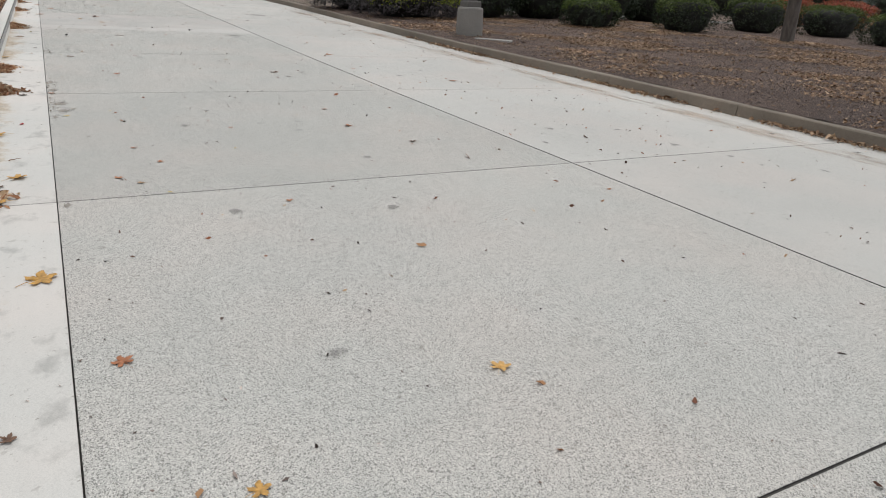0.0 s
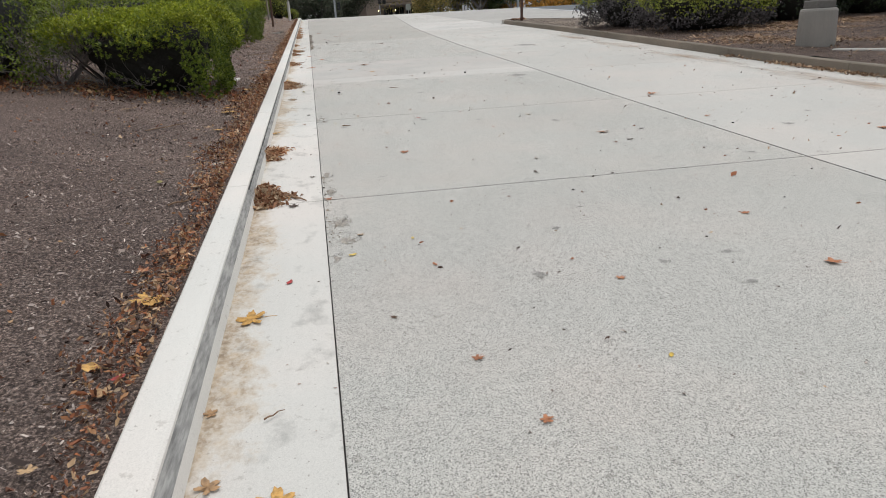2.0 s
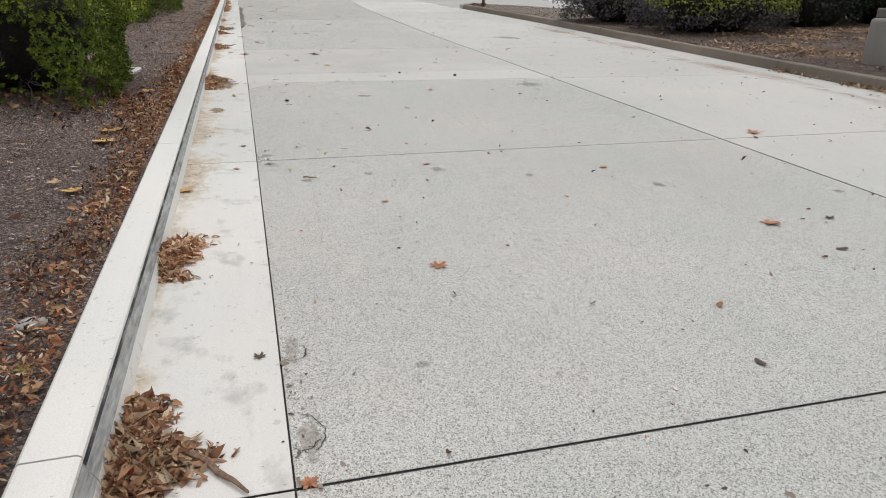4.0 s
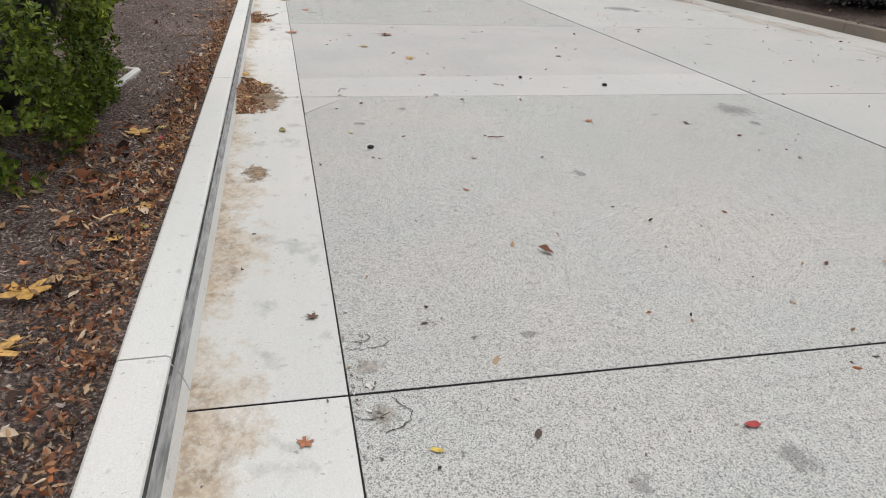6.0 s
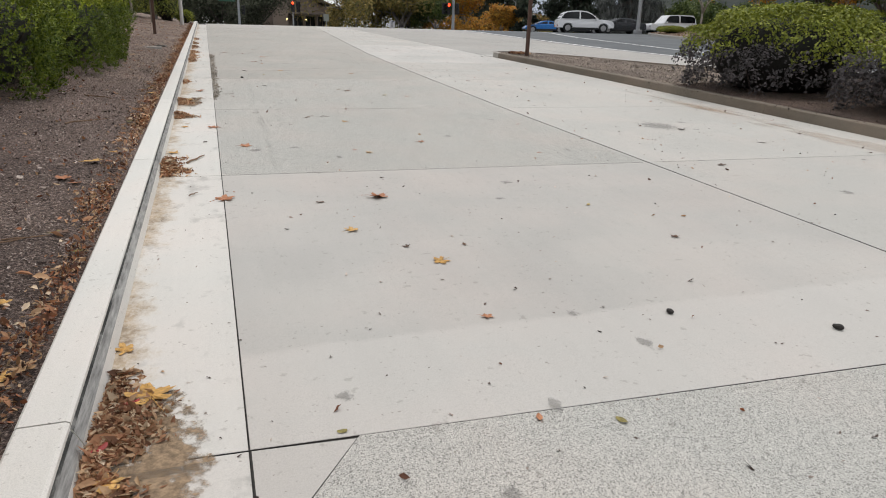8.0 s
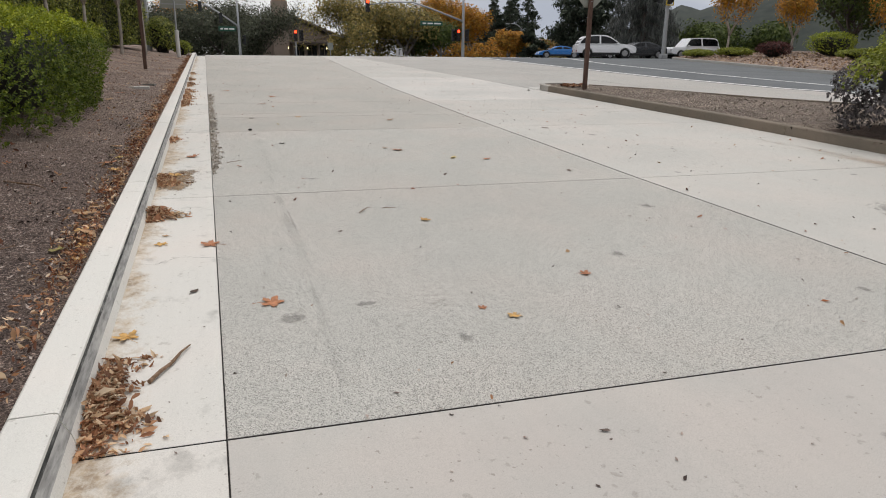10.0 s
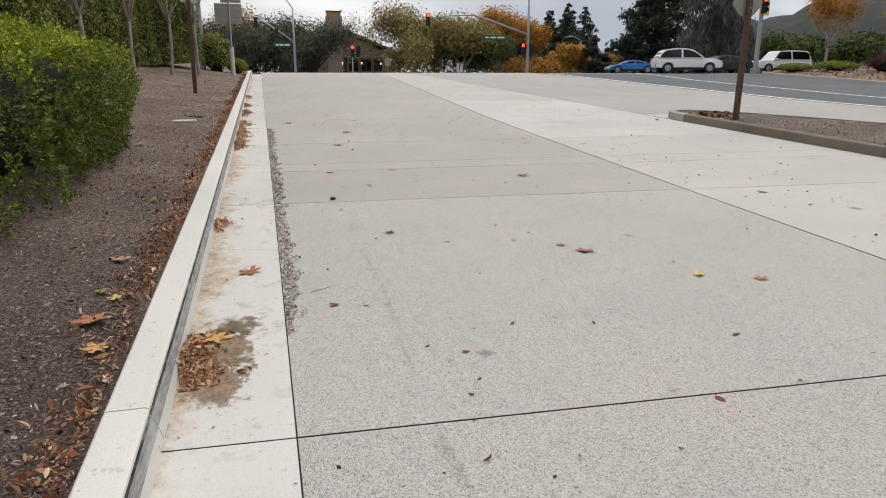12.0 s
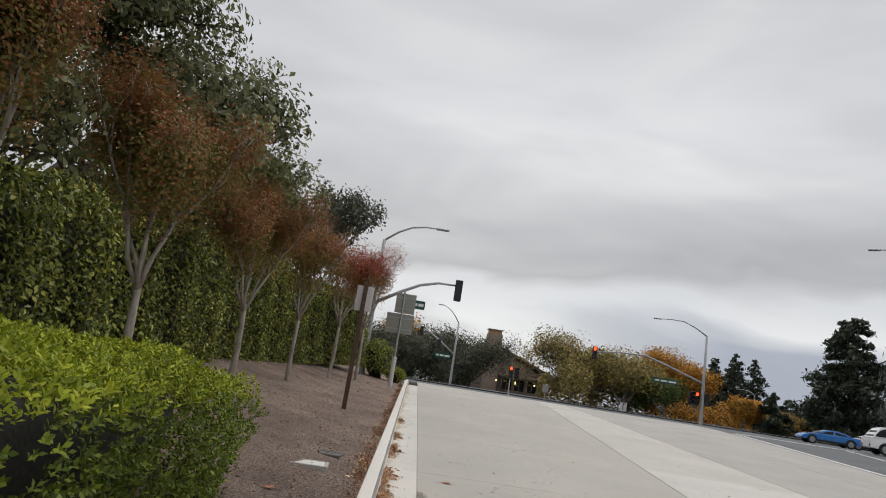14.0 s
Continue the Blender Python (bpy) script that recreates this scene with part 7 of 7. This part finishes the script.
crumb_y = np.random.default_rng(9)
cy = np.concatenate([crumb_y.normal(10.4, 0.25, 60), crumb_y.normal(11.6, 0.35, 60), crumb_y.uniform(28.6, 38.8, 5200), crumb_y.normal(14.9, 0.15, 40)])
cx = 0.008 + crumb_y.random(len(cy)) ** 1.3 * np.where(cy > 28, (0.05 + 0.05 * np.abs(np.sin(cy * 3.1 + np.sin(cy * 7.7))) + 0.02 * np.sin(cy * 17.0)) * np.clip((cy - 28.5) / 0.8, 0.4, 1.25), 0.09)
flakes("concrete_crumbs", "loose crumbs of broken concrete along the gutter joint", "rubble", np.stack([cx, cy, base(cx, cy) + 0.005], 1), 0.016, leafy("concrete_crumb", [(0.14, 0.11, 0.085), (0.32, 0.26, 0.20), (0.50, 0.46, 0.41), (0.70, 0.67, 0.63)], 0.9, 0.0), 0.45, 510)
flakes("gravel", "loose grey gravel over the tip of the island", "gravel", spread(9000, 9.3, 16, 29.3, 39.6, lambda x, y: np.minimum(soil_right(x, y), 0.175) - 0.03, 512, lambda x, y: 1.0 * (x < lane(ISLE_BACK, y) - 0.2), 0.02), 0.028, leafy("gravel_bits", [(0.14, 0.12, 0.095), (0.28, 0.245, 0.20), (0.46, 0.41, 0.345)], 0.9, 0.0), 0.6, 512)
flakes("leaf_litter", "red leaf scraps gathered by the sign post", "leaf litter", spread(260, 9.6, 10.2, 38.0, 38.8, soil_right, 511, None, 0.01), 0.08, M_LITTER, 0.4, 511)
# ---- paving pieces ----
SKEW = ((7, -0.02), (15, -0.025), (19, -0.05), (33, -0.045), (36.5, 0.0), (76, 0.0))
JOINTS = (-13.9, -9.7, -5.5, -1.1, 3.11, 6.95, 11.05, 14.9, 19.06, 23.33, 27.53, 32.0, 33.88, 34.46, 36.5, 40.4, 45.3, 49.6, 53.9, 58.2, 62.5, 66.8, 71.2, 75.4)

CENTRE = ((0, 4.28), (11, 4.28), (15, 4.33), (19, 4.42), (27, 4.55), (33, 4.76), (41, 5.15), (55, 6.3), (76, 8.0))


def slab(x0, x1, ya, yb, material, parent, cut=0.0, name="slab", x2=None, x3=None, gap=0.0062, gap_left=0.009, gap_right=0.010):
    """One cast slab, its side joints straight and its cross joints a little askew."""
    x2, x3 = x1 if x2 is None else x2, x0 if x3 is None else x3
    lo, hi = ya + gap, yb - gap
    sa, sb = float(lane(SKEW, ya)), float(lane(SKEW, yb))
    askew = lambda x, y: y + (sa + (sb - sa) * (y - lo) / (hi - lo)) * x
    P = [(x0 + gap_left, askew(x0, lo)), (x1 - gap_right, askew(x1, lo))]
    n = max(int((yb - ya) / 2.2), 1)
    right = [(x1 + (x2 - x1) * k / n - gap_right, askew(x1 + (x2 - x1) * k / n, lo + (hi - lo) * k / n)) for k in range(1, n + 1)]
    left = [(x3 + (x0 - x3) * k / n + gap_left, askew(x3 + (x0 - x3) * k / n, hi - (hi - lo) * k / n)) for k in range(n)]
    if cut:
        left[0] = (left[0][0] + cut * 0.72, left[0][1] - 0.01)
        left.insert(1, (x0 + gap_left, hi - cut))
    P += right + left
    bm = bmesh.new()
    top = [bm.verts.new((x, y, zb(x, y))) for x, y in P]
    low = [bm.verts.new((x, y, zb(x, y) - 0.10)) for x, y in P]
    face = bm.faces.new(top)
    k = len(P)
    for i in range(k):
        bm.faces.new((low[i], low[(i + 1) % k], top[(i + 1) % k], top[i]))
    bmesh.ops.bevel(bm, geom=list(face.edges), offset=0.0022, segments=1, affect="EDGES", profile=0.5)
    for f in bm.faces:
        f.material_index = 1 if abs(f.normal.z) < 0.4 else 0
    ob = part(name, bm, material, parent)
    ob.data.materials.append(M_SEAM)
    return ob


def seam(name, xs, ys, label):
    return sheet(name, xs, ys, lambda x, y: base(x, y) - 0.008, M_SEAM, label, "pavement")


M_FRESH = concrete("concrete_fresh_pale", (0.575, 0.565, 0.535), 0.2, 0.2, 0.3, 0.15)
drive = seam("pavement_drive", lambda y: np.linspace(-0.5, 9.4 if y < 35 else float(lane(ROAD_EDGE, y)) - 0.05, 12), np.arange(-14, 76, 1.0), "pale grey concrete drive of large jointed slabs")
for a, b in zip(JOINTS, JOINTS[1:]):
    smooth_bay = 19 < a < 23
    cut = 0.55 if abs(b - 19.06) < 0.1 else 0.0
    ca, cb = float(lane(CENTRE, a)), float(lane(CENTRE, b))
    slab(0.0, ca, a, b, M_LANE if a > 31 else M_SMOOTH if smooth_bay else M_ROUGH, drive, cut, "slab", cb, gap_left=0.002)
    if cut:
        bm = bmesh.new()
        tri = [(0.006, b - cut + 0.012), (0.385, b - 0.012 - 0.02), (0.006, b - 0.006)]
        top = [bm.verts.new((x, y, zb(x, y))) for x, y in tri]
        low = [bm.verts.new((x, y, zb(x, y) - 0.08)) for x, y in tri]
        bm.faces.new(top)
        for i in range(3):
            bm.faces.new((low[i], low[(i + 1) % 3], top[(i + 1) % 3], top[i]))
        part("slab", bm, M_SMOOTH, drive)
    xa, xb = float(lane(KERB_R, a)) + 0.02, float(lane(KERB_R, b)) + 0.02
    slab(ca, xa, a, b, M_FRESH if 36 < a < 44 else M_RIGHT, drive, 0, "slab", xb, cb)
    if a > 40:
        ea, eb = float(lane(ROAD_EDGE, a)) - 0.06, float(lane(ROAD_EDGE, b)) - 0.06
        slab(9.32, 13.6, a, b, M_PAD, drive)
        slab(13.6, ea, a, b, M_PAD, drive, 0, "slab", eb, 13.6)
for ya, yb in ((34.4, 37.2), (37.2, 39.4), (39.4, 40.4)):
    pa, pb = (float(lane(ISLE_BACK, min(y - 0.6, 39.6))) + 0.03 for y in (ya, yb))
    ea, eb = float(lane(ROAD_EDGE, ya)) - 0.06, float(lane(ROAD_EDGE, yb)) - 0.06
    slab(pa, ea, ya, yb, M_PAD, drive, 0, "slab", eb, pb)
slab(9.33, 10.7, 39.2, 40.4, M_FRESH, drive)

gutter = seam("pavement_gutter", np.linspace(-0.55, 0.0, 3), np.arange(-14, 72, 1.0), "pale concrete gutter with brown leaf stains along the kerb")
GJ = JOINTS[:-2]
for a, b in zip(GJ, GJ[1:]):
    slab(-0.535, -0.001, a, b, M_GUTTER, gutter, 0, "gutter_slab", gap=0.005, gap_left=-0.006, gap_right=0.0035)

KERB_PROFILE = ((0.0, -0.10), (0.0, 0.0), (0.016, 0.058), (0.040, 0.106), (0.052, 0.124), (0.043, 0.130), (0.045, 0.143), (0.058, 0.150), (0.205, 0.150), (0.215, 0.143), (0.22, -0.10))
kerb_left = put("trim_kerb_left", mesh_np("trim_kerb_left", [(-0.72, y, zb(0, y) + z) for y in (-14, 66) for z in (-0.3, 0.02)], [(0, 1, 3, 2)]), M_KERB, None,
                "pale concrete kerb with rounded edge along the drive", "kerb", kind="structure")
for a, b in zip(JOINTS[:-2], JOINTS[1:-1]):
    a, b = a + 0.12, b + 0.12
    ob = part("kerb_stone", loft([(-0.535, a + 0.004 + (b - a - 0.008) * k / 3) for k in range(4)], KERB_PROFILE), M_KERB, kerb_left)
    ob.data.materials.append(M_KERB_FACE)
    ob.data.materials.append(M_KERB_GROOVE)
    # by height: pale foot, grey face, black just below the lip
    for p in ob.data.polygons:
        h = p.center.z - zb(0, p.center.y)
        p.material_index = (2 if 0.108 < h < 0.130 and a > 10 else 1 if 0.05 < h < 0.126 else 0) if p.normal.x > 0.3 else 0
turn_pts = [(-0.535 - 3.0 * (1 - math.cos(k * math.pi / 16)), 66.93 + 3.0 * math.sin(k * math.pi / 16)) for k in range(9)]
part("kerb_stone", loft(turn_pts, KERB_PROFILE), M_KERB, kerb_left)
part("kerb_stone", loft([(-3.6 - 4 * k, 69.93) for k in range(6)], KERB_PROFILE), M_KERB, kerb_left)

OLD_PROFILE = ((0.0, -0.10), (0.0, 0.0), (-0.015, 0.15), (-0.03, 0.165), (-0.05, 0.17), (-0.15, 0.17), (-0.155, -0.10))
kerb_isle = put("trim_kerb_island", mesh_np("trim_kerb_island", [(8.62, -14, -0.9), (8.62, 12, 0.3), (8.62, 12, 0.5), (8.62, -14, -0.5)], [(0, 1, 2, 3)]), M_KERB_OLD, None,
                "weathered brown-grey concrete kerb round the planting island", "kerb", kind="structure")
KJ = (-13, -9.4, -5.8, -2.2, 1.4, 5.0, 8.4, 11.9, 15.5, 19.0, 22.6, 26.2, 29.8, 33.3, 36.6, 38.7)
for a, b in zip(KJ, KJ[1:]):
    part("kerb_stone", loft(run_of(KERB_R, a + 0.005, b - 0.005, 1.2), OLD_PROFILE), M_KERB_OLD, kerb_isle)
nose = [(9.30, 38.71), (9.32, 39.2), (9.5, 39.62), (9.85, 39.86), (10.25, 39.84), (10.6, 39.55), (10.9, 39.15)]
part("kerb_stone", loft(nose, OLD_PROFILE), concrete("concrete_kerb_nose", (0.50, 0.475, 0.43), 0.3, 0.3, 0.6, 0.3), kerb_isle)
BJ = (39.1, 37.4, 34.6, 31.2, 29.0, 27.8, 27.0, 26.2, 25.6)
for a, b in zip(BJ, BJ[1:]):
    part("kerb_stone", loft(run_of(ISLE_BACK, a - 0.005, b + 0.005, 0.8), OLD_PROFILE), M_KERB_OLD, kerb_isle)
kerb_far = put("trim_kerb_far", mesh_np("trim_kerb_far", [(29.0, 44, zb(0, 44) - 0.3), (33.6, 62, zb(0, 62) - 0.3), (33.6, 62, zb(0, 62) - 0.1), (29.0, 44, zb(0, 44) - 0.1)], [(0, 1, 2, 3)]), M_KERB, None,
               "pale kerb at the far side of the street", "kerb", kind="structure")
for a, b in zip(range(32, 72, 4), range(36, 76, 4)):
    part("kerb_stone", loft(run_of(FAR_KERB, a, min(b, 73) - 0.01, 1.0), OLD_PROFILE), M_PAD, kerb_far)
